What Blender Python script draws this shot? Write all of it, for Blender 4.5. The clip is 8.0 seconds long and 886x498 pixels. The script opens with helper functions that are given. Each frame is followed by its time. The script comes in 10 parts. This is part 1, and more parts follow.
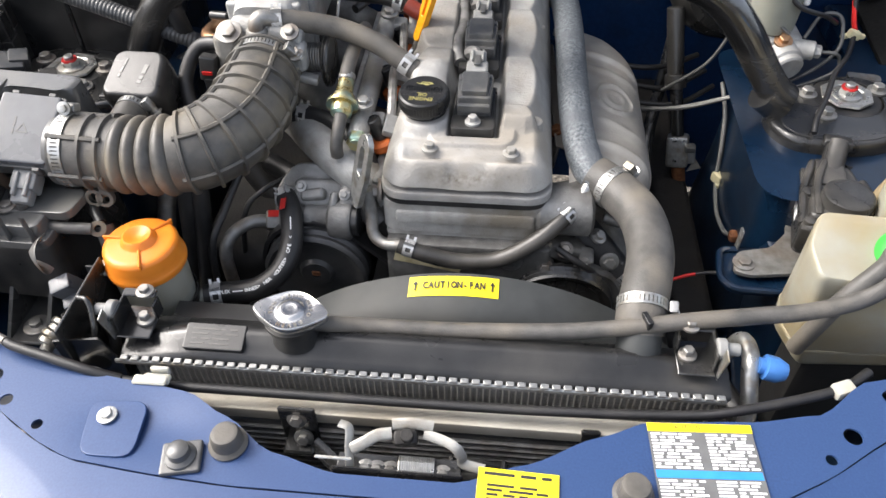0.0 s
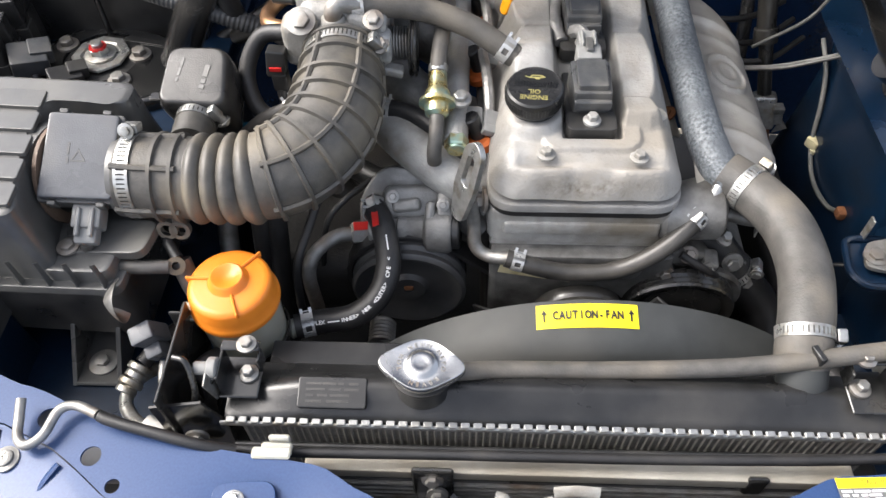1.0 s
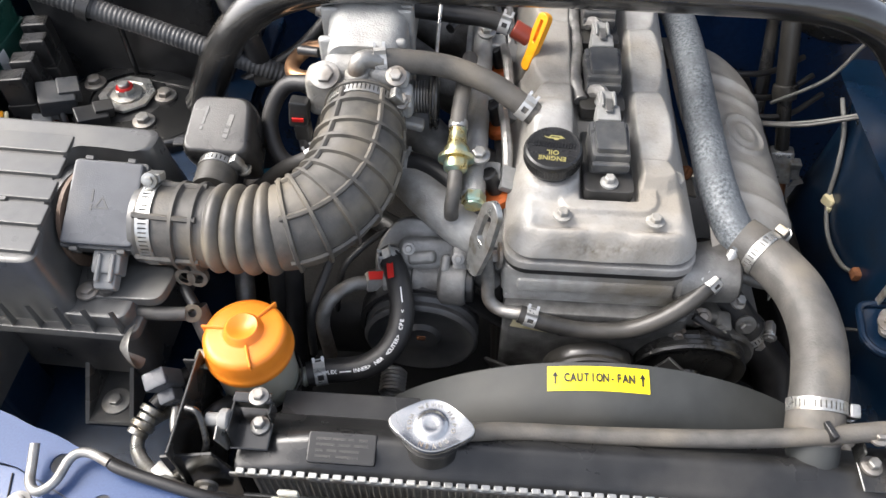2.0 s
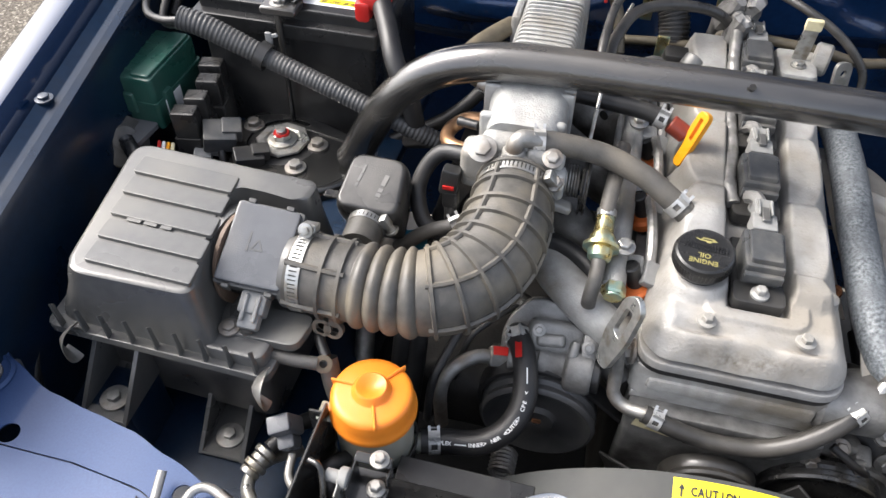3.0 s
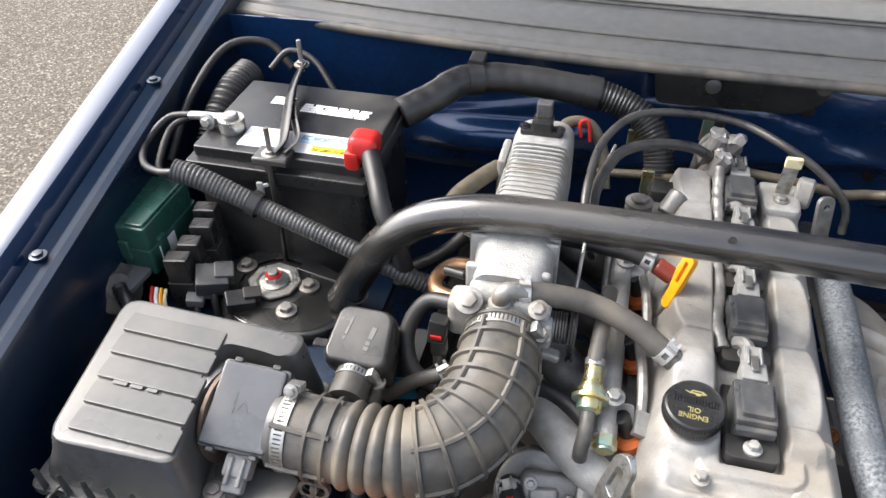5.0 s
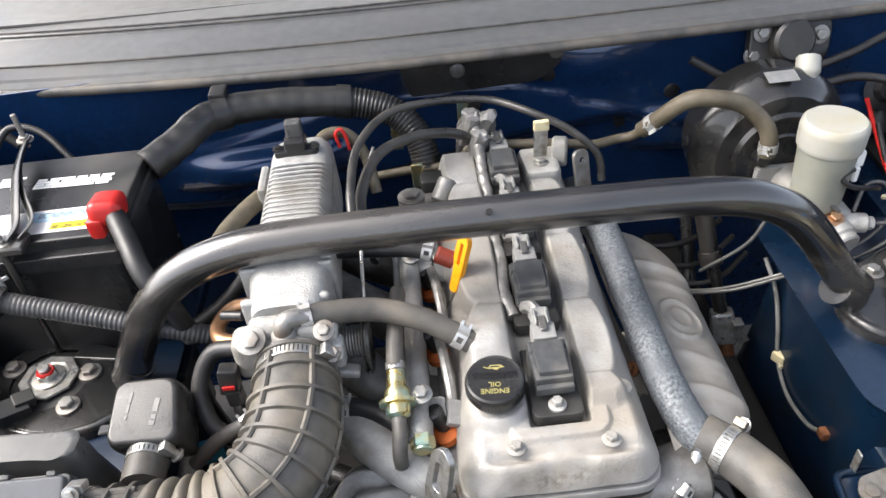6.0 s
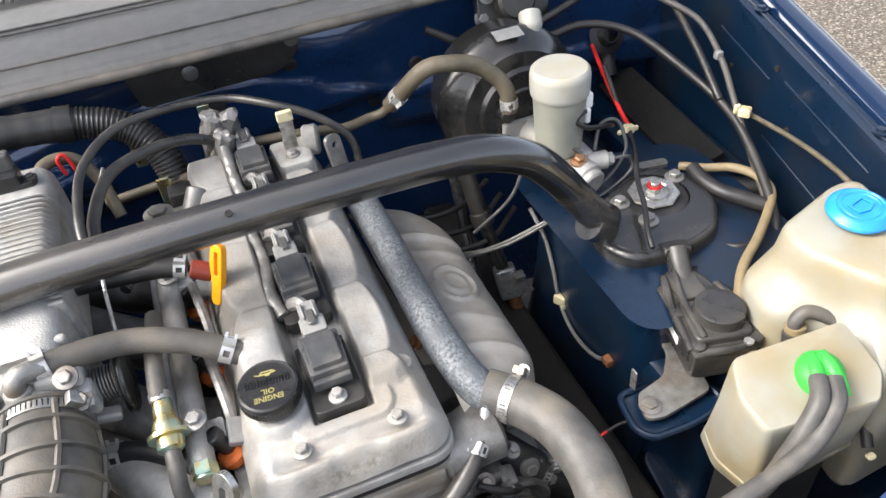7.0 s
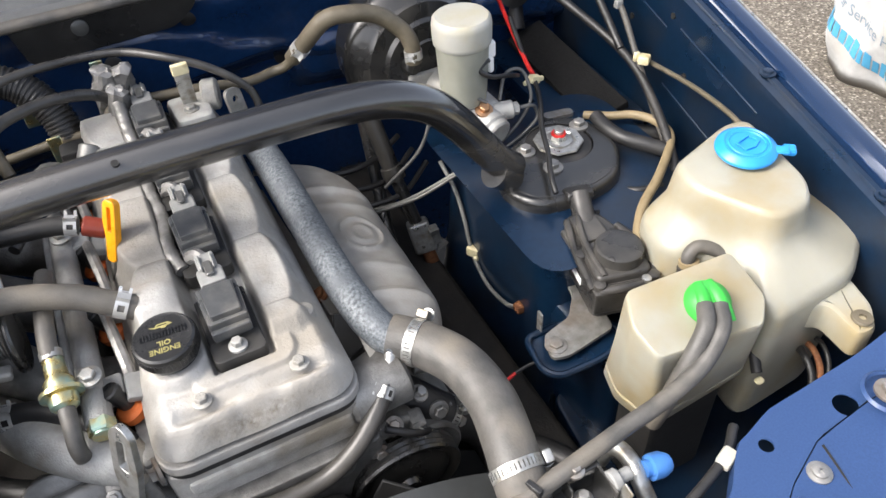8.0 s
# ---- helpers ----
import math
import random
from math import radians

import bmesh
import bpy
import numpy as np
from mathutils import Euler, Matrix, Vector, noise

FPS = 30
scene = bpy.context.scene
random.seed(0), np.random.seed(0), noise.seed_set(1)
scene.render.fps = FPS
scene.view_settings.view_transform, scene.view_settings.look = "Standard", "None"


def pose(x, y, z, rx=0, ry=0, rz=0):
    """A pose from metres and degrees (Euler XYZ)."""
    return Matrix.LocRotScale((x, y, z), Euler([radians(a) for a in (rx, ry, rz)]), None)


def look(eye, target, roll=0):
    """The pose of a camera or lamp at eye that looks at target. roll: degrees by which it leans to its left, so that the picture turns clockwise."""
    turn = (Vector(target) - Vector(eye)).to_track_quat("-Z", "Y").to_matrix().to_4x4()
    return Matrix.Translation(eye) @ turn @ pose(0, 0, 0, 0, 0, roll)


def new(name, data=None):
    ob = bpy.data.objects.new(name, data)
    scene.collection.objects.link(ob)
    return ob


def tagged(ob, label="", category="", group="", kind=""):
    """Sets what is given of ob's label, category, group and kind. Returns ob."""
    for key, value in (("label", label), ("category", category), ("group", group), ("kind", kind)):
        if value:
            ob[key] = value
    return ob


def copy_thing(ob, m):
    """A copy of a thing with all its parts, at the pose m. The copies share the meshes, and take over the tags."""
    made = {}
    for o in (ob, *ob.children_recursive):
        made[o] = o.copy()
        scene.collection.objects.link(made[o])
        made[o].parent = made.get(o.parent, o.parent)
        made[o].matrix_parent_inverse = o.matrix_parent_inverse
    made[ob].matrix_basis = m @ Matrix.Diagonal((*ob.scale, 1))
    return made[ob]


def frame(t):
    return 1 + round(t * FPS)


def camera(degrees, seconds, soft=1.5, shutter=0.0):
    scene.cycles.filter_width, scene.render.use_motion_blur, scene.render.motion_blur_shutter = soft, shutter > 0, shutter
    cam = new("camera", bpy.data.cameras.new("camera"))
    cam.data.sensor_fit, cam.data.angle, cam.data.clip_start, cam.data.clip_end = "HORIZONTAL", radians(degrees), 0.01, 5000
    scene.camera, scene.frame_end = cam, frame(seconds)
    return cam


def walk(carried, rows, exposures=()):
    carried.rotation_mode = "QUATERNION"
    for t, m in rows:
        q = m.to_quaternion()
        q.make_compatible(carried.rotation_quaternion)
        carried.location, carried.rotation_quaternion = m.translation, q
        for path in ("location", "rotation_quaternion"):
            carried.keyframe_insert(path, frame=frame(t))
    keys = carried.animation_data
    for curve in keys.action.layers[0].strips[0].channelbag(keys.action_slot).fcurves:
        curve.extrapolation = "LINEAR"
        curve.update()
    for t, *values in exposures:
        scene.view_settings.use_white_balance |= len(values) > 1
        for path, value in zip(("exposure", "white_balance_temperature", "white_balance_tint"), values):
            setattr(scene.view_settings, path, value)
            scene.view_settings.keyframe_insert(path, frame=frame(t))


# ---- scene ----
cam = camera(61.7, 8.0)
PATH = [
    (0, (0.075, 0.010, 1.442), (-0.078, 1.415, 0.028), -1.2),
    (0.5, (-0.052, 0.086, 1.457), (-0.170, 1.397, -0.048), -2.3),
    (1, (-0.079, 0.146, 1.456), (-0.153, 1.367, -0.125), -1.7),
    (1.2, (-0.075, 0.161, 1.453), (-0.139, 1.364, -0.143), -1.2),
    (2.3, (-0.098, 0.172, 1.493), (-0.253, 1.465, -0.025), -0.1),
    (2.5, (-0.113, 0.172, 1.494), (-0.316, 1.487, 0.001), 0.4),
    (3, (-0.147, 0.179, 1.496), (-0.473, 1.513, 0.043), 0.7),
    (3.5, (-0.153, 0.199, 1.506), (-0.549, 1.557, 0.091), 0.7),
    (4, (-0.157, 0.207, 1.519), (-0.597, 1.600, 0.153), 0.6),
    (4.2, (-0.159, 0.210, 1.524), (-0.602, 1.619, 0.177), 0.5),
    (5.3, (-0.133, 0.240, 1.553), (-0.428, 1.745, 0.269), -2.5),
    (5.5, (-0.126, 0.245, 1.553), (-0.309, 1.764, 0.264), -2.7),
    (5.6, (-0.102, 0.241, 1.537), (-0.270, 1.788, 0.280), -3.7),
    (6, (-0.060, 0.249, 1.529), (-0.044, 1.793, 0.258), -6.1),
    (6.5, (-0.024, 0.258, 1.512), (0.261, 1.763, 0.227), -6.5),
    (7, (0.009, 0.247, 1.501), (0.473, 1.678, 0.184), -6.2),
    (7.5, (0.027, 0.231, 1.490), (0.594, 1.598, 0.144), -5.4),
    (8, (0.033, 0.214, 1.479), (0.626, 1.533, 0.098), -4),
]
walk(cam, [(t, look(eye, target, roll)) for t, eye, target, roll in PATH],
     [(0, 1.74), (1.2, 1.77), (2.5, 1.85), (4, 1.87), (6, 1.93), (7, 1.94), (8, 1.88)])

# ---- light ----
SUN_UP, SUN_ROUND = 47.0, 278.0
world = bpy.data.worlds.new("sky")
scene.world = world
world.use_nodes = True
wn = world.node_tree
sky = wn.nodes.new("ShaderNodeTexSky")
sky.sky_type, sky.sun_disc = "NISHITA", False
sky.sun_elevation, sky.sun_rotation = radians(SUN_UP), radians(SUN_ROUND)
sky.air_density, sky.dust_density, sky.ozone_density = 0.7, 5.0, 1.0
haze = wn.nodes.new("ShaderNodeHueSaturation")
haze.inputs["Saturation"].default_value = 0.53
wn.links.new(sky.outputs[0], haze.inputs["Color"])
wn.links.new(haze.outputs[0], wn.nodes["Background"].inputs[0])
wn.nodes["Background"].inputs[1].default_value = 0.15
sun = new("sun", bpy.data.lights.new("sun", "SUN"))
sun.data.energy, sun.data.angle, sun.data.color = 0.70, radians(24), (1.0, 0.965, 0.92)
sx, sy = math.sin(radians(SUN_ROUND)), math.cos(radians(SUN_ROUND))
sun.matrix_world = look((4 * sx, 4 * sy, 4 * math.tan(radians(SUN_UP))), (0, 0, 0))


# ---- materials ----
def mat(name, c1, c2=None, rough=0.5, metal=0.0, scale=40.0, bump=0.15, bscale=500.0, coat=0.0, stain=None,
        stain_scale=9.0, stain_at=0.62, rough_var=0.12, spec=0.5, sss=0.0, streak=(1, 1, 1), dist=0.001):
    """A surface with two colours mingled at a small scale, stains at a large one, uneven gloss and fine relief."""
    m = bpy.data.materials.new(name)
    m.use_nodes = True
    n, k = m.node_tree.nodes, m.node_tree.links
    b = n["Principled BSDF"]
    co = n.new("ShaderNodeTexCoord")
    mp = n.new("ShaderNodeMapping")
    mp.inputs["Scale"].default_value = streak
    k.new(co.outputs["Object"], mp.inputs[0])
    grain = n.new("ShaderNodeTexNoise")
    grain.inputs["Scale"].default_value, grain.inputs["Detail"].default_value = scale, 6
    k.new(mp.outputs[0], grain.inputs["Vector"])
    ramp = n.new("ShaderNodeValToRGB")
    ramp.color_ramp.elements[0].position, ramp.color_ramp.elements[1].position = 0.32, 0.68
    ramp.color_ramp.elements[0].color = (*c1, 1)
    ramp.color_ramp.elements[1].color = (*(c2 or [min(1, v * 1.35) for v in c1]), 1)
    k.new(grain.outputs[0], ramp.inputs[0])
    col = ramp.outputs[0]
    big = n.new("ShaderNodeTexNoise")
    big.inputs["Scale"].default_value, big.inputs["Detail"].default_value = stain_scale, 8
    k.new(mp.outputs[0], big.inputs["Vector"])
    if stain:
        edge = n.new("ShaderNodeMapRange")
        edge.inputs["From Min"].default_value, edge.inputs["From Max"].default_value = stain_at - 0.12, stain_at + 0.12
        k.new(big.outputs[0], edge.inputs[0])
        mix = n.new("ShaderNodeMix")
        mix.data_type = "RGBA"
        k.new(edge.outputs[0], mix.inputs["Factor"])
        k.new(col, mix.inputs["A"])
        mix.inputs["B"].default_value = (*stain, 1)
        col = mix.outputs["Result"]
    k.new(col, b.inputs["Base Color"])
    rr = n.new("ShaderNodeMapRange")
    rr.inputs["To Min"].default_value, rr.inputs["To Max"].default_value = max(0.03, rough - rough_var), min(1, rough + rough_var)
    rr.inputs["From Min"].default_value, rr.inputs["From Max"].default_value = 0.3, 0.7
    k.new(big.outputs[0], rr.inputs[0])
    k.new(rr.outputs[0], b.inputs["Roughness"])
    b.inputs["Metallic"].default_value = metal
    b.inputs["Specular IOR Level"].default_value = spec
    b.inputs["Coat Weight"].default_value, b.inputs["Coat Roughness"].default_value = coat, 0.06
    if sss:
        b.inputs["Subsurface Weight"].default_value, b.inputs["Subsurface Scale"].default_value = sss, 0.01
        b.inputs["Subsurface Radius"].default_value = (1.0, 0.8, 0.5)
    if bump:
        fine = n.new("ShaderNodeTexNoise")
        fine.inputs["Scale"].default_value, fine.inputs["Detail"].default_value = bscale, 4
        k.new(mp.outputs[0], fine.inputs["Vector"])
        bp = n.new("ShaderNodeBump")
        bp.inputs["Strength"].default_value, bp.inputs["Distance"].default_value = bump, dist
        k.new(fine.outputs[0], bp.inputs["Height"])
        k.new(bp.outputs[0], b.inputs["Normal"])
    return m


# One blue car paint in four copies, light and shade baked into their colours.
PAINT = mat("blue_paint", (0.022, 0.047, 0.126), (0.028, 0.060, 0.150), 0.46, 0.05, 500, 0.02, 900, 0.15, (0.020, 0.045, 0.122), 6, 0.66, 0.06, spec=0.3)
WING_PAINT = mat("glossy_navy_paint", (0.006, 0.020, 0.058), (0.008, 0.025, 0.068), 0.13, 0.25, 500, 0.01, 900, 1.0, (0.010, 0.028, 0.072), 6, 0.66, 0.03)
# Inner bay copy: shade darkens the base colour, with patches of grey dust.
PAINT_SHADED = mat("shaded_dusty_blue_paint", (0.0021, 0.0110, 0.029), (0.0036, 0.0158, 0.039), 0.36, 0.10, 120, 0.08, 300, 0.4, (0.012, 0.015, 0.019), 9, 0.62, 0.12)
# Bulkhead copy: base colour brightened for the light it catches.
BULKHEAD_PAINT = mat("brightened_navy_paint", (0.0075, 0.032, 0.102), (0.0105, 0.042, 0.128), 0.22, 0.25, 120, 0.03, 300, 1.0, (0.010, 0.024, 0.055), 9, 0.62, 0.06)
PAINT_SHADED.node_tree.nodes["Principled BSDF"].inputs["Coat Roughness"].default_value = 0.16
CAST = mat("cast_aluminium", (0.28, 0.274, 0.26), (0.41, 0.405, 0.38), 0.56, 0.2, 50, 0.8, 450, 0, (0.185, 0.162, 0.125), 17, 0.55, 0.12)
CAST_BRIGHT = mat("bright_cast_aluminium", (0.29, 0.29, 0.28), (0.40, 0.40, 0.385), 0.52, 0.25, 70, 0.8, 500, 0, (0.23, 0.212, 0.18), 15, 0.58, 0.1)
CAST_DARK = mat("oily_cast_aluminium", (0.15, 0.148, 0.14), (0.27, 0.265, 0.25), 0.5, 0.35, 45, 0.6, 400, 0, (0.045, 0.040, 0.034), 16, 0.54, 0.15)
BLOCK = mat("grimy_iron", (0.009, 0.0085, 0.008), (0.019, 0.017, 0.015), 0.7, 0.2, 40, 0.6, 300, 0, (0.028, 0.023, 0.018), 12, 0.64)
SHIELD = mat("heat_shield_steel", (0.28, 0.262, 0.232), (0.39, 0.372, 0.338), 0.46, 0.45, 30, 0.3, 400, 0, (0.27, 0.235, 0.19), 14, 0.58, 0.12)
GALV = mat("speckled_pipe", (0.040, 0.047, 0.054), (0.185, 0.202, 0.215), 0.52, 0.15, 300, 1.0, 420, 0, (0.095, 0.105, 0.115), 26, 0.56)
STEEL = mat("zinc_steel", (0.36, 0.36, 0.345), (0.50, 0.50, 0.48), 0.36, 0.8, 160, 0.3, 700, 0, (0.24, 0.21, 0.16), 60, 0.60)
STEEL_DIM = mat("dull_steel", (0.24, 0.235, 0.22), (0.36, 0.35, 0.33), 0.5, 0.75, 90, 0.3, 600, 0, (0.17, 0.12, 0.08), 22, 0.62)
CHROME = mat("chromed_steel", (0.46, 0.46, 0.455), (0.56, 0.56, 0.55), 0.22, 0.95, 60, 0.08, 800, 0, None, 9, 0.6, 0.08)
BRASS = mat("yellow_passivated_steel", (0.55, 0.42, 0.16), (0.66, 0.58, 0.30), 0.32, 0.9, 60, 0.1, 700, 0, (0.32, 0.45, 0.38), 60, 0.52)
COPPER = mat("brown_copper", (0.34, 0.19, 0.10), (0.50, 0.30, 0.17), 0.4, 0.85, 60, 0.2, 500, 0, (0.16, 0.09, 0.05), 25, 0.6)
RUST = mat("rust", (0.14, 0.05, 0.02), (0.24, 0.10, 0.04), 0.85, 0.1, 150, 0.8, 400)
RUBBER = mat("black_rubber", (0.012, 0.012, 0.012), (0.021, 0.020, 0.020), 0.45, 0, 60, 0.3, 600, 0, (0.040, 0.037, 0.033), 18, 0.66)
RUBBER_OLD = mat("aged_grey_rubber", (0.050, 0.048, 0.044), (0.088, 0.083, 0.076), 0.55, 0, 60, 0.4, 420, 0, (0.135, 0.119, 0.096), 17, 0.57)
ELBOW = mat("dusty_intake_rubber", (0.056, 0.053, 0.047), (0.090, 0.084, 0.074), 0.50, 0, 80, 0.3, 500, 0, (0.165, 0.142, 0.105), 16, 0.56)
PLASTIC = mat("black_plastic", (0.013, 0.013, 0.013), (0.021, 0.021, 0.021), 0.32, 0, 60, 0.15, 900, 0, (0.055, 0.052, 0.047), 9, 0.62)
PLASTIC_GREY = mat("dark_grey_plastic", (0.066, 0.066, 0.063), (0.084, 0.083, 0.079), 0.31, 0, 90, 0.2, 1000, 0, (0.120, 0.114, 0.098), 8, 0.60, 0.06, spec=0.75)
ACTUATOR = mat("dusty_black_plastic", (0.020, 0.0195, 0.019), (0.032, 0.031, 0.029), 0.30, 0, 80, 0.25, 800, 0, (0.085, 0.079, 0.070), 14, 0.58)
COIL = mat("dusty_coil_plastic", (0.044, 0.046, 0.048), (0.066, 0.068, 0.070), 0.34, 0, 90, 0.2, 800, 0, (0.125, 0.118, 0.105), 22, 0.60)
CLIP_STEEL = mat("bright_spring_steel", (0.52, 0.52, 0.51), (0.64, 0.64, 0.62), 0.34, 0.55, 90, 0.15, 700, 0, (0.36, 0.34, 0.30), 40, 0.62)
CONDUIT = mat("dusty_grey_conduit", (0.034, 0.035, 0.036), (0.052, 0.052, 0.052), 0.40, 0, 80, 0.2, 800, 0, (0.085, 0.082, 0.076), 12, 0.60)
PALE_LEAD = mat("pale_grey_lead", (0.15, 0.15, 0.14), (0.20, 0.20, 0.19), 0.5, 0, 60, 0.1, 600)
SHROUD = mat("shroud_plastic", (0.034, 0.0365, 0.036), (0.046, 0.0485, 0.048), 0.56, 0, 40, 0.10, 900, 0, (0.064, 0.063, 0.058), 7, 0.62, 0.08, spec=0.3)
LETTER_OLD = mat("faded_gold_print", (0.20, 0.18, 0.06), (0.29, 0.25, 0.09), 0.6, 0, 200, 0.05, 600)
LINE_STEEL = mat("dark_coated_steel", (0.10, 0.10, 0.095), (0.15, 0.148, 0.14), 0.45, 0.4, 80, 0.2, 600)
PLASTIC_MID = mat("mid_grey_plastic", (0.085, 0.089, 0.097), (0.105, 0.109, 0.117), 0.34, 0, 60, 0.2, 900, 0, (0.14, 0.135, 0.128), 12, 0.62)
CONNECTOR = mat("grey_connector_plastic", (0.19, 0.19, 0.185), (0.25, 0.25, 0.24), 0.45, 0, 80, 0.1, 800)
COWL = mat("grey_cowl_plastic", (0.105, 0.106, 0.102), (0.132, 0.132, 0.128), 0.42, 0, 60, 0.3, 500, 0, (0.14, 0.134, 0.122), 6, 0.58)
BLACK_STEEL = mat("black_painted_steel", (0.011, 0.011, 0.011), (0.018, 0.018, 0.017), 0.26, 0, 80, 0.12, 500, 0.35, (0.060, 0.055, 0.048), 8, 0.60, 0.10)
BRACE_PAINT = mat("worn_glossy_black_paint", (0.011, 0.011, 0.0108), (0.020, 0.0195, 0.019), 0.22, 0, 90, 0.25, 350, 1.0, (0.075, 0.068, 0.058), 14, 0.60, 0.10, spec=0.7, streak=(0.3, 1, 1))
BRACE_PAINT.node_tree.nodes["Principled BSDF"].inputs["Coat Roughness"].default_value = 0.13
ORANGE = mat("orange_plastic", (0.70, 0.205, 0.016), (0.76, 0.235, 0.022), 0.40, 0, 40, 0.05, 600, 0, (0.60, 0.185, 0.018), 12, 0.62, 0.06, sss=0.15)
ORANGE_SEAL = mat("orange_seal", (0.50, 0.11, 0.02), (0.62, 0.15, 0.03), 0.6, 0, 80, 0.3, 400)
YELLOW = mat("yellow_plastic", (0.80, 0.315, 0.006), (0.87, 0.36, 0.012), 0.36, 0, 60, 0.05, 600)
LABEL_YELLOW = mat("yellow_label", (0.86, 0.68, 0.008), (0.90, 0.73, 0.015), 0.42, 0, 60, 0.03, 600)
LABEL_WHITE = mat("white_print", (0.74, 0.74, 0.72), (0.82, 0.82, 0.80), 0.5, 0, 60, 0.05, 600)
LABEL_BLUE = mat("blue_print", (0.02, 0.20, 0.55), (0.03, 0.24, 0.62), 0.5, 0, 60, 0.05, 600)
LABEL_TEAL = mat("teal_blue_print", (0.05, 0.24, 0.40), (0.065, 0.28, 0.45), 0.5, 0, 60, 0.05, 600)
LABEL_SLATE = mat("slate_print", (0.14, 0.19, 0.24), (0.18, 0.23, 0.28), 0.5, 0, 60, 0.05, 600)
LABEL_BLACK = mat("black_print", (0.012, 0.012, 0.012), (0.02, 0.02, 0.02), 0.5, 0, 60, 0.05, 600)
LABEL_GREY = mat("grey_print", (0.10, 0.10, 0.10), (0.13, 0.13, 0.13), 0.5, 0, 60, 0.05, 600)
LABEL_CREAM = mat("stained_cream_label", (0.62, 0.55, 0.33), (0.72, 0.65, 0.42), 0.6, 0, 90, 0.2, 500, 0, (0.25, 0.18, 0.06), 45, 0.6)
CREAM = mat("yellowed_white_plastic", (0.268, 0.256, 0.203), (0.315, 0.305, 0.252), 0.38, 0, 14, 0.10, 300, 0, (0.265, 0.208, 0.108), 10, 0.58, 0.06, sss=0.3)
MILKY = mat("milky_white_plastic", (0.34, 0.335, 0.295), (0.40, 0.395, 0.35), 0.45, 0, 20, 0.05, 600, 0, (0.36, 0.335, 0.25), 25, 0.6, 0.06, sss=0.3)
FLUID_BLUE = mat("fluid_shaded_plastic", (0.22, 0.225, 0.19), (0.30, 0.30, 0.25), 0.38, 0, 20, 0.05, 600, 0, None, 9, 0.6, 0.06, sss=0.2)
BLUE_CAP = mat("blue_plastic", (0.015, 0.20, 0.52), (0.02, 0.25, 0.60), 0.36, 0, 60, 0.05, 600, sss=0.1)
BLUE_CONE = mat("blue_valve_cap", (0.05, 0.18, 0.48), (0.07, 0.22, 0.56), 0.42, 0, 60, 0.05, 600)
GREEN_CAP = mat("green_plastic", (0.022, 0.30, 0.030), (0.035, 0.37, 0.045), 0.45, 0, 60, 0.05, 600, sss=0.1)
FUSE_GREEN = mat("dark_green_plastic", (0.012, 0.060, 0.045), (0.018, 0.078, 0.058), 0.32, 0, 60, 0.15, 800, 0, (0.045, 0.088, 0.072), 12, 0.60)
RED = mat("red_plastic", (0.42, 0.012, 0.010), (0.50, 0.020, 0.016), 0.38, 0, 60, 0.05, 600)
TEAL = mat("teal_connector_plastic", (0.01, 0.10, 0.16), (0.015, 0.13, 0.19), 0.45, 0, 60, 0.1, 600)
TAPE = mat("foil_tape", (0.17, 0.165, 0.155), (0.27, 0.262, 0.25), 0.38, 0.35, 70, 0.6, 180, dist=0.002)
TAN_HOSE = mat("tan_hose", (0.19, 0.145, 0.078), (0.25, 0.195, 0.11), 0.55, 0, 60, 0.2, 500)
OLIVE_HOSE = mat("olive_brown_hose", (0.075, 0.063, 0.042), (0.115, 0.097, 0.066), 0.5, 0, 70, 0.3, 500, 0, (0.15, 0.125, 0.085), 20, 0.62)
FOAM = mat("black_foam", (0.008, 0.008, 0.008), (0.014, 0.014, 0.014), 0.9, 0, 200, 0.8, 300, spec=0.15)
# Teal of the reflection drawn on the right wing's edge.
TEAL_GLINT = mat("teal_glint", (0.01, 0.14, 0.20), (0.015, 0.18, 0.25), 0.4, 0, 60, 0.05, 600)
WINDSCREEN = mat("dark_glass", (0.012, 0.014, 0.015), (0.016, 0.018, 0.02), 0.06, 0, 30, 0.0, 500, 0.5, None, 9, 0.6, 0.03)
SACK = mat("white_woven_sack", (0.33, 0.33, 0.325), (0.41, 0.41, 0.40), 0.65, 0, 30, 0.5, 600, 0, (0.40, 0.385, 0.35), 8, 0.6)
# Near-black for the deep plates, the tank stand, holes and joints.
DEPTHS = mat("near_black_depths", (0.006, 0.006, 0.006), (0.012, 0.011, 0.010), 0.85, 0, 20, 0.5, 200)


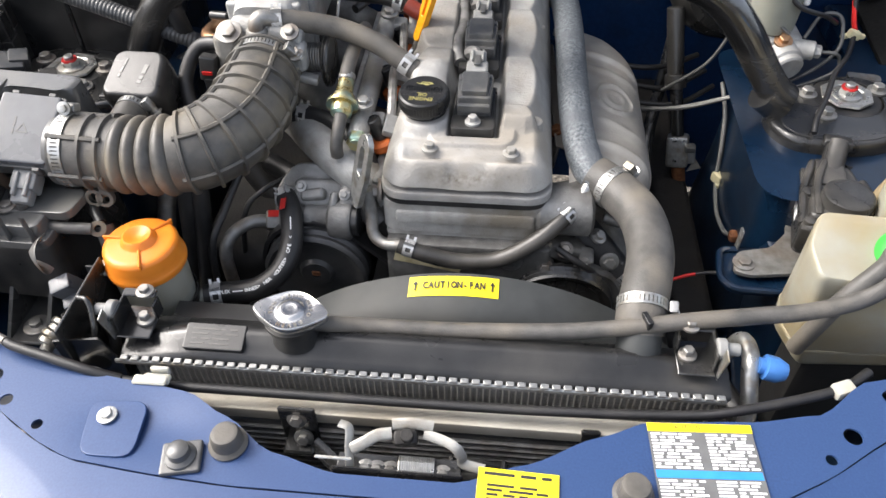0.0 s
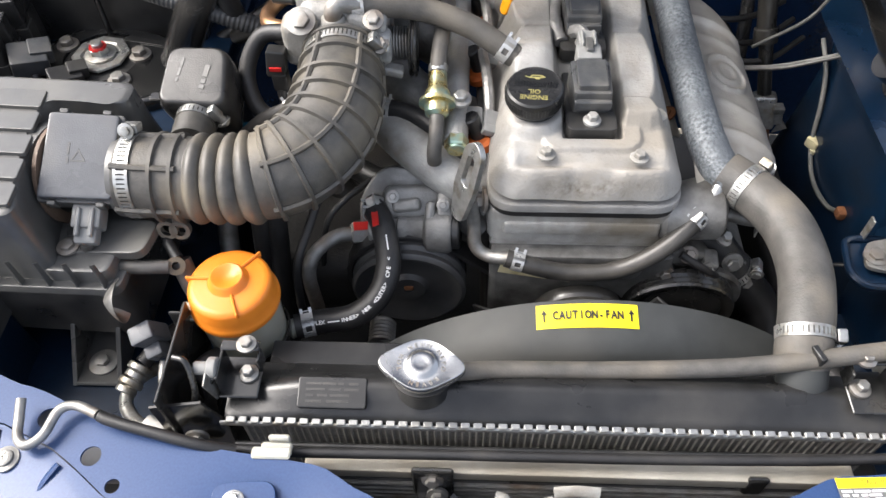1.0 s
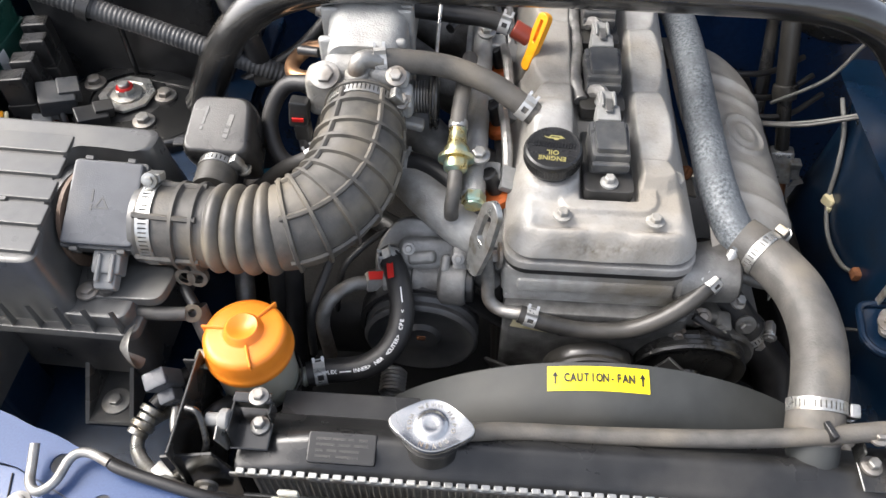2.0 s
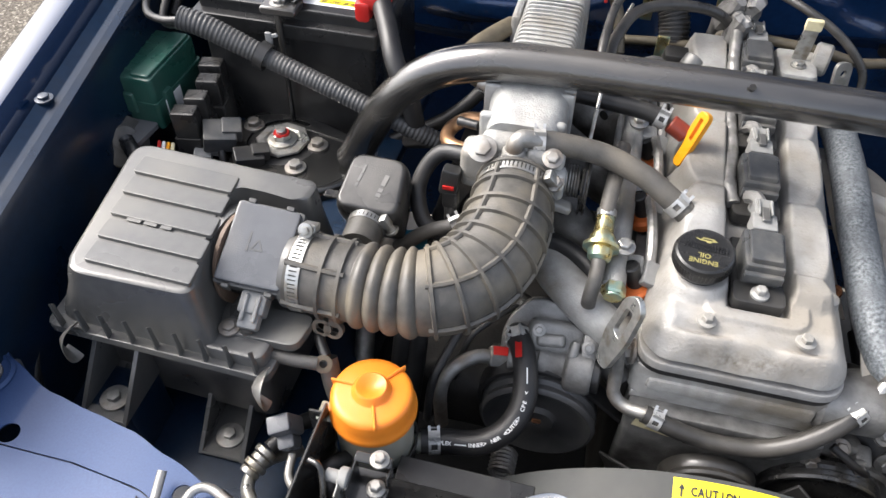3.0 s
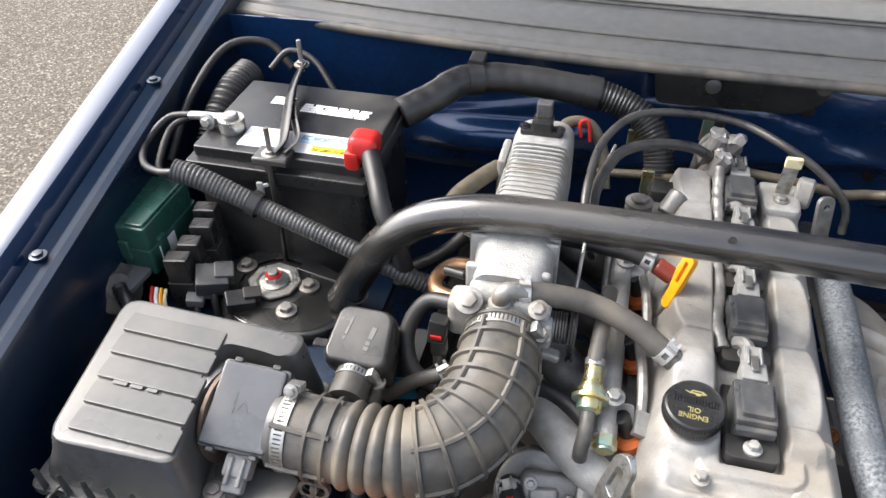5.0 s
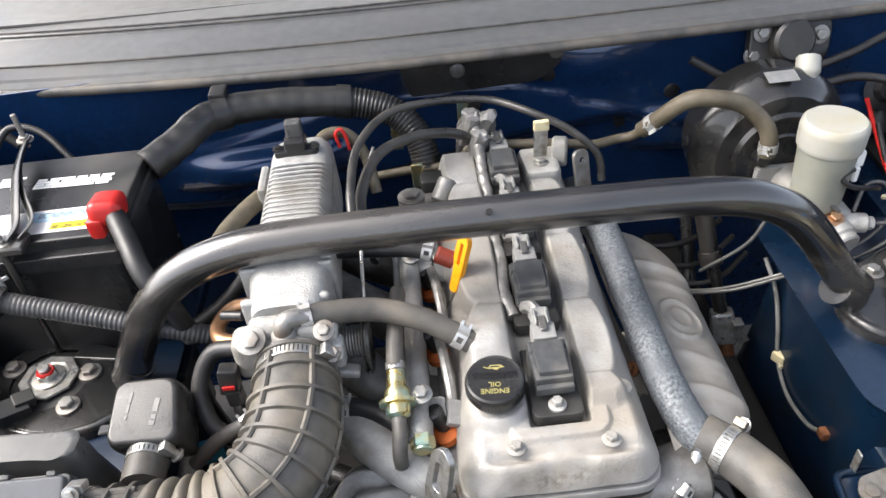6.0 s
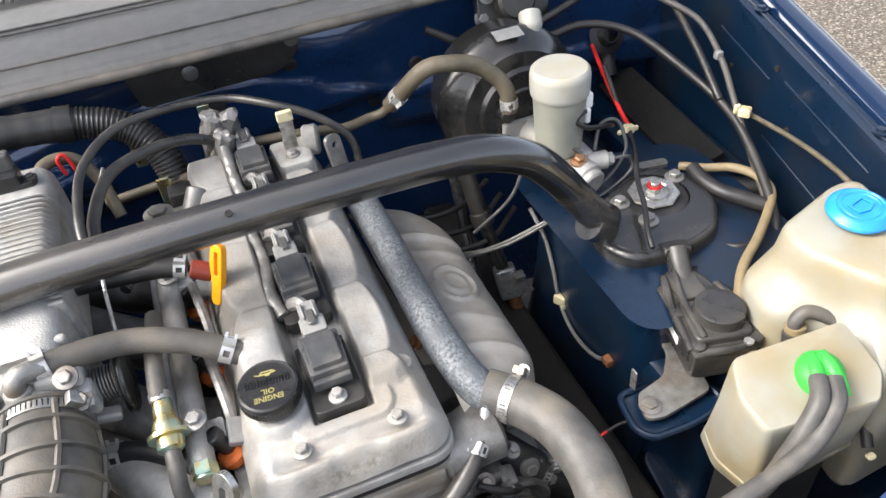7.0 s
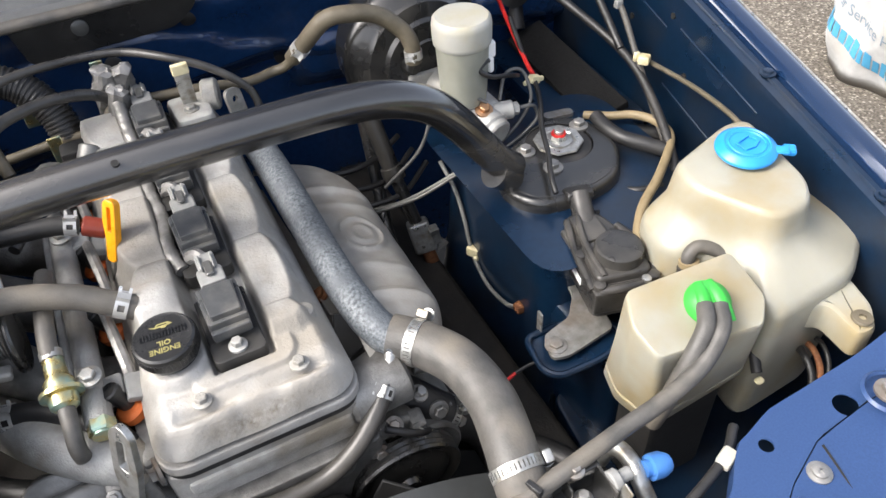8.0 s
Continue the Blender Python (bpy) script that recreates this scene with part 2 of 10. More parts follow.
def asphalt():
    """Worn tar with exposed stones of many greys and tans."""
    m = mat("worn_asphalt", (0.075, 0.066, 0.054), (0.17, 0.15, 0.122), 0.95, 0, 95, 1.0, 110, 0, (0.10, 0.090, 0.075), 1.2, 0.62, 0.05, spec=0.2, dist=0.006)
    n, k = m.node_tree.nodes, m.node_tree.links
    b = n["Principled BSDF"]
    was = b.inputs["Base Color"].links[0].from_socket
    co = n.new("ShaderNodeTexCoord")
    cell = n.new("ShaderNodeTexVoronoi")
    cell.inputs["Scale"].default_value = 105
    k.new(co.outputs["Object"], cell.inputs["Vector"])
    grey = n.new("ShaderNodeSeparateColor")
    k.new(cell.outputs["Color"], grey.inputs[0])
    tone = n.new("ShaderNodeValToRGB")
    el_ = tone.color_ramp.elements
    el_[0].position, el_[0].color = 0.30, (0.055, 0.048, 0.040, 1)
    el_[1].position, el_[1].color = 0.97, (0.36, 0.325, 0.275, 1)
    mid = el_.new(0.70)
    mid.color = (0.155, 0.136, 0.110, 1)
    k.new(grey.outputs[0], tone.inputs[0])
    edge = n.new("ShaderNodeMapRange")
    edge.inputs["To Max"].default_value = 0.85
    k.new(cell.outputs["Distance"], edge.inputs[0])
    edge.inputs["From Min"].default_value, edge.inputs["From Max"].default_value = 0.75, 0.35
    mix = n.new("ShaderNodeMix")
    mix.data_type = "RGBA"
    k.new(edge.outputs[0], mix.inputs["Factor"])
    k.new(was, mix.inputs["A"])
    k.new(tone.outputs[0], mix.inputs["B"])
    k.new(mix.outputs["Result"], b.inputs["Base Color"])
    return m


def stained_cast():
    """Matt sand-cast aluminium, mottled by heat and dirt, with an oil stain along its front brow."""
    m = mat("stained_cast_aluminium", (0.225, 0.218, 0.205), (0.365, 0.358, 0.341), 0.54, 0.18, 30, 0.62, 330, 0, (0.275, 0.25, 0.212), 11, 0.56, 0.10, dist=0.0010)
    n, k = m.node_tree.nodes, m.node_tree.links
    b = n["Principled BSDF"]
    was = b.inputs["Base Color"].links[0].from_socket
    co = n.new("ShaderNodeTexCoord")
    spots = n.new("ShaderNodeTexNoise")
    spots.inputs["Scale"].default_value, spots.inputs["Detail"].default_value = 170, 5
    k.new(co.outputs["Object"], spots.inputs["Vector"])
    dot = n.new("ShaderNodeMapRange")
    dot.inputs["From Min"].default_value, dot.inputs["From Max"].default_value, dot.inputs["To Max"].default_value = 0.60, 0.74, 0.42
    k.new(spots.outputs[0], dot.inputs[0])
    mix = n.new("ShaderNodeMix")
    mix.data_type = "RGBA"
    k.new(dot.outputs[0], mix.inputs["Factor"])
    k.new(was, mix.inputs["A"])
    mix.inputs["B"].default_value = (0.20, 0.18, 0.155, 1)
    # the stain: an oval patch broken up by grain
    far = n.new("ShaderNodeVectorMath")
    far.operation = "SUBTRACT"
    k.new(co.outputs["Object"], far.inputs[0])
    far.inputs[1].default_value = (0.031, 0.6325, 0.927)
    sq = n.new("ShaderNodeVectorMath")
    sq.operation = "MULTIPLY"
    k.new(far.outputs[0], sq.inputs[0])
    sq.inputs[1].default_value = (23, 160, 75)
    ln = n.new("ShaderNodeVectorMath")
    ln.operation = "LENGTH"
    k.new(sq.outputs[0], ln.inputs[0])
    fade = n.new("ShaderNodeMapRange")
    fade.inputs["From Min"].default_value, fade.inputs["From Max"].default_value = 1.35, 0.35
    k.new(ln.outputs[1], fade.inputs[0])
    br = n.new("ShaderNodeMapRange")
    br.inputs["From Min"].default_value, br.inputs["From Max"].default_value, br.inputs["To Max"].default_value = 0.30, 0.74, 0.9
    k.new(spots.outputs[0], br.inputs[0])
    mul = n.new("ShaderNodeMath")
    mul.operation = "MULTIPLY"
    k.new(fade.outputs[0], mul.inputs[0])
    k.new(br.outputs[0], mul.inputs[1])
    mix2 = n.new("ShaderNodeMix")
    mix2.data_type = "RGBA"
    k.new(mul.outputs[0], mix2.inputs["Factor"])
    k.new(mix.outputs["Result"], mix2.inputs["A"])
    mix2.inputs["B"].default_value = (0.082, 0.062, 0.034, 1)
    k.new(mix2.outputs["Result"], b.inputs["Base Color"])
    return m


CAST_COVER = stained_cast()
ASPHALT = asphalt()


# ---- building tools ----
def part(name, bm, material, parent=None, label="", sharp=38):
    """Links a bmesh as one mesh object, under a thing or a part."""
    for f in bm.faces:
        f.smooth = True
    for e in bm.edges:
        e.smooth = len(e.link_faces) != 2 or e.calc_face_angle(0) < radians(sharp)
    me = bpy.data.meshes.new(name)
    bm.to_mesh(me)
    bm.free()
    me.materials.append(material)
    ob = new(name, me)
    wnorm = ob.modifiers.new("even_shading", "WEIGHTED_NORMAL")
    wnorm.keep_sharp = True
    if parent:
        join_to(ob, parent)
    return tagged(ob, label)


def join_to(ob, parent):
    """Hangs ob, whose mesh lies in the place's own metres, under a thing or a part."""
    ob.parent = parent
    ob.matrix_parent_inverse = Matrix() if parent.parent else Matrix.Translation(-parent.location)
    return ob


def thing(name, base, label, category, group=""):
    ob = new(name)
    ob.empty_display_size = 0.02
    ob.location = base
    return tagged(ob, label, category, group)


def B():
    return bmesh.new()


def merge(bm, other, m=None):
    if m is not None:
        bmesh.ops.transform(other, matrix=m, verts=other.verts)
    me = bpy.data.meshes.new("tmp")
    other.to_mesh(me)
    other.free()
    bm.from_mesh(me)
    bpy.data.meshes.remove(me)
    return bm


def V(*p):
    return Vector(p)


def at(p, d=(0, 0, 1), up=None, roll=0):
    """A pose at p whose z axis points along d (and whose x axis lies near up, where given)."""
    z = Vector(d).normalized()
    x = Vector(up) if up is not None else (Vector((1, 0, 0)) if abs(z.x) < 0.8 else Vector((0, 1, 0)))
    x = (x - z * x.dot(z)).normalized()
    y = z.cross(x)
    m = Matrix((x, y, z)).transposed().to_4x4()
    m.translation = p
    return m @ pose(0, 0, 0, 0, 0, roll)


def rbox(bm, c, s, r=0.003, seg=2, m=None):
    """A box with rounded edges: centre, size, radius; m turns it about its centre."""
    t = B()
    bmesh.ops.create_cube(t, size=1.0, matrix=Matrix.Diagonal((*s, 1)))
    r = min(r, min(s) * 0.45)
    if r > 0:
        bmesh.ops.bevel(t, geom=t.edges[:], offset=r, segments=seg, profile=0.5, affect="EDGES")
    return merge(bm, t, Matrix.Translation(c) @ (m if m is not None else Matrix()))


def fillet(pts, r, n=4):
    """A 2D outline with its corners rounded by r."""
    out, k = [], len(pts)
    for i in range(k):
        a, b, c = Vector(pts[i - 1]), Vector(pts[i]), Vector(pts[(i + 1) % k])
        rr = min(r, (a - b).length * 0.45, (c - b).length * 0.45)
        p, q = b + (a - b).normalized() * rr, b + (c - b).normalized() * rr
        for j in range(n + 1):
            u = j / n
            out.append(tuple(p * (1 - u) ** 2 + b * 2 * u * (1 - u) + q * u * u))
    return out


def loft(bm, rings, caps=True):
    """Skins closed rings of equal count."""
    vs = [[bm.verts.new(p) for p in ring] for ring in rings]
    k = len(vs[0])
    for a, b in zip(vs, vs[1:]):
        for i in range(k):
            bm.faces.new((a[i], a[(i + 1) % k], b[(i + 1) % k], b[i]))
    if caps:
        bm.faces.new(list(reversed(vs[0])))
        bm.faces.new(vs[-1])
    return bm


def prism(bm, pts, z0, z1, r=0.003, rc=0.004, m=None, taper=0.0):
    """An upright block of outline pts from z0 to z1, with rounded corners and a rounded top edge."""
    o = fillet(pts, rc) if rc > 0 else [tuple(p) for p in pts]
    cx, cy = sum(p[0] for p in o) / len(o), sum(p[1] for p in o) / len(o)

    def ring(z, d):
        out = []
        for i, p in enumerate(o):
            t = Vector(o[(i + 1) % len(o)]) - Vector(o[i - 1])
            t = t.normalized() if t.length > 1e-9 else Vector((1, 0))
            out.append((p[0] - t.y * d, p[1] + t.x * d, z))
        return out
    area = sum(a[0] * b[1] - b[0] * a[1] for a, b in zip(o, o[1:] + o[:1]))
    s = 1 if area > 0 else -1
    if area < 0:
        o.reverse()
    t = B()
    loft(t, [ring(z0, -taper), ring(z1 - r, 0), ring(z1 - r * 0.3, r * 0.3), ring(z1, r)])
    bmesh.ops.recalc_face_normals(t, faces=t.faces)
    return merge(bm, t, m)


def lathe(bm, prof, m=None, seg=28):
    """Turns a profile of (radius, height) about z."""
    t = B()
    rows = []
    for r, z in prof:
        if r < 1e-6:
            rows.append([t.verts.new((0, 0, z))])
        else:
            rows.append([t.verts.new((r * math.cos(2 * math.pi * i / seg), r * math.sin(2 * math.pi * i / seg), z)) for i in range(seg)])
    for a, b in zip(rows, rows[1:]):
        for i in range(seg):
            j = (i + 1) % seg
            if len(a) > 1 and len(b) > 1:
                t.faces.new((a[i], a[j], b[j], b[i]))
            elif len(a) > 1:
                t.faces.new((a[i], a[j], b[0]))
            elif len(b) > 1:
                t.faces.new((a[0], b[j], b[i]))
    bmesh.ops.recalc_face_normals(t, faces=t.faces)
    return merge(bm, t, m)


def cyl(bm, p, q, r, r2=None, seg=20, edge=None):
    """A cylinder (or cone) from p to q with softened rims."""
    d = Vector(q) - Vector(p)
    h, r2 = d.length, r if r2 is None else r2
    e = min(r, r2, h) * 0.15 if edge is None else edge
    return lathe(bm, [(0, 0), (r - e, 0), (r, e), (r2, h - e), (r2 - e, h), (0, h)], at(p, d), seg)


def spline(pts, n=8):
    """Points along a smooth curve through pts."""
    p = [Vector(q) for q in pts]
    if len(p) == 2:
        return [p[0].lerp(p[1], i / n) for i in range(n + 1)]
    p = [2 * p[0] - p[1]] + p + [2 * p[-1] - p[-2]]
    out = []
    for i in range(1, len(p) - 2):
        a, b, c, d = p[i - 1:i + 3]
        for j in range(n):
            u = j / n
            out.append(0.5 * (2 * b + (c - a) * u + (2 * a - 5 * b + 4 * c - d) * u * u + (3 * b - a - 3 * c + d) * u ** 3))
    out.append(p[-2])
    return out


def tube(bm, pts, r, seg=12, n=8, rf=None, caps=True, smooth=True, flat=1.0):
    """A pipe of radius r along pts; rf(u, s) scales it by the share u and the metres s along it."""
    c = spline(pts, n) if smooth else [Vector(p) for p in pts]
    tot = sum((b - a).length for a, b in zip(c, c[1:]))
    t0 = (c[1] - c[0]).normalized()
    nx = t0.orthogonal().normalized()
    rings, s = [], 0.0
    for i, p in enumerate(c):
        t = (c[min(i + 1, len(c) - 1)] - c[max(i - 1, 0)]).normalized()
        nx = (nx - t * nx.dot(t)).normalized()
        ny = t.cross(nx)
        if i:
            s += (p - c[i - 1]).length
        rr = r * (rf(s / tot, s) if rf else 1.0)
        rings.append([p + (nx * math.cos(2 * math.pi * j / seg) + ny * math.sin(2 * math.pi * j / seg) * flat) * rr for j in range(seg)])
    t = B()
    loft(t, rings, caps)
    bmesh.ops.recalc_face_normals(t, faces=t.faces)
    return merge(bm, t)


def wire(name, pts, r, material, parent=None, label="", n=8, seg=8, rf=None):
    bm = B()
    tube(bm, pts, r, seg, n, rf)
    return part(name, bm, material, parent, label, 60)


def conduit(pitch, depth):
    """The ridges of a corrugated tube."""
    return lambda u, s: 1.0 + depth * (1 if (s / pitch) % 1.0 < 0.5 else -1)


def hexbolt(bm, p, d=(0, 0, 1), r=0.006, h=0.006, washer=True, roll=0):
    """A flanged hexagon head."""
    m = at(p, d, roll=roll)
    if washer:
        lathe(bm, [(0, -0.001), (r * 1.75, -0.001), (r * 1.75, h * 0.22), (r * 1.2, h * 0.34), (0, h * 0.34)], m, 24)
    t = B()
    lathe(t, [(0, 0), (r * 1.1, 0), (r * 1.1, h * 0.9), (r * 0.9, h), (0, h)], None, 6)
    merge(bm, t, m)
    return bm


def bolt(p, d=(0, 0, 1), r=0.006, h=0.006, material=None, parent=None, name="bolt", label="", roll=0):
    bm = B()
    hexbolt(bm, p, d, r, h, True, roll)
    return part(name, bm, material or STEEL, parent, label, 30)


def grid(bm, us, vs, f):
    """A sheet of quads over f(u, v)."""
    rows = [[bm.verts.new(f(u, v)) for u in us] for v in vs]
    for a, b in zip(rows, rows[1:]):
        for i in range(len(us) - 1):
            bm.faces.new((a[i], a[i + 1], b[i + 1], b[i]))
    return bm


def thicken(bm, d):
    """Gives a sheet a thickness d against its normals."""
    bmesh.ops.recalc_face_normals(bm, faces=bm.faces)
    bmesh.ops.solidify(bm, geom=bm.faces[:], thickness=d)
    return bm


def steps(a, b, n):
    return [a + (b - a) * i / n for i in range(n + 1)]


def ss(a, b, x):
    u = max(0.0, min(1.0, (x - a) / (b - a)))
    return u * u * (3 - 2 * u)


def flatplate(bm, outer, holes=(), thick=0.002, m=None, bev=0.0004):
    """A flat plate of an outline with holes, lying on z = 0 and rising by its thickness."""
    cu = bpy.data.curves.new("plate", "CURVE")
    cu.dimensions, cu.fill_mode, cu.extrude, cu.bevel_depth = "2D", "BOTH", thick / 2, bev
    for ring in [outer, *holes]:
        sp = cu.splines.new("POLY")
        sp.points.add(len(ring) - 1)
        for i, p in enumerate(ring):
            sp.points[i].co = (p[0], p[1], 0, 1)
        sp.use_cyclic_u = True
    ob = bpy.data.objects.new("plate", cu)
    me = bpy.data.meshes.new_from_object(ob)
    t = B()
    t.from_mesh(me)
    bpy.data.objects.remove(ob)
    bpy.data.curves.remove(cu)
    bpy.data.meshes.remove(me)
    return merge(bm, t, (m if m is not None else Matrix()) @ Matrix.Translation((0, 0, thick / 2)))


def disc(x, y, r, n=20):
    return [(x + r * math.cos(2 * math.pi * i / n), y + r * math.sin(2 * math.pi * i / n)) for i in range(n)]


def words(bm, text, size, m, thick=0.0004, align="CENTER", sx=1.0, bold=0.0):
    """Raised letters in the built-in font, lying on z = 0 of m."""
    cu = bpy.data.curves.new("words", "FONT")
    cu.body, cu.size, cu.align_x, cu.align_y, cu.extrude, cu.resolution_u = text, size, align, "CENTER", thick / 2, 2
    cu.offset = bold
    ob = bpy.data.objects.new("words", cu)
    me = bpy.data.meshes.new_from_object(ob)
    t = B()
    t.from_mesh(me)
    bpy.data.objects.remove(ob)
    bpy.data.curves.remove(cu)
    bpy.data.meshes.remove(me)
    return merge(bm, t, m @ Matrix.Diagonal((sx, 1, 1, 1)))


def bars(bm, m, w, h, rows, rng, thick=0.0004, fill=0.55, gap=0.25):
    """Lines of unreadable print as plain bars, over a field w by h about the origin of m."""
    for i in range(rows):
        y = h * (0.5 - (i + 0.5) / rows)
        x = -w / 2
        while x < w / 2 - 0.12 * w:
            length = min(w * rng.uniform(0.10, 0.45), w / 2 - x)
            rbox(bm, m @ Vector((x + length / 2, y, thick / 2)), (length, h / rows * fill, thick), 0, 1, m.to_3x3().to_4x4())
            x += length + w * gap * rng.uniform(0.1, 0.5)
    return bm


def clamp(parent, p, d, r, w=0.010, screw=(0, 0, 1), label="slotted steel worm-drive hose clamp"):
    """A worm-drive clamp: band with slots, housing and hexagon screw."""
    m = at(p, d)
    bm = B()
    cols = 3 * max(12, round(2 * math.pi * r / 0.0042))
    vs = [[bm.verts.new(m @ Vector(((r + 0.0003) * math.cos(2 * math.pi * i / cols), (r + 0.0003) * math.sin(2 * math.pi * i / cols), w * k))) for k in (-0.5, -0.30, 0.30, 0.5)] for i in range(cols)]
    for i in range(cols):
        for k in range(3):
            if k == 1 and i % 3 == 0:
                continue
            bm.faces.new((vs[i][k], vs[(i + 1) % cols][k], vs[(i + 1) % cols][k + 1], vs[i][k + 1]))
    bmesh.ops.recalc_face_normals(bm, faces=bm.faces)
    thicken(bm, 0.0010)
    band = part("hose_clamp", bm, STEEL, parent, label)
    s = Vector(screw).normalized()
    s = (s - Vector(d).normalized() * s.dot(Vector(d).normalized())).normalized()
    c = Vector(p) + s * (r + 0.005)
    side = Vector(d).normalized().cross(s)
    bm = B()
    rbox(bm, c, (w * 1.15, 0.014, 0.009), 0.002, 2, at(c, s, Vector(d)).to_3x3().to_4x4())
    part("housing", bm, STEEL, band)
    bm = B()
    cyl(bm, c + side * 0.006, c + side * 0.013, 0.0045, seg=12)
    hexbolt(bm, c + side * 0.013, side, 0.0042, 0.004, True)
    part("screw", bm, STEEL, band)
    return band


def spring_clamp(parent, p, d, r, ear=(0, 0, 1), w=0.012):
    """A spring clamp: one bright band with windows and two pinched ears."""
    ax = Vector(d).normalized()
    s = Vector(ear).normalized()
    s = (s - ax * s.dot(ax)).normalized()
    side = ax.cross(s)
    bm = B()
    cols, rows = 48, (-0.5, -0.26, 0.26, 0.5)
    vs = []
    for i in range(cols):
        a = 2 * math.pi * i / cols
        lift = 0.0058 if i in (3, cols - 3) else 0.0012 if i in (2, 4, cols - 2, cols - 4) else 0.0006
        vs.append([bm.verts.new(Vector(p) + ax * (w * k) + (s * math.cos(a) + side * math.sin(a)) * (r + lift)) for k in rows])
    for i in range(cols):
        j = (i + 1) % cols
        for k in range(3):
            # open windows in the middle of the band
            if k == 1 and (i % 12) in (6, 7, 8, 9):
                continue
            bm.faces.new((vs[i][k], vs[j][k], vs[j][k + 1], vs[i][k + 1]))
    bmesh.ops.recalc_face_normals(bm, faces=bm.faces)
    thicken(bm, 0.0011)
    return part("spring_clamp", bm, CLIP_STEEL, parent, "bright steel spring hose clamp", 30)


RNG = random.Random(7)


# ---- the ground ----
bm = B()
grid(bm, [-60, -12, -4, -2, 0, 2, 4, 12, 60], [-60, -12, -4, -2, 0, 2, 4, 12, 60], lambda u, v: (u, v, 0.0))
tagged(part("ground", bm, ASPHALT), "rough sunlit grey-brown asphalt with exposed stones", "ground", kind="structure")

# ---- the car's body ----
car = thing("car_body", (0, 0.8, 0.3), "dark blue painted engine bay of a car with its bonnet raised", "car")


def rail_line(side, y):
    """The inner upper edge of the wing rail: x and z at the length y."""
    if side < 0:
        return -(0.668 + (y - 0.54) * 0.098), 1.000 + (y - 0.54) * 0.150
    return 0.675 + (y - 0.53) * 0.111, 0.952 + (y - 0.53) * 0.190


for side in (-1, 1):
    ys = steps(0.40, 1.30, 18)

    def rail(u, y, side=side):
        x, z = rail_line(side, y)
        prof = [(0.0, -0.42), (0.0, -0.05), (0.0, -0.008), (0.003, 0.0), (0.011, 0.003), (0.013, -0.001), (0.020, 0.001),
                (0.022, 0.006), (0.032, 0.007), (0.035, 0.002), (0.042, -0.003)]
        if side < 0:
            # the left rail leans inwards
            prof[7:9] = [(0.022, 0.0020), (0.032, 0.0085)]
        dx, dz = prof[int(u)]
        return (x + side * dx * (1.0 if side < 0 else 0.62), y, z + dz * (1.0 if side < 0 or dz < 0 else 0.62))
    bm = B()
    grid(bm, range(11), ys, rail)
    thicken(bm, 0.0015)
    apron = part("inner_wing", bm, PAINT_SHADED, car, "dark blue inner wing panel with a stepped rail")

    def wing(u, y, side=side):
        x, z = rail_line(side, y)
        prof = [(0.043, -0.004), (0.048, 0.006), (0.053, 0.0165), (0.056, 0.0205), (0.064, 0.0225), (0.078, 0.0228), (0.091, 0.0205), (0.097, 0.014),
                (0.103, -0.002), (0.113, -0.07), (0.129, -0.22), (0.140, -0.36), (0.146, -0.55)]
        dx, dz = prof[int(u)]
        return (x + side * dx * (1.0 if side < 0 else 0.62), y, z + dz * (1.0 if side < 0 or dz < 0 else 0.62))
    bm = B()
    grid(bm, range(13), ys, wing)
    thicken(bm, 0.0015)
    wing_ob = part("wing", bm, WING_PAINT, car, "glossy blue outer wing with a smooth rounded shoulder")
    if side > 0:
        # light reflected along the outer edge of the right wing, drawn as coloured tubes
        for dx_, dz_, r_, material in ((0.0625, 0.0068, 0.0022, TEAL_GLINT), (0.0600, 0.0110, 0.0014, STEEL)):
            bm = B()
            tube(bm, [(rail_line(1, y)[0] + dx_, y, rail_line(1, y)[1] + dz_) for y in steps(0.42, 1.28, 12)], r_, 8, 2)
            part("edge_glint", bm, material, wing_ob, "thin teal reflection line along the edge" if material is TEAL_GLINT else "pale reflection line along the edge")
    # rail bolts
    for y in ((0.71, 1.02) if side < 0 else (0.75, 0.55, 1.0)):
        x, z = rail_line(side, y)
        bolt((x + side * (0.028 if side < 0 else 0.016), y, z + (0.0065 if side < 0 else 0.004)), (0, 0, 1), 0.0055, 0.005, PAINT_SHADED, apron)
    # long pressed ribs of the right inner wing
    if side > 0:
        for y0, y1, dz in ((0.735, 0.905, -0.037), (0.935, 1.06, -0.054), (0.76, 0.925, -0.135)):
            bm = B()
            p, q = rail_line(side, y0), rail_line(side, y1)
            tube(bm, [(p[0] + 0.0012, y0, p[1] + dz), (q[0] + 0.0012, y1, q[1] + dz)], 0.0026, 10, 4)
            part("rib", bm, PAINT_SHADED, apron)
        for y, dz in ((0.925, -0.03), (0.88, -0.09), (1.02, -0.09), (0.70, -0.06)):
            bm = B()
            p = rail_line(side, y)
            lathe(bm, [(0, 0), (0.0045, 0), (0.0045, 0.0015), (0, 0.002)], at((p[0] - 0.0002, y, p[1] + dz), (-1, 0, 0)), 14)
            part("plug", bm, DEPTHS, apron)

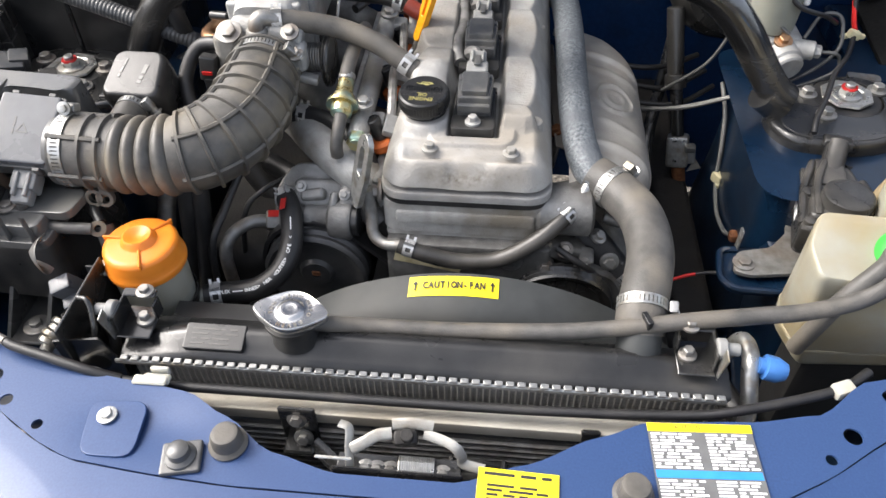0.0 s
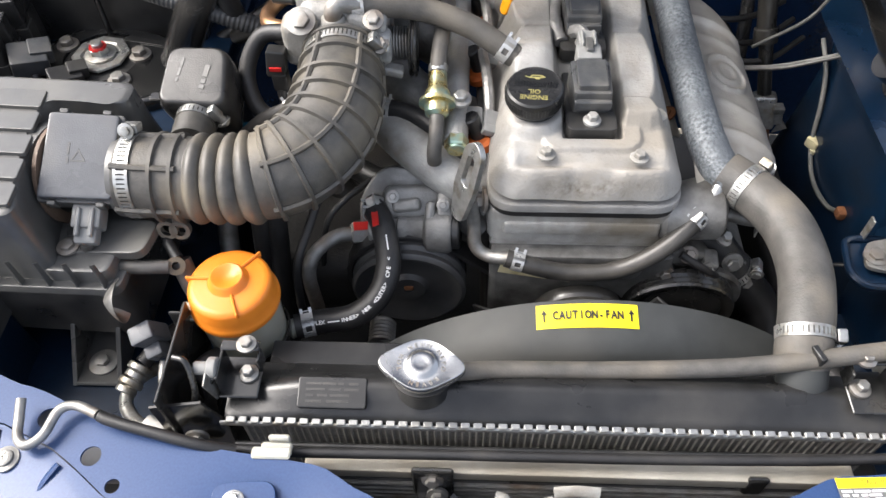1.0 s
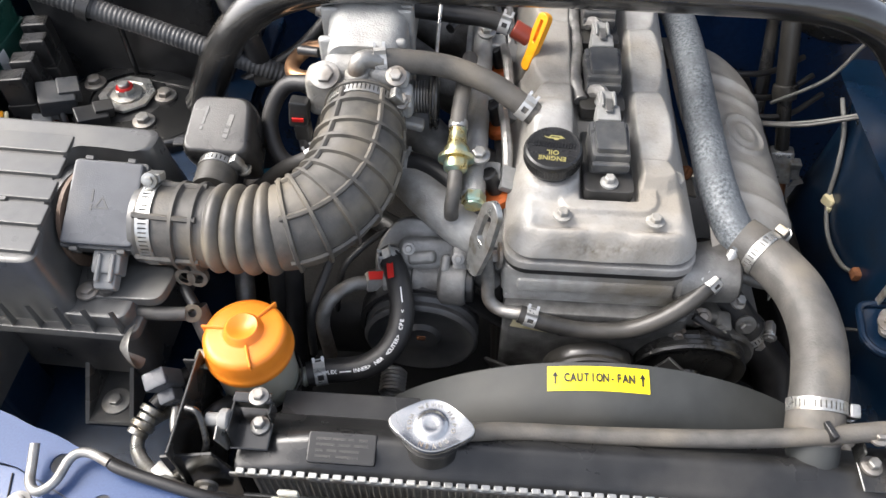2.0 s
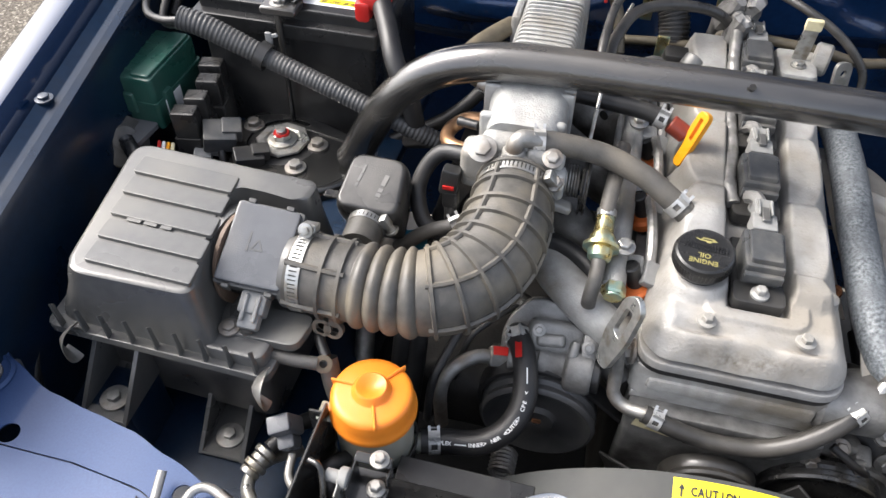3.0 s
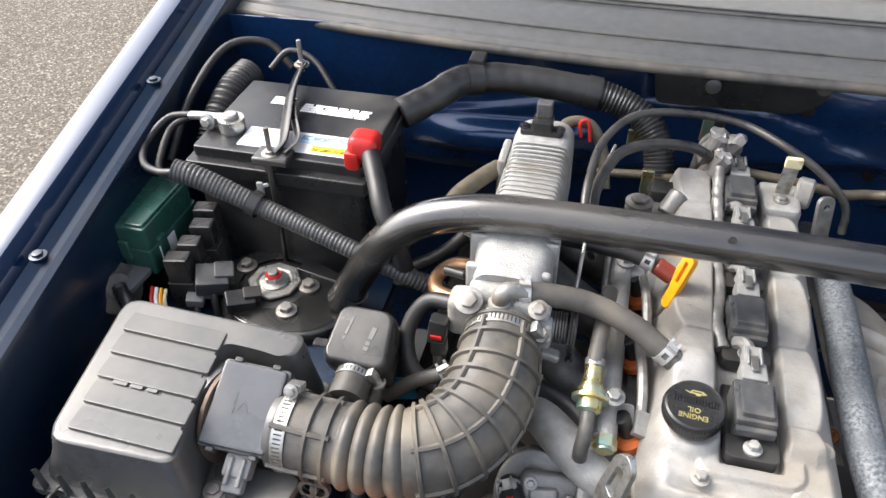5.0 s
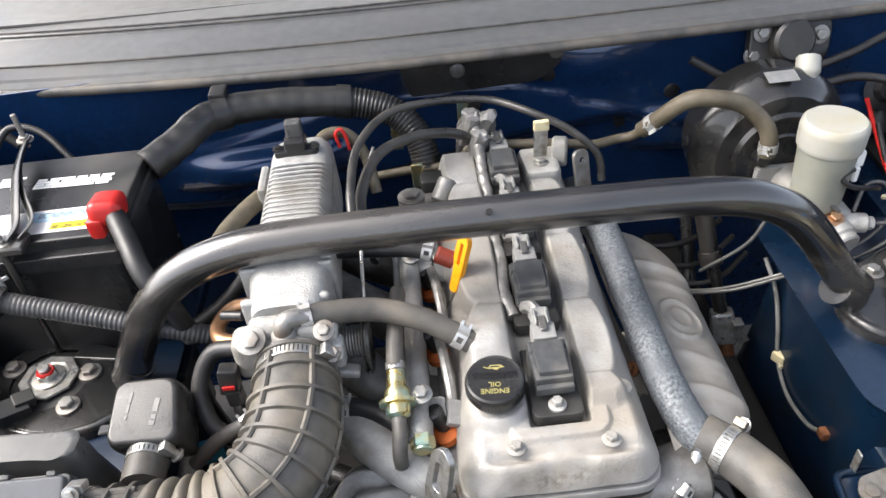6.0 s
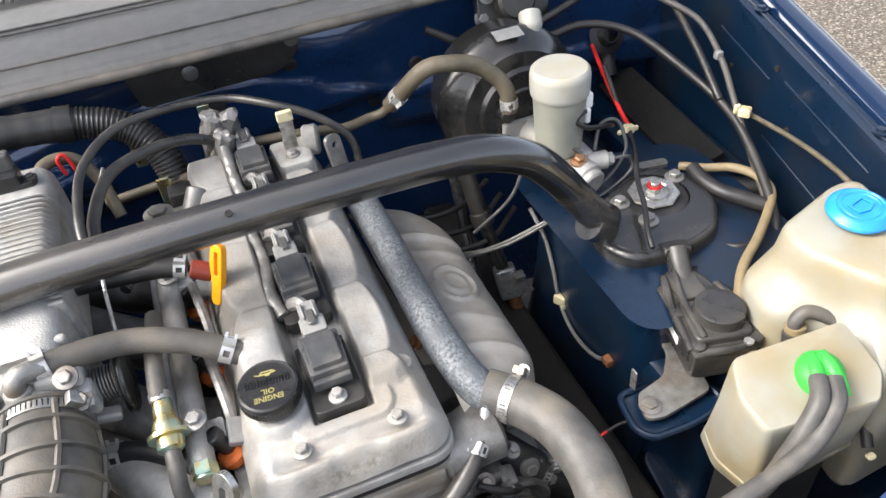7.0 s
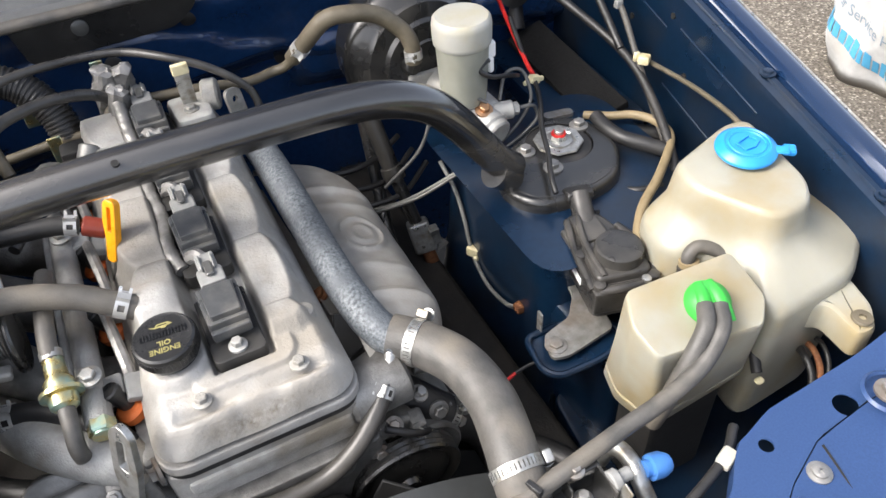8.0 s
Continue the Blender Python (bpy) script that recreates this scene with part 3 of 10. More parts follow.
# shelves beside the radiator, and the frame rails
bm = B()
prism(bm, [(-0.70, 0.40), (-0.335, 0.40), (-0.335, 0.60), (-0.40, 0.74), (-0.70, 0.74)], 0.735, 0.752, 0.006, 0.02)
part("battery_side_shelf", bm, PAINT_SHADED, car, "dusty, shade-darkened blue shelf under the air cleaner")
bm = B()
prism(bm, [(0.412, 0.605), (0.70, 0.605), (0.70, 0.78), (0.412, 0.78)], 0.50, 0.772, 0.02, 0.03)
part("wheel_arch", bm, PAINT_SHADED, car, "dark blue wheel arch ahead of the strut tower")
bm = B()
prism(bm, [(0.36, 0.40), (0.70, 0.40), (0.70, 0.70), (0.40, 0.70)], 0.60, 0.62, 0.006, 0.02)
part("washer_side_shelf", bm, PAINT_SHADED, car, "dusty, shade-darkened blue shelf under the fluid tanks")
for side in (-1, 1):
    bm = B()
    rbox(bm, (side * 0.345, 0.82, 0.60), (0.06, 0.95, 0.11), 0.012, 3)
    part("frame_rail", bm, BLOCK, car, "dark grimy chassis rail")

# strut towers
for side in (-1, 1):
    cx, cy, zt = (-0.525, 0.855, 0.888) if side < 0 else (0.523, 0.890, 0.862)
    bm = B()
    o = [(-0.115, -0.165), (0.10, -0.150), (0.10, 0.085), (-0.115, 0.13)]
    rings = []
    for z, g, r in ((0.55, 0.02, 0.03), (0.70, 0.008, 0.04), (zt - 0.05, -0.004, 0.05), (zt - 0.015, -0.012, 0.055), (zt - 0.004, -0.020, 0.055), (zt, -0.030, 0.05)):
        pts = fillet([(x + math.copysign(g, x), y + math.copysign(g, y)) for x, y in o], r, 6)
        rings.append([(cx + side * x, cy + y, z) for x, y in pts])
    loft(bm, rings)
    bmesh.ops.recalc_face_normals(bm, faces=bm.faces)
    part("strut_tower", bm, PAINT_SHADED, car, "dark blue strut tower")

# bulkhead
def seam_z(x):
    """The height of the sealed seam across the bulkhead."""
    knots = ((-0.82, 0.950), (-0.40, 0.960), (-0.15, 0.992), (-0.026, 1.000), (0.07, 0.998), (0.145, 0.982), (0.205, 0.953), (0.278, 0.932), (0.84, 0.925))
    for (a, za), (b, zb) in zip(knots, knots[1:]):
        if x <= b:
            return za + (zb - za) * ss(a, b, x)
    return knots[-1][1]


def bulkhead(x, z):
    ledge = 0.006 * ss(seam_z(x) + 0.006, seam_z(x) - 0.010, z)
    step = 0.035 * ss(0.86, 0.90, z - 0.04 * math.sin(x * 5))
    bulge = 0.038 * math.exp(-((x - 0.345) / 0.062) ** 4 - ((z - 0.890) / 0.038) ** 4) + 0.020 * math.exp(-((x - 0.20) / 0.09) ** 2 - ((z - 1.03) / 0.04) ** 2)
    bulge += 0.030 * math.exp(-((x + 0.30) / 0.12) ** 4 - ((z - 0.915) / 0.025) ** 4)
    return (x, 1.290 - step + 0.02 * math.cos(x * 4) - bulge - ledge, z)


bm = B()
grid(bm, steps(-0.82, 0.84, 110), [0.40, 0.6, 0.75] + steps(0.80, 1.085, 96), bulkhead)
thicken(bm, 0.003)
wall = part("bulkhead", bm, BULKHEAD_PAINT, car, "dark blue bulkhead with pressed ledges")
for x, z in ((-0.30, 1.01), (0.326, 0.962), (0.412, 0.963), (0.135, 1.012), (0.02, 0.97), (0.26, 0.90)):
    bm = B()
    p = bulkhead(x, z)
    lathe(bm, [(0.012, 0), (0.012, 0.003), (0.009, 0.005), (0, 0.005)], at((p[0], p[1] - 0.001, p[2]), (0, -1, 0)), 20)
    part("grommet", bm, RUBBER, wall)
# sealed seam of the bulkhead
bm = B()
tube(bm, [bulkhead(x, seam_z(x) - 0.003) for x in steps(-0.40, 0.32, 48)], 0.0030, 8, 2)
part("seam", bm, PAINT, wall, "glossy painted seam")

# black damping plate under the cowl
bm = B()
prism(bm, [(-0.075, 1.008), (0.115, 1.012), (0.150, 1.036), (0.155, 1.078), (-0.09, 1.078)], 0, 0.006, 0.002, 0.012, Matrix.Translation((0, 1.245, 0)) @ Matrix.Rotation(radians(90), 4, "X"))
plate = part("damping_plate", bm, PLASTIC, car, "black plastic cover plate with round fasteners")
for x, z in ((-0.002, 1.044), (0.142, 1.058)):
    bm = B()
    lathe(bm, [(0, 0), (0.011, 0), (0.011, 0.002), (0.007, 0.004), (0, 0.004)], at((x, 1.238, z), (0, -1, 0)), 20)
    part("fastener", bm, PLASTIC_GREY, plate)

# cowl panel: a stepped grey strip with a rubber lip
def cowl_at(u, x):
    prof = [(1.262, 1.058), (1.216, 1.066), (1.205, 1.073), (1.203, 1.080), (1.208, 1.086), (1.221, 1.0885), (1.2235, 1.0840), (1.2275, 1.0905),
            (1.252, 1.0945), (1.256, 1.0965), (1.290, 1.1005), (1.326, 1.1065), (1.331, 1.111), (1.338, 1.1085), (1.343, 1.113), (1.40, 1.117)]
    y, z = prof[int(u)]
    return (x, y + (0.035 * (x / 0.8) ** 3 if x > 0 else 0.075 * (x / 0.8) ** 2), z - 0.004 * (abs(x) / 0.8) ** 2)


bm = B()
grid(bm, range(16), steps(-0.80, 0.84, 40), cowl_at)
thicken(bm, 0.003)
cowl = part("cowl_panel", bm, COWL, car, "dusty grey plastic cowl strip with raised ridges")
bm = B()
tube(bm, [cowl_at(3, x) for x in steps(-0.78, 0.80, 14)], 0.0075, 12, 3)
part("weather_strip", bm, RUBBER_OLD, cowl, "grey rubber weather strip along the cowl edge")
for u, r_ in ((9, 0.0016), (12, 0.0016), (14, 0.0016)):
    bm = B()
    tube(bm, [Vector(cowl_at(u, x)) + Vector((0, 0, 0.001)) for x in steps(-0.78, 0.82, 14)], r_, 8, 3)
    part("ridge", bm, RUBBER_OLD, cowl, "worn pale ridge")
bm = B()
grid(bm, range(4), steps(-0.80, 0.84, 20), lambda u, x: (x, (1.395, 1.44, 1.50, 1.56)[int(u)] + 0.035 * (abs(x) / 0.8) ** 3, (1.116, 1.112, 1.118, 1.128)[int(u)]))
thicken(bm, 0.003)
part("cowl_grille_panel", bm, COWL, cowl, "ridged grey cowl grille below the windscreen")
for i in range(60):
    x = -0.30 + i * 0.012
    if 0.0 < x < 0.06:
        continue
    bm = B()
    rbox(bm, (x, 1.468, 1.1235), (0.005, 0.075, 0.006), 0.001, 1)
    part("slat", bm, COWL, cowl)
# windscreen and wiper arms
bm = B()
grid(bm, steps(-0.80, 0.84, 20), steps(0, 1, 6), lambda x, v: (x, 1.56 + 0.42 * v + 0.05 * (abs(x) / 0.8) ** 2, 1.128 + 0.46 * v))
thicken(bm, 0.005)
part("windscreen", bm, WINDSCREEN, car, "dark reflective windscreen glass")
for x0, x1 in ((0.03, -0.52), (0.50, -0.08)):
    arm = thing("wiper_arm", (x0, 1.45, 1.12), "black wiper arm on a round pivot nut", "wiper")
    bm = B()
    lathe(bm, [(0, 0), (0.022, 0), (0.022, 0.012), (0.016, 0.018), (0.010, 0.030), (0, 0.030)], Matrix.Translation((x0, 1.45, 1.115)), 24)
    part("pivot", bm, STEEL_DIM, arm)
    bm = B()
    tube(bm, [(x0, 1.45, 1.138), (x0 - 0.12, 1.475, 1.142), (x1, 1.59, 1.165)], 0.008, 8, 6, flat=0.6)
    part("arm", bm, PLASTIC, arm)

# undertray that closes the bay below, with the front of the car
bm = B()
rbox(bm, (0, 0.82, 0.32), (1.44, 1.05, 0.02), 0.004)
part("undertray", bm, DEPTHS, car, "near-black undertray")
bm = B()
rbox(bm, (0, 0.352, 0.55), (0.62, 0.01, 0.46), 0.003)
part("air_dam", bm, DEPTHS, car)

# raised bonnet above and behind the camera's view
bm = B()
grid(bm, steps(-0.74, 0.76, 14), steps(0, 1, 10), lambda x, v: (x, 1.36 - 0.16 * v + 0.03 * (x / 0.75) ** 2, 1.20 + 1.04 * v + 0.05 * math.sin(v * 3.1)))
thicken(bm, 0.02)
bonnet = part("bonnet", bm, BULKHEAD_PAINT, car, "raised blue bonnet")
for side in (-1, 1):
    bm = B()
    tube(bm, [(side * 0.70, 1.30, 1.11), (side * 0.70, 1.285, 1.16), (side * 0.69, 1.25, 1.24)], 0.012, 10, 5, flat=0.5)
    part("bonnet_hinge", bm, PAINT_SHADED, car)


# ---- front support panel ----
def inner_edge(x):
    """The rear edge of the front panel."""
    knots = [(-0.72, 0.548), (-0.695, 0.522), (-0.658, 0.486), (-0.60, 0.463), (-0.55, 0.455), (-0.508, 0.448), (-0.46, 0.432), (-0.40, 0.411), (-0.31, 0.383), (-0.245, 0.376), (-0.20, 0.370), (-0.156, 0.347),
             (-0.109, 0.316), (-0.05, 0.301), (0.05, 0.301), (0.106, 0.322), (0.168, 0.353), (0.213, 0.372), (0.30, 0.379), (0.36, 0.391), (0.41, 0.430),
             (0.46, 0.443), (0.56, 0.447), (0.65, 0.455), (0.72, 0.50)]
    for (a, ya), (b, yb) in zip(knots, knots[1:]):
        if a <= x <= b:
            return ya + (yb - ya) * ss(0, 1, (x - a) / (b - a)) * 0.5 + (yb - ya) * (x - a) / (b - a) * 0.5
    return knots[0][1] if x < 0 else knots[-1][1]


def panel_z(x, y):
    z = 0.880 + 0.012 * ss(0.5, 0.7, abs(x))
    z -= 0.006 * math.exp(-((x + 0.22) / 0.05) ** 2 - ((y - 0.335) / 0.03) ** 2)
    return z


def panel(x, v):
    yi = inner_edge(x)
    knots = [(0.0, 0.283), (0.135, 0.283), (0.205, 0.288), (0.280, 0.296), (0.312, 0.309), (0.356, 0.333), (0.402, 0.366), (0.420, 0.377), (0.472, 0.399), (0.540, 0.406), (0.74, 0.400)]
    for (a, ya), (b, yb) in zip(knots, knots[1:]):
        if a <= abs(x) <= b:
            front = ya + (yb - ya) * (abs(x) - a) / (b - a)
            break
    if v < 0.06:
        return (x, yi + 0.001, panel_z(x, yi) - 0.022 * (1 - v / 0.06) - 0.001)
    y = yi + (front - yi) * (v - 0.06) / 0.94
    return (x, y, panel_z(x, y))


bm = B()
grid(bm, steps(-0.72, 0.72, 120), [0, 0.05, 0.06, 0.09, 0.15] + steps(0.2, 1.0, 14), panel)
thicken(bm, 0.002)
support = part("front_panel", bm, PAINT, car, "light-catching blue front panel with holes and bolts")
cutters = B()
for x, y, r in ((-0.610, 0.415, 0.010), (-0.385, 0.371, 0.0085), (-0.360, 0.347, 0.006), (-0.432, 0.403, 0.009), (0.426, 0.415, 0.007), (0.382, 0.372, 0.008), (0.358, 0.348, 0.005), (-0.32, 0.325, 0.005)):
    cyl(cutters, (x, y, 0.85), (x, y, 0.92), r, seg=24)
cyl(cutters, (0.520, 0.412, 0.85), (0.520, 0.412, 0.92), 0.012, seg=24)
cme = bpy.data.meshes.new("cut")
cutters.to_mesh(cme)
cutters.free()
cob = new("cut", cme)
mod = support.modifiers.new("holes", "BOOLEAN")
mod.object, mod.operation, mod.solver = cob, "DIFFERENCE", "EXACT"
bpy.context.view_layer.update()
cutme = bpy.data.meshes.new_from_object(support.evaluated_get(bpy.context.evaluated_depsgraph_get()))
support.modifiers.clear()
support.data = cutme
bpy.data.objects.remove(cob)

# outer front edge: the leading panel beyond the seam
def fascia(x, v):
    _, y, z = panel(max(-0.72, min(0.72, x)), 1.0)
    return (x, y - 0.0012 - 0.16 * v, z - 0.0012 - 0.03 * v * v - 0.003 * v)


bm = B()
grid(bm, steps(-0.74, 0.74, 60), steps(0, 1, 8), fascia)
thicken(bm, 0.002)
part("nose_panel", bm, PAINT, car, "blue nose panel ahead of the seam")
bm = B()
grid(bm, steps(-0.74, 0.74, 20), [0, 1], lambda x, v: (x, 0.135, 0.83 - 0.5 * v))
thicken(bm, 0.01)
part("bumper", bm, PAINT, car)

# screws and joints of the lamp panels ahead of the seam
for side, sx_, sy_ in ((-1, -0.455, 0.367), (1, 0.447, 0.374)):
    zz = panel_z(sx_, sy_) - 0.002
    bm = B()
    lathe(bm, [(0, 0), (0.011, 0), (0.011, 0.0015), (0.0075, 0.0025), (0.0072, 0.005), (0.005, 0.006), (0, 0.006)], Matrix.Translation((sx_, sy_, zz)), 24)
    rbox(bm, (sx_, sy_, zz + 0.006), (0.009, 0.0018, 0.001), 0, 1)
    rbox(bm, (sx_, sy_, zz + 0.006), (0.0018, 0.009, 0.001), 0, 1)
    part("screw", bm, STEEL_DIM, car, "zinc cross-head screw")
    for k, (px_, py_, qx_, qy_) in enumerate(((0.470, 0.392, 0.458, 0.335), (0.410, 0.364, 0.424, 0.340))):
        bm = B()
        tube(bm, [(side * (px_ + (qx_ - px_) * f), py_ + (qy_ - py_) * f, fascia(side * (px_ + (qx_ - px_) * f), 0.0)[2] - 0.05 * ((1 - f) * 0 + f * 0.35) ** 2 - 0.004 * f * 0.35 + 0.0005) for f in (0, 0.5, 1.0)], 0.0012 if k == 0 else 0.0045, 8, 4, flat=0.5)
        part("panel_joint", bm, DEPTHS if k == 0 else PAINT, car)

# bump stops and bolts on the front panel
for x, y, r, h in ((-0.146, 0.320, 0.013, 0.020), (0.192, 0.302, 0.013, 0.020)):
    stop = thing("bump_stop", (x, y, 0.878), "grey rubber bonnet bump stop on the front panel", "bump stop", "bonnet stops")
    bm = B()
    lathe(bm, [(0, 0), (r * 1.25, 0), (r * 1.3, 0.003), (r * 1.05, 0.006), (r, h - 0.005), (r * 0.85, h - 0.001), (r * 0.6, h), (0, h - 0.002)], Matrix.Translation((x, y, 0.879)), 28)
    part("buffer", bm, RUBBER_OLD, stop)
bm = B()
lathe(bm, [(0, 0), (0.014, 0), (0.013, 0.004), (0.0095, 0.006), (0.0090, 0.013), (0.006, 0.015), (0, 0.015)], Matrix.Translation((-0.181, 0.303, 0.883)), 24)
rbox(bm, (-0.181, 0.303, 0.882), (0.034, 0.030, 0.006), 0.004, 2, pose(0, 0, 0, 0, 0, 12))
tagged(part("stop_screw", bm, PLASTIC_GREY), "grey adjusting stop in a small bracket on the front panel", "bolt")
pb = thing("panel_bolt", (-0.260, 0.337, 0.884), "small zinc bolt in the front panel", "bolt", "panel bolts")
bolt((-0.260, 0.337, 0.8830), (0, 0, 1), 0.005, 0.005, STEEL, pb, "head")
for x, y in ((-0.665, 0.462), (0.556, 0.399)):
    pb = thing("panel_bolt", (x, y, 0.89), "painted hexagon bolt in a pressed round seat of the front panel", "bolt", "panel bolts")
    bolt((x, y, 0.8925), (0, 0, 1), 0.008, 0.009, STEEL_DIM, pb, "head")
    bm = B()
    lathe(bm, [(0.020, 0), (0.022, 0.0025), (0.025, 0)], Matrix.Translation((x, y, 0.8915)), 28)
    part("seat", bm, PAINT, pb)
# raised square pressing
bm = B()
prism(bm, [(-0.281, 0.352), (-0.229, 0.356), (-0.224, 0.300), (-0.272, 0.299)], 0.878, 0.8810, 0.0012, 0.014)
tagged(part("panel_pressing", bm, PAINT, car))
# stickers
def sticker(name, label, c, w, h, rz, base, marks):
    t = thing(name, c, label, "sticker")
    m = Matrix.Translation(c) @ pose(0, 0, 0, 0, 0, rz)
    bm = B()
    rbox(bm, m @ V(0, 0, 0.0003), (w, h, 0.0006), 0.0002, 1, m.to_3x3().to_4x4())
    part("backing", bm, base, t)
    for nm, material, x, y, ww, hh, rows in marks:
        bm = B()
        mm = m @ Matrix.Translation((x, y, 0.0007))
        if rows:
            bars(bm, mm, ww, hh, rows, RNG, 0.0003)
        else:
            rbox(bm, mm @ V(0, 0, 0.00015), (ww, hh, 0.0003), 0, 1, mm.to_3x3().to_4x4())
        part(nm, bm, material, t)
    return t, m


info, m = sticker("service_sticker", "grey and white service sticker with a yellow head and blue band", (0.2545, 0.335, 0.8815), 0.088, 0.074, 3, LABEL_GREY, [
    ("band", LABEL_YELLOW, 0, 0.033, 0.088, 0.008, 0), ("print", LABEL_WHITE, -0.023, 0.011, 0.038, 0.034, 11), ("print", LABEL_WHITE, 0.023, 0.011, 0.038, 0.034, 11),
    ("stripe", LABEL_BLUE, 0, -0.0105, 0.086, 0.007, 0), ("print", LABEL_WHITE, -0.023, -0.0255, 0.038, 0.021, 7), ("print", LABEL_WHITE, 0.023, -0.0255, 0.038, 0.021, 7)])
bm = B()
words(bm, "CAUTION", 0.006, m @ Matrix.Translation((-0.012, 0.033, 0.0011)), 0.0002)
part("lettering", bm, LABEL_BLACK, info)
sticker("warning_sticker", "small yellow warning sticker on the front panel", (0.100, 0.298, 0.8815), 0.066, 0.034, -2, LABEL_YELLOW, [
    ("print", LABEL_BLACK, 0, 0.012, 0.056, 0.005, 1), ("print", LABEL_BLACK, 0, -0.004, 0.050, 0.016, 4)])


# ---- radiator ----
rad = thing("radiator", (0, 0.45, 0.45), "black plastic-tanked radiator with crimped metal seam", "radiator")
bm = B()
sec = [(0.416, 0.853), (0.418, 0.861), (0.424, 0.866), (0.431, 0.869), (0.439, 0.8765), (0.447, 0.878), (0.456, 0.873), (0.463, 0.862), (0.472, 0.858), (0.476, 0.852)]


def tank_pt(i, x):
    y, z = sec[int(i)]
    e = ss(-0.292, -0.20, x) * ss(0.296, 0.20, x)
    k = 0.35 + 0.65 * e
    wave = 0.003 * math.sin(x * 40) * ss(0.875, 0.889, z)
    return (x, y if i < 3 or i > 7 else 0.446 + (y - 0.446) * (0.8 + 0.2 * e), 0.853 + (z - 0.853) * k + wave * 0.3)


rings = []
for x in [-0.292, -0.288] + steps(-0.284, 0.288, 48) + [0.292, 0.296]:
    s = 0.9 if x in (-0.292, 0.296) else 1.0
    rings.append([Vector(tank_pt(i, x)) * 1.0 if s == 1 else Vector((x, 0.446 + (tank_pt(i, x)[1] - 0.446) * s, 0.853 + (tank_pt(i, x)[2] - 0.853) * s)) for i in range(10)])
loft(bm, rings)
bmesh.ops.recalc_face_normals(bm, faces=bm.faces)
tank = part("top_tank", bm, PLASTIC, rad, "black moulded top tank, dusty in places", 50)
bm = B()
rbox(bm, (0.002, 0.4460, 0.8495), (0.582, 0.060, 0.006), 0.002, 2)
part("header_plate", bm, STEEL_DIM, rad, "dull aluminium header")
bm = B()
rbox(bm, (-0.002, 0.4145, 0.8545), (0.586, 0.003, 0.006), 0.001, 1)
part("crimp_strip", bm, STEEL, rad, "bright crimped seam strip")
bm = B()
rbox(bm, (0, 0, 0), (0.0078, 0.006, 0.0034), 0.0008, 1)
tab = part("crimp_tab", bm, STEEL, rad)
tab.matrix_parent_inverse = Matrix.Translation(-rad.location)
tab.location = (-0.285, 0.416, 0.8585)
for i in range(1, 54):
    o = tab.copy()
    scene.collection.objects.link(o)
    o.location = (-0.285 + i * 0.01076, 0.416, 0.8585)
# core: upright tubes with fins between them
bm = B()
rbox(bm, (0.002, 0.443, 0.637), (0.566, 0.0465, 0.42), 0.002, 1)
part("fin_block", bm, mat("fin_aluminium", (0.22, 0.21, 0.19), (0.34, 0.325, 0.295), 0.6, 0.3, 60, 0.7, 160, streak=(0.3, 1, 7), dist=0.002), rad, "dusty aluminium fins", 30)
bm = B()
rbox(bm, (0, 0, 0), (0.0030, 0.012, 0.422), 0.0012, 1)
tb = part("tube", bm, mat("dusty_aluminium", (0.36, 0.345, 0.31), (0.50, 0.48, 0.44), 0.5, 0.3, 60, 0.3, 400, 0, (0.26, 0.23, 0.19), 30, 0.6), rad)
tb.matrix_parent_inverse = Matrix.Translation(-rad.location)
tb.location = (-0.276, 0.4245, 0.637)
for i in range(1, 90):
    o = tb.copy()
    scene.collection.objects.link(o)
    o.location = (-0.276 + i * 0.00624, 0.4245, 0.637)
# raised data plate
bm = B()
m = at((-0.196, 0.4365, 0.8725), (0, -0.30, 0.95), (1, 0, 0))
prism(bm, [(-0.030, -0.0135), (0.030, -0.0135), (0.030, 0.0135), (-0.030, 0.0135)], -0.006, 0.004, 0.0015, 0.003, m)
pl = part("data_plate", bm, PLASTIC, tank, "raised black data plate with worn print")
bm = B()
bars(bm, m @ Matrix.Translation((0, 0, 0.004)), 0.046, 0.020, 4, RNG, 0.0003, 0.4)
tagged(join_to(part("print", bm, ACTUATOR), tank))
# filler neck
bm = B()
lathe(bm, [(0.024, 0), (0.021, 0.010), (0.021, 0.018), (0.027, 0.019), (0.027, 0.022), (0, 0.022)], Matrix.Translation((-0.118, 0.447, 0.872)) @ Matrix.Diagonal((1, 1, 1.35, 1)), 32)
part("filler_neck", bm, PLASTIC, rad)
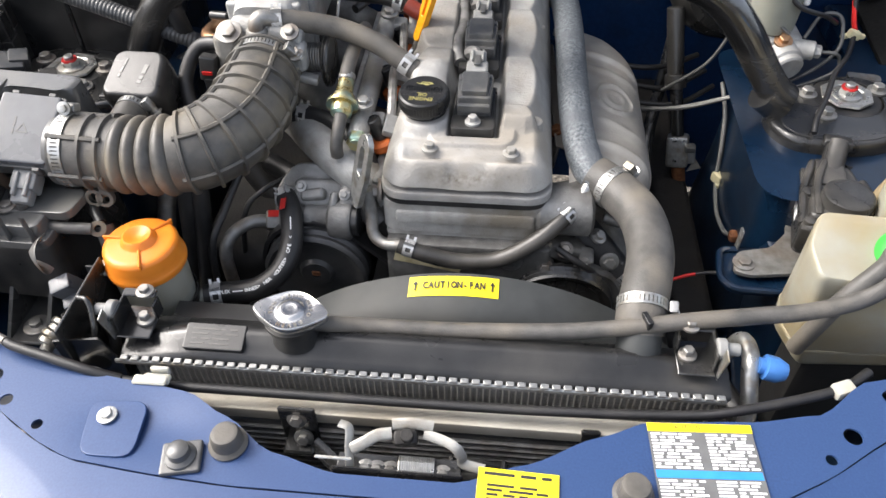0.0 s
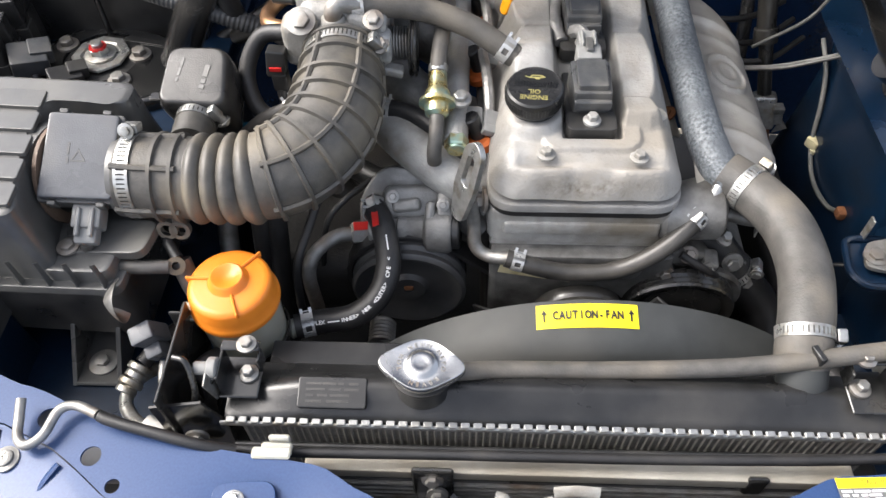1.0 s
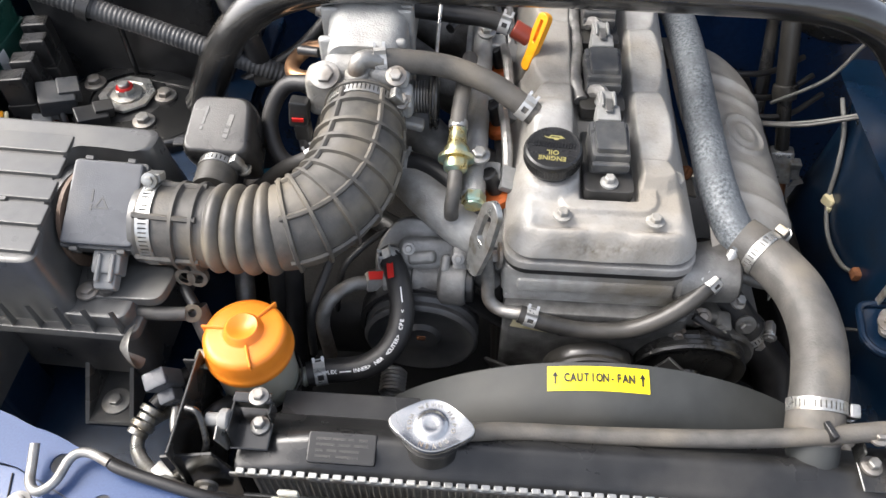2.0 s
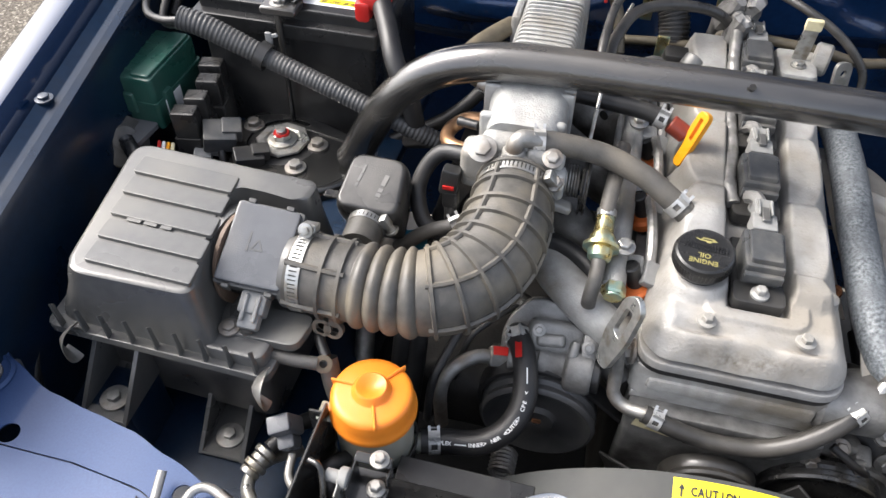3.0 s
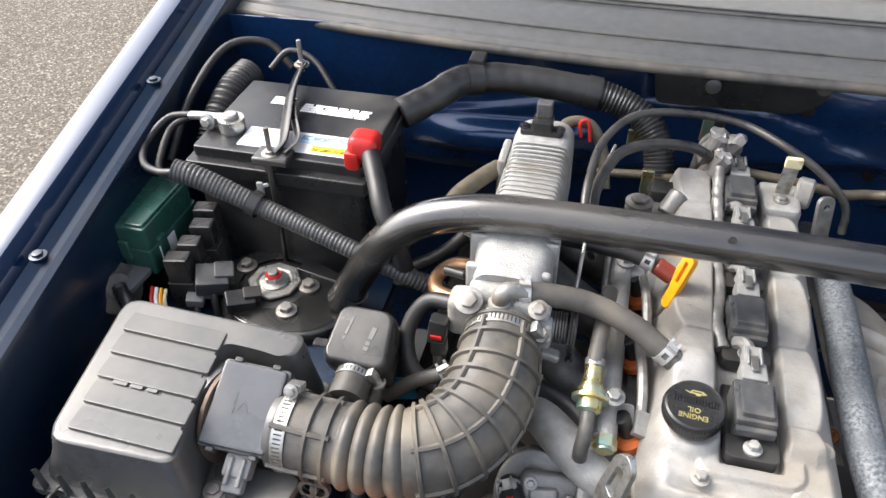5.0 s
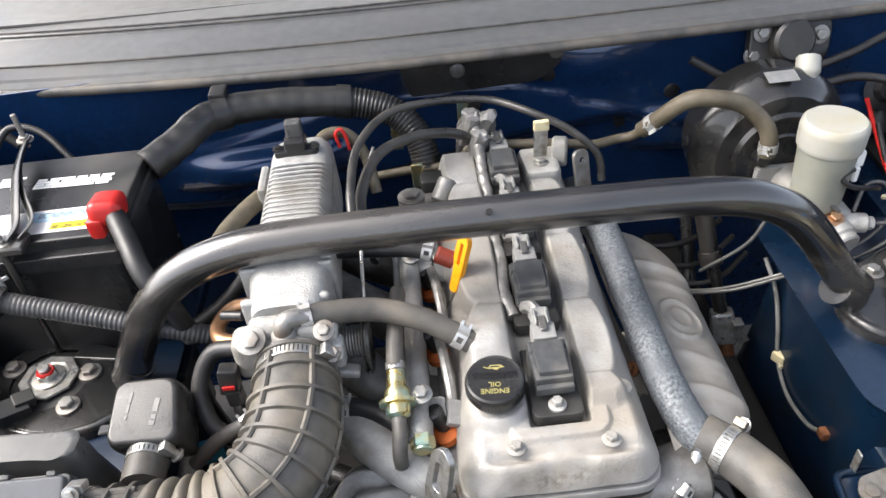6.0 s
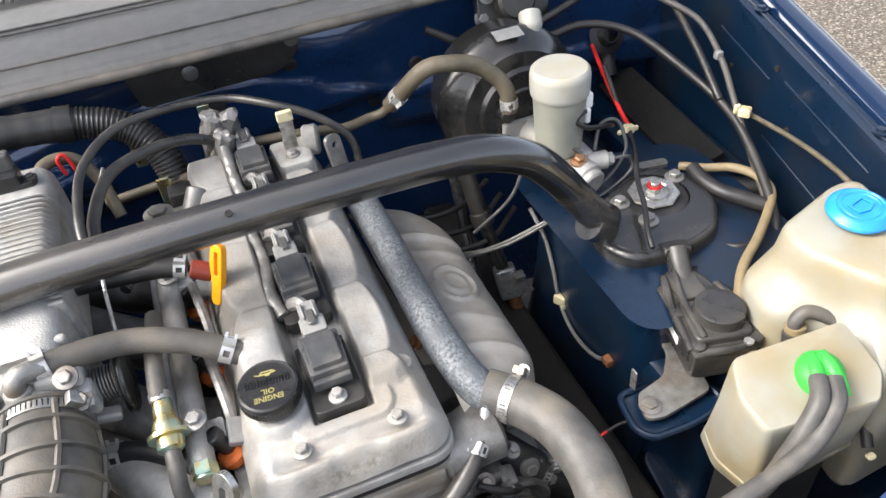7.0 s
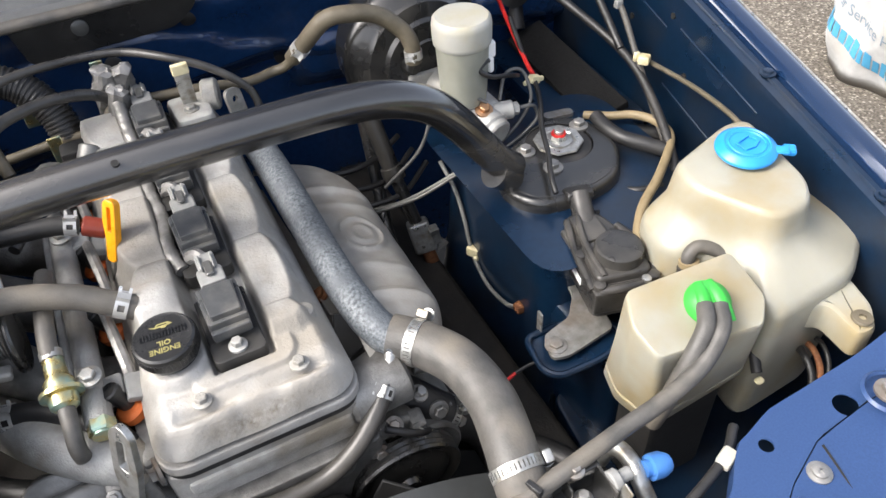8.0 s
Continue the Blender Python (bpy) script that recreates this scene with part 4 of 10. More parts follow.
# end brackets with bushes
for side, x0 in ((-1, -0.288), (1, 0.272)):
    bm = B()
    rbox(bm, (x0 - 0.010 * side, 0.450, 0.872), (0.034, 0.040, 0.003), 0.001, 1)
    rbox(bm, (x0 - 0.026 * side, 0.462, 0.882), (0.003, 0.014, 0.020), 0.001, 1)
    rbox(bm, (x0 + 0.005 * side, 0.450, 0.884), (0.003, 0.032, 0.026), 0.001, 1)
    rbox(bm, (x0 - 0.010 * side, 0.468, 0.896), (0.034, 0.010, 0.003), 0.001, 1)
    br = part("end_bracket", bm, BLACK_STEEL, rad, "black pressed steel mounting bracket")
    bm = B()
    cyl(bm, (x0 + 0.005 * side, 0.446, 0.894), (x0 + 0.014 * side, 0.446, 0.894), 0.010, seg=24)
    cyl(bm, (x0 + 0.013 * side, 0.446, 0.894), (x0 + 0.026 * side, 0.446, 0.894), 0.006, seg=18)
    part("bush", bm, CONNECTOR, br, "pale rubber bush with a zinc bolt")
    bolt((x0 - 0.016 * side, 0.468, 0.898), (0, 0, 1), 0.0050, 0.007, STEEL_DIM, br)
    bolt((x0 - 0.016 * side, 0.452, 0.874), (0, 0, 1), 0.0050, 0.010, STEEL_DIM, br)
    bm = B()
    rbox(bm, (x0 + 0.0095 * side, 0.432, 0.888), (0.0022, 0.012, 0.042), 0.0008, 1, pose(0, 0, 0, 12, 0, 0))
    part("hook", bm, STEEL, br, "bright plated hook")

# radiator cap
bm = B()
o = []
for i in range(72):
    a = 2 * math.pi * i / 72
    o.append(((0.0250 + 0.0120 * abs(math.cos(a)) ** 5) * math.cos(a), (0.0245) * math.sin(a)))
m = Matrix.Translation((-0.118, 0.446, 0.9085)) @ pose(0, 0, 0, 0, 0, -4)
rings = []
for z, k in ((-0.006, 0.97), (-0.003, 1.0), (0.0, 1.0), (0.0022, 0.985), (0.0030, 0.95)):
    rings.append([m @ Vector((x * k, y * k, z)) for x, y in o])
for z, k in ((0.0018, 0.88), (0.0016, 0.62), (0.0022, 0.54), (0.0040, 0.46), (0.0046, 0.36), (0.0042, 0.22), (0.0036, 0.10)):
    rings.append([m @ Vector((0.0245 * k * math.cos(2 * math.pi * i / 72), 0.0245 * k * math.sin(2 * math.pi * i / 72), z)) for i in range(72)])
loft(bm, rings)
bmesh.ops.recalc_face_normals(bm, faces=bm.faces)
cap = part("radiator_cap", bm, CHROME, rad, "chromed radiator cap with two ears and stamped letters", 50)
bm = B()
lathe(bm, [(0.0225, -0.008), (0.0225, -0.001), (0.020, -0.001)], m, 36)
part("skirt", bm, PLASTIC, cap)
bm = B()
for k, ch in enumerate("NEVER OPEN WHEN HOT"):
    a = radians(250 + k * 17)
    q = m @ Vector((0.0185 * math.cos(a), 0.0185 * math.sin(a), 0.0021))
    words(bm, ch, 0.0055, at(q, (0, 0, 1), (math.sin(a), -math.cos(a), 0)), 0.0006)
part("lettering", bm, STEEL_DIM, cap, "stamped letters")

# fan shroud: a ring behind the radiator
shroud = thing("fan_shroud", (0.035, 0.52, 0.62), "grey-black plastic fan shroud with a yellow caution label", "fan shroud")
bm = B()
cx, cz = 0.046, 0.586
rings = []
for y, r in ((0.480, 0.262), (0.483, 0.271), (0.489, 0.279), (0.498, 0.2855), (0.508, 0.289), (0.520, 0.2913), (0.532, 0.2935), (0.535, 0.2935), (0.5355, 0.2905), (0.520, 0.288), (0.498, 0.281), (0.484, 0.268)):
    rings.append([(cx + r * math.cos(2 * math.pi * i / 96), y, cz + r * math.sin(2 * math.pi * i / 96)) for i in range(96)])
loft(bm, rings, False)
bmesh.ops.recalc_face_normals(bm, faces=bm.faces)
part("ring", bm, SHROUD, shroud)
bm = B()
grid(bm, steps(-0.26, 0.29, 30), steps(0, 1, 4), lambda x, v: (x, 0.481, 0.42 + (min(0.850, max(0.838, cz + math.sqrt(max(0, 0.264 ** 2 - (x - cx) ** 2)))) - 0.42) * v))
thicken(bm, 0.003)
part("back_plate", bm, PLASTIC, shroud)
bm = B()
rbox(bm, (-0.20, 0.492, 0.842), (0.13, 0.026, 0.004), 0.001, 1)
part("flange", bm, PLASTIC, shroud)


def ring_pt(x, y, lift=0.0):
    r = 0.289 + (y - 0.508) * 0.1875 + lift
    return Vector((x, y, cz + math.sqrt(r * r - (x - cx) ** 2)))


bm = B()
grid(bm, steps(-0.017, 0.076, 14), steps(0.5075, 0.5305, 4), lambda x, y: ring_pt(x, y, 0.0008))
thicken(bm, 0.0005)
lab = part("caution_label", bm, LABEL_YELLOW, shroud, "yellow label reading caution fan between arrows")
bm = B()
for k, ch in enumerate("CAUTION-FAN"):
    x = 0.0005 + k * 0.0059
    p = ring_pt(x, 0.5190, 0.0019)
    words(bm, ch, 0.0112, at(p, (x - cx, -0.055, p.z - cz), (1, 0, 0)), 0.0004, sx=0.70, bold=0.00035)
for x in (-0.010, 0.0695):
    p = ring_pt(x, 0.5190, 0.0019)
    mm = at(p, (x - cx, -0.055, p.z - cz), (1, 0, 0))
    rbox(bm, mm @ V(0, -0.001, 0), (0.0016, 0.009, 0.0004), 0, 1, mm.to_3x3().to_4x4())
    flatplate(bm, [(-0.0028, 0.0015), (0.0028, 0.0015), (0, 0.0065)], [], 0.0002, mm, 0)
part("lettering", bm, LABEL_BLACK, lab)
# fan clutch and blades behind the shroud
fan = thing("cooling_fan", (0.037, 0.57, 0.64), "black engine fan behind the shroud", "fan")
bm = B()
cyl(bm, (cx, 0.575, cz), (cx, 0.605, cz), 0.065, seg=32)
part("hub", bm, PLASTIC, fan)
for k in range(7):
    bm = B()
    a = 2 * math.pi * k / 7 + 0.2
    d = Vector((math.cos(a), 0, math.sin(a)))
    rbox(bm, Vector((cx, 0.575, cz)) + d * 0.145, (0.16, 0.004, 0.075), 0.0015, 1, at((0, 0, 0), d.cross(Vector((0, 1, 0))) + Vector((0, 0.6, 0)), d).to_3x3().to_4x4())
    part("blade", bm, PLASTIC, fan)

# condenser ahead of the radiator
cond = thing("condenser", (0, 0.395, 0.5), "air conditioning condenser with an aluminium top rail", "condenser")
bm = B()
rbox(bm, (0.015, 0.392, 0.828), (0.47, 0.020, 0.016), 0.003, 2)
part("top_rail", bm, mat("tan_aluminium", (0.34, 0.32, 0.27), (0.46, 0.435, 0.375), 0.5, 0.4, 30, 0.3, 400, 0, (0.28, 0.25, 0.20), 10, 0.6), cond, "tan-grey aluminium rail")
bm = B()
rbox(bm, (0.015, 0.392, 0.62), (0.45, 0.014, 0.39), 0.002, 1)
part("fin_block", bm, PLASTIC, cond)
for i in range(14):
    bm = B()
    rbox(bm, (0.015, 0.3840, 0.806 - i * 0.010), (0.44, 0.005, 0.003), 0.001, 1)
    part("tube", bm, STEEL_DIM, cond)
bm = B()
rbox(bm, (-0.108, 0.381, 0.820), (0.036, 0.006, 0.052), 0.002, 1)
rbox(bm, (-0.108, 0.372, 0.797), (0.030, 0.022, 0.006), 0.002, 1)
brk = part("bracket", bm, BLACK_STEEL, cond)
bolt((-0.108, 0.378, 0.832), (0, -1, 0.3), 0.0055, 0.006, STEEL_DIM, brk)
bolt((-0.104, 0.374, 0.806), (0, -1, 0.3), 0.0055, 0.006, STEEL_DIM, brk)
bm = B()
tube(bm, [(-0.095, 0.372, 0.80), (-0.07, 0.355, 0.79), (-0.045, 0.335, 0.775)], 0.008, 8, 5, flat=0.4)
part("arm", bm, BLACK_STEEL, cond)
bm = B()
rbox(bm, (0.168, 0.384, 0.824), (0.018, 0.006, 0.03), 0.002, 1)
part("bracket", bm, BLACK_STEEL, cond)
# curved guard of the electric fan below the latch
guard = thing("condenser_fan_guard", (0.06, 0.35, 0.70), "curved black fan guard below the latch", "fan guard")
for k in range(5):
    bm = B()
    tube(bm, [(-0.03 - 0.012 * k, 0.362 - 0.002 * k, 0.755 - 0.008 * k), (0.03, 0.366 - 0.006 * k, 0.79 - 0.010 * k), (0.10, 0.364 - 0.006 * k, 0.790 - 0.010 * k), (0.165 + 0.01 * k, 0.36, 0.75 - 0.01 * k)], 0.005, 8, 8, flat=0.7)
    part("rib", bm, PLASTIC, guard)
for x in (0.04, 0.09):
    bm = B()
    rbox(bm, (x, 0.356, 0.775), (0.006, 0.030, 0.05), 0.002, 1)
    part("brace", bm, PLASTIC, guard)

# bonnet latch
latch = thing("bonnet_latch", (0, 0.33, 0.80), "steel bonnet latch with hooked levers and a coil spring", "latch")
bm = B()
rbox(bm, (-0.003, 0.318, 0.80), (0.115, 0.004, 0.12), 0.002, 1)
rbox(bm, (-0.003, 0.330, 0.845), (0.11, 0.02, 0.004), 0.001, 1)
part("base_plate", bm, BLACK_STEEL, latch)
WORN = mat("worn_zinc_plate", (0.30, 0.29, 0.26), (0.46, 0.45, 0.41), 0.45, 0.4, 50, 0.3, 500, 0, (0.22, 0.18, 0.13), 30, 0.60)
for pts, r in (([(-0.044, 0.318, 0.846), (-0.0445, 0.324, 0.858), (-0.046, 0.335, 0.868), (-0.047, 0.346, 0.877), (-0.056, 0.349, 0.879)], 0.0065),
               ([(-0.044, 0.332, 0.866), (-0.033, 0.337, 0.870), (-0.022, 0.344, 0.872), (-0.010, 0.347, 0.872)], 0.0075),
               ([(-0.010, 0.353, 0.877), (0.008, 0.3545, 0.878), (0.026, 0.354, 0.876)], 0.0070),
               ([(0.018, 0.349, 0.871), (0.034, 0.345, 0.870), (0.046, 0.340, 0.868), (0.052, 0.337, 0.858), (0.054, 0.335, 0.850), (0.072, 0.332, 0.848)], 0.0065)):
    bm = B()
    tube(bm, pts, r * 0.72, 12, 6, flat=0.35)
    part("lever", bm, WORN, latch, "worn plated lever")
bm = B()
tube(bm, [(-0.003 + 0.00025 * i, 0.332 + 0.0090 * math.cos(i * 0.7854), 0.842 + 0.0090 * math.sin(i * 0.7854)) for i in range(128)], 0.00125, 6, 2, smooth=False)
part("spring", bm, STEEL, latch, "coil spring")
bm = B()
rbox(bm, (0.002, 0.346, 0.868), (0.022, 0.014, 0.012), 0.004, 2, pose(0, 0, 0, 20, 0, 10))
cyl(bm, (0.004, 0.345, 0.870), (0.004, 0.342, 0.880), 0.006, seg=14)
part("pivot", bm, BLOCK, latch, "greasy pivot")
for x in (-0.032, -0.022, -0.010, 0.036):
    bolt((x, 0.326, 0.842), (0, -0.5, 1), 0.0055, 0.010, CAST_DARK, latch)
bm = B()
rbox(bm, (-0.055, 0.316, 0.8785), (0.032, 0.003, 0.002), 0.0008, 1)
part("tongue", bm, STEEL, latch)

# bonnet release cable in its clips
cable = thing("release_cable", (0, 0.385, 0.86), "black bonnet release cable along the radiator", "cable")
wire("sheath", [(-0.405, 0.416, 0.868), (-0.385, 0.408, 0.870), (-0.338, 0.394, 0.870), (-0.26, 0.388, 0.860), (-0.10, 0.392, 0.852), (0.091, 0.394, 0.850), (0.24, 0.396, 0.856), (0.300, 0.400, 0.866), (0.385, 0.424, 0.872), (0.42, 0.447, 0.872)], 0.0048, RUBBER, cable)
wire("trim", [(-0.28, 0.400, 0.844), (-0.1, 0.402, 0.840), (0.1, 0.404, 0.838), (0.27, 0.404, 0.842)], 0.003, PLASTIC, cable)
bm = B()
rbox(bm, (-0.236, 0.384, 0.873), (0.026, 0.012, 0.006), 0.002, 1)
rbox(bm, (-0.238, 0.378, 0.880), (0.032, 0.010, 0.004), 0.0015, 1)
rbox(bm, (-0.234, 0.392, 0.876), (0.018, 0.005, 0.010), 0.0015, 1)
part("clip", bm, MILKY, cable, "white plastic clip")
bm = B()
rbox(bm, (0.390, 0.424, 0.874), (0.020, 0.014, 0.012), 0.003, 2, pose(0, 0, 0, 0, 0, 22))
part("clip", bm, MILKY, cable, "cream plastic clip")

# bonnet prop end: the hooked rod on the panel
rod = thing("prop_rod_hook", (-0.43, 0.40, 0.885), "bare bent steel hook on the front panel", "hook")
wire("rod", [(-0.385, 0.402, 0.892), (-0.405, 0.409, 0.893), (-0.418, 0.404, 0.893), (-0.425, 0.384, 0.890), (-0.436, 0.375, 0.889), (-0.445, 0.381, 0.890), (-0.449, 0.398, 0.893), (-0.451, 0.412, 0.897)], 0.0042, STEEL_DIM, rod, "", 8, 12)
wire("sleeve", [(-0.383, 0.401, 0.892), (-0.372, 0.397, 0.891), (-0.335, 0.389, 0.888), (-0.300, 0.383, 0.882), (-0.270, 0.382, 0.872)], 0.0048, RUBBER, rod, "black rubber sleeve", 8, 12)

# air conditioning pipes, left and right
ac = thing("air_conditioning_pipe", (-0.40, 0.46, 0.78), "thin silver air conditioning pipe with a fitting", "pipe")
wire("pipe", [(-0.385, 0.52, 0.77), (-0.405, 0.487, 0.797), (-0.413, 0.462, 0.797), (-0.395, 0.437, 0.805), (-0.35, 0.408, 0.83), (-0.30, 0.392, 0.842), (-0.27, 0.387, 0.840)], 0.0068, STEEL, ac, "", 8, 12)
bm = B()
for k, r in ((0, 0.0105), (0.008, 0.0125), (0.016, 0.0105), (0.024, 0.0125)):
    d = Vector((0.35, 0.80, 0.2)).normalized()
    cyl(bm, Vector((-0.417, 0.468, 0.797)) + d * k, Vector((-0.417, 0.468, 0.797)) + d * (k + 0.007), r, seg=20)
part("fitting", bm, STEEL, ac)
wire("sleeve", [(-0.405, 0.498, 0.803), (-0.385, 0.53, 0.807), (-0.36, 0.56, 0.79)], 0.009, RUBBER, ac)
bm = B()
rbox(bm, (-0.365, 0.422, 0.823), (0.024, 0.014, 0.012), 0.003, 2, pose(0, 0, 0, 0, 0, -30))
part("bracket", bm, STEEL_DIM, ac)
ac2 = thing("service_pipe", (0.33, 0.45, 0.80), "silver pipe with a blue screw cap", "pipe")
wire("pipe", [(0.318, 0.40, 0.74), (0.320, 0.425, 0.82), (0.319, 0.450, 0.852), (0.321, 0.470, 0.860), (0.318, 0.49, 0.855), (0.312, 0.50, 0.82)], 0.0085, STEEL, ac2, "", 8, 14)
bm = B()
m = at((0.325, 0.455, 0.862), (1, -0.12, -0.18))
lathe(bm, [(0, 0), (0.008, 0), (0.008, 0.005), (0.0125, 0.006), (0.0125, 0.018), (0.009, 0.026), (0, 0.027)], m, 10)
part("blue_cap", bm, BLUE_CONE, ac2, "faceted blue plastic cap")

# steel bracket beside the reservoir
stay = thing("radiator_side_bracket", (-0.33, 0.44, 0.70), "dark pressed steel bracket beside the radiator", "bracket")
bm = B()
m = at((-0.300, 0.405, 0.70), (0.25, -0.95, 0.15), (1, 0, 0))
flatplate(bm, [(-0.035, 0), (0.02, 0), (0.022, 0.15), (0.008, 0.185), (-0.036, 0.182), (-0.030, 0.10)], [disc(-0.008, 0.10, 0.004)], 0.002, at((-0.315, 0.412, 0.695), (0.1, -1, 0.05), (1, 0, 0)) @ pose(0, 0, 0, 0, 0, 0))
rbox(bm, (-0.337, 0.46, 0.80), (0.003, 0.10, 0.20), 0.001, 1)
rbox(bm, (-0.345, 0.505, 0.83), (0.018, 0.003, 0.12), 0.001, 1)
part("plate", bm, BLACK_STEEL, stay)
for z in (0.838, 0.812):
    bolt((-0.318 + (0.838 - z) * 0.2, 0.408, z), (0.1, -1, 0.1), 0.006, 0.007, STEEL_DIM, stay)
wire("hook", [(-0.318, 0.425, 0.865), (-0.312, 0.43, 0.885), (-0.318, 0.445, 0.905), (-0.33, 0.45, 0.905)], 0.003, BLACK_STEEL, stay)


# ---- engine ----
engine = thing("engine", (0.035, 0.86, 0.40), "inline four-cylinder engine with a cast aluminium cam cover", "engine")
X0, X1, Y0, Y1 = -0.062, 0.128, 0.628, 1.125


def edge_in(a, w, v):
    """0 below a - w, 1 above a + w, with a rounded shoulder."""
    return ss(a - w, a + w, v)


def cover_z(x, y):
    """The height of the cam cover's skin."""
    # bays of the four cylinders, pinched between them
    u = (y - 0.775) / 0.105
    pinch = abs(math.sin(math.pi * (u - 0.5))) ** 0.55
    rear = ss(1.128, 1.104, y)
    rise = 0.020 * ss(0.74, 1.10, y)
    d = min(x - X0, X1 - x)
    side = math.sqrt(max(0.0, 1 - (1 - min(1.0, max(0.0, d + 0.001) / 0.023)) ** 2))
    df = max(0.0, y - 0.628)
    front = math.sqrt(max(0.0, 1 - (1 - min(1.0, (df + 0.001) / 0.034)) ** 2))
    a_, b_ = max(X0 + 0.030 - x, x - X1 + 0.030), Y0 + 0.030 - y
    if a_ > 0 and b_ > 0:
        # round corner: one shoulder that follows the plan
        reach = 0.023 + 0.011 * math.atan2(b_, a_) / (math.pi / 2)
        side = math.sqrt(max(0.0, 1 - (1 - min(1.0, max(0.0, 0.031 - math.hypot(a_, b_)) / reach)) ** 2))
        front = 1.0
    z = 0.905 + (0.030 + rise) * side * front * rear
    # the front shelf with its brow
    brow = 0.0045 * math.exp(-((y - 0.6435) / 0.006) ** 2) * ss(X0, X0 + 0.03, x) * ss(X1, X1 - 0.03, x)
    z += 0.012 * ss(0.630, 0.668, y) * ss(X0 + 0.002, X0 + 0.026, x) * ss(X1 - 0.002, X1 - 0.024, x) * rear + brow
    # plateau round the coil valley
    q = max(abs(x - 0.037) - 0.030, 0.0) ** 2 + max(0.680 - y, 0.0) ** 2
    plateau = ss(0.0225, 0.0165, math.sqrt(q))
    # ridges over the camshafts
    left = -0.028 - 0.017 * pinch
    right = 0.100 + 0.012 * pinch
    hump_l = edge_in(left, 0.007, x) * (1 + 0.40 * math.exp(-((x + 0.020) / 0.024) ** 4 - ((y - 0.773) / 0.022) ** 4)) * ss(0.010, 0.002, x) * edge_in(0.733, 0.012, y)
    hump_r = ss(0.064, 0.072, x) * ss(right + 0.007, right - 0.007, x) * edge_in(0.694 + 0.5 * max(0.0, x - 0.095), 0.010, y)
    cell = u - 0.5 - math.floor(u - 0.5)
    slope = 0.0035 * (cell - 0.5)
    dome_l = 0.003 * math.cos((x + 0.020) / 0.030 * 1.3)
    lift = 0.0
    # shoulders that flow into one another, the last the seat of the filler cap
    for h in (0.0075 * plateau * rear, (0.0235 + slope + dome_l) * hump_l * rear, (0.0170 + slope) * hump_r * rear, 0.012 * ss(0.042, 0.029, math.hypot(x + 0.019, y - 0.712))):
        lift = 0.5 * (lift + h + math.hypot(lift - h, 0.0025) - 0.0025)
    z += lift
    # the valley
    well = ss(0.0085, 0.0115, x) * ss(0.0675, 0.0645, x) * ss(0.6745, 0.6775, y)
    z += (0.942 + rise - z) * well * rear
    # two swellings of the front face with a hollow under each
    for cx_, s in ((-0.008, 0.024), (0.082, 0.025)):
        z += 0.0100 * math.exp(-((x - cx_) / s) ** 4 - ((y - 0.6370) / 0.0065) ** 2)
        z -= 0.0042 * math.exp(-((x - cx_) / s) ** 2 - ((y - 0.6490) / 0.0045) ** 2)
    # creases across the ridges
    for yc in (0.828, 0.932, 1.036):
        z -= 0.0030 * math.exp(-((y - yc) / 0.0045) ** 2) * (hump_l + hump_r) * (1 - well)
    z += 0.0005 * noise.noise(Vector((x * 80, y * 80, 0))) + 0.0012 * noise.noise(Vector((x * 24, y * 24, 3)))
    return z


bm = B()
xs = [X0, X0 + 0.0006] + steps(X0 + 0.002, X1 - 0.002, 124) + [X1 - 0.0006, X1]
ys = [Y0, Y0 + 0.0006] + steps(Y0 + 0.002, Y0 + 0.07, 62) + steps(Y0 + 0.072, Y1 - 0.003, 190) + [Y1 - 0.0006, Y1]


def cover(x, y):
    # rounded plan corners
    r = 0.030
    dx, dy = max(0, X0 + r - x, x - (X1 - r)), max(0, Y0 + r - y, y - (Y1 - r))
    px, py = x, y
    if dx > 0 and dy > 0:
        k = max(dx, dy) / math.hypot(dx, dy)
        px = x - math.copysign(dx * (1 - k), x - 0.033)
        py = y - math.copysign(dy * (1 - k), y - 0.86)
    return (px, py, cover_z(px, py))


grid(bm, xs, ys, cover)
cover_ob = part("cam_cover", bm, CAST_COVER, engine, "stained cast aluminium cam cover", 85)
bm = B()
plan = fillet([(X0 - 0.0015, Y0 - 0.0015), (X1 + 0.0015, Y0 - 0.0015), (X1 + 0.0015, Y1 + 0.0015), (X0 - 0.0015, Y1 + 0.0015)], 0.030, 8)
prism(bm, plan, 0.896, 0.9062, 0.003, 0.0)
part("cover_flange", bm, CAST_COVER, engine)
bm = B()
prism(bm, [(p[0] * 0.985 + 0.0005, p[1] * 0.994 + 0.005) for p in plan], 0.888, 0.897, 0.001, 0.0)
part("gasket", bm, RUBBER, engine, "black rubber gasket line")
bm = B()
prism(bm, [(X0 - 0.001, Y0 + 0.002), (X1 + 0.001, Y0 + 0.002), (X1, Y1), (X0, Y1)], 0.845, 0.889, 0.003, 0.020)
prism(bm, [(X0 + 0.004, Y0 + 0.008), (X1 - 0.006, Y0 + 0.008), (X1 - 0.006, Y1), (X0 + 0.004, Y1)], 0.78, 0.846, 0.004, 0.016)
head = part("cylinder_head", bm, CAST, engine, "grey cast cylinder head")
bm = B()
rbox(bm, (0.033, Y0 + 0.004, 0.868), (0.16, 0.012, 0.020), 0.006, 2)
rbox(bm, (0.033, Y0 + 0.012, 0.838), (0.185, 0.016, 0.014), 0.005, 2)
part("head_rib", bm, CAST, head)
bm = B()
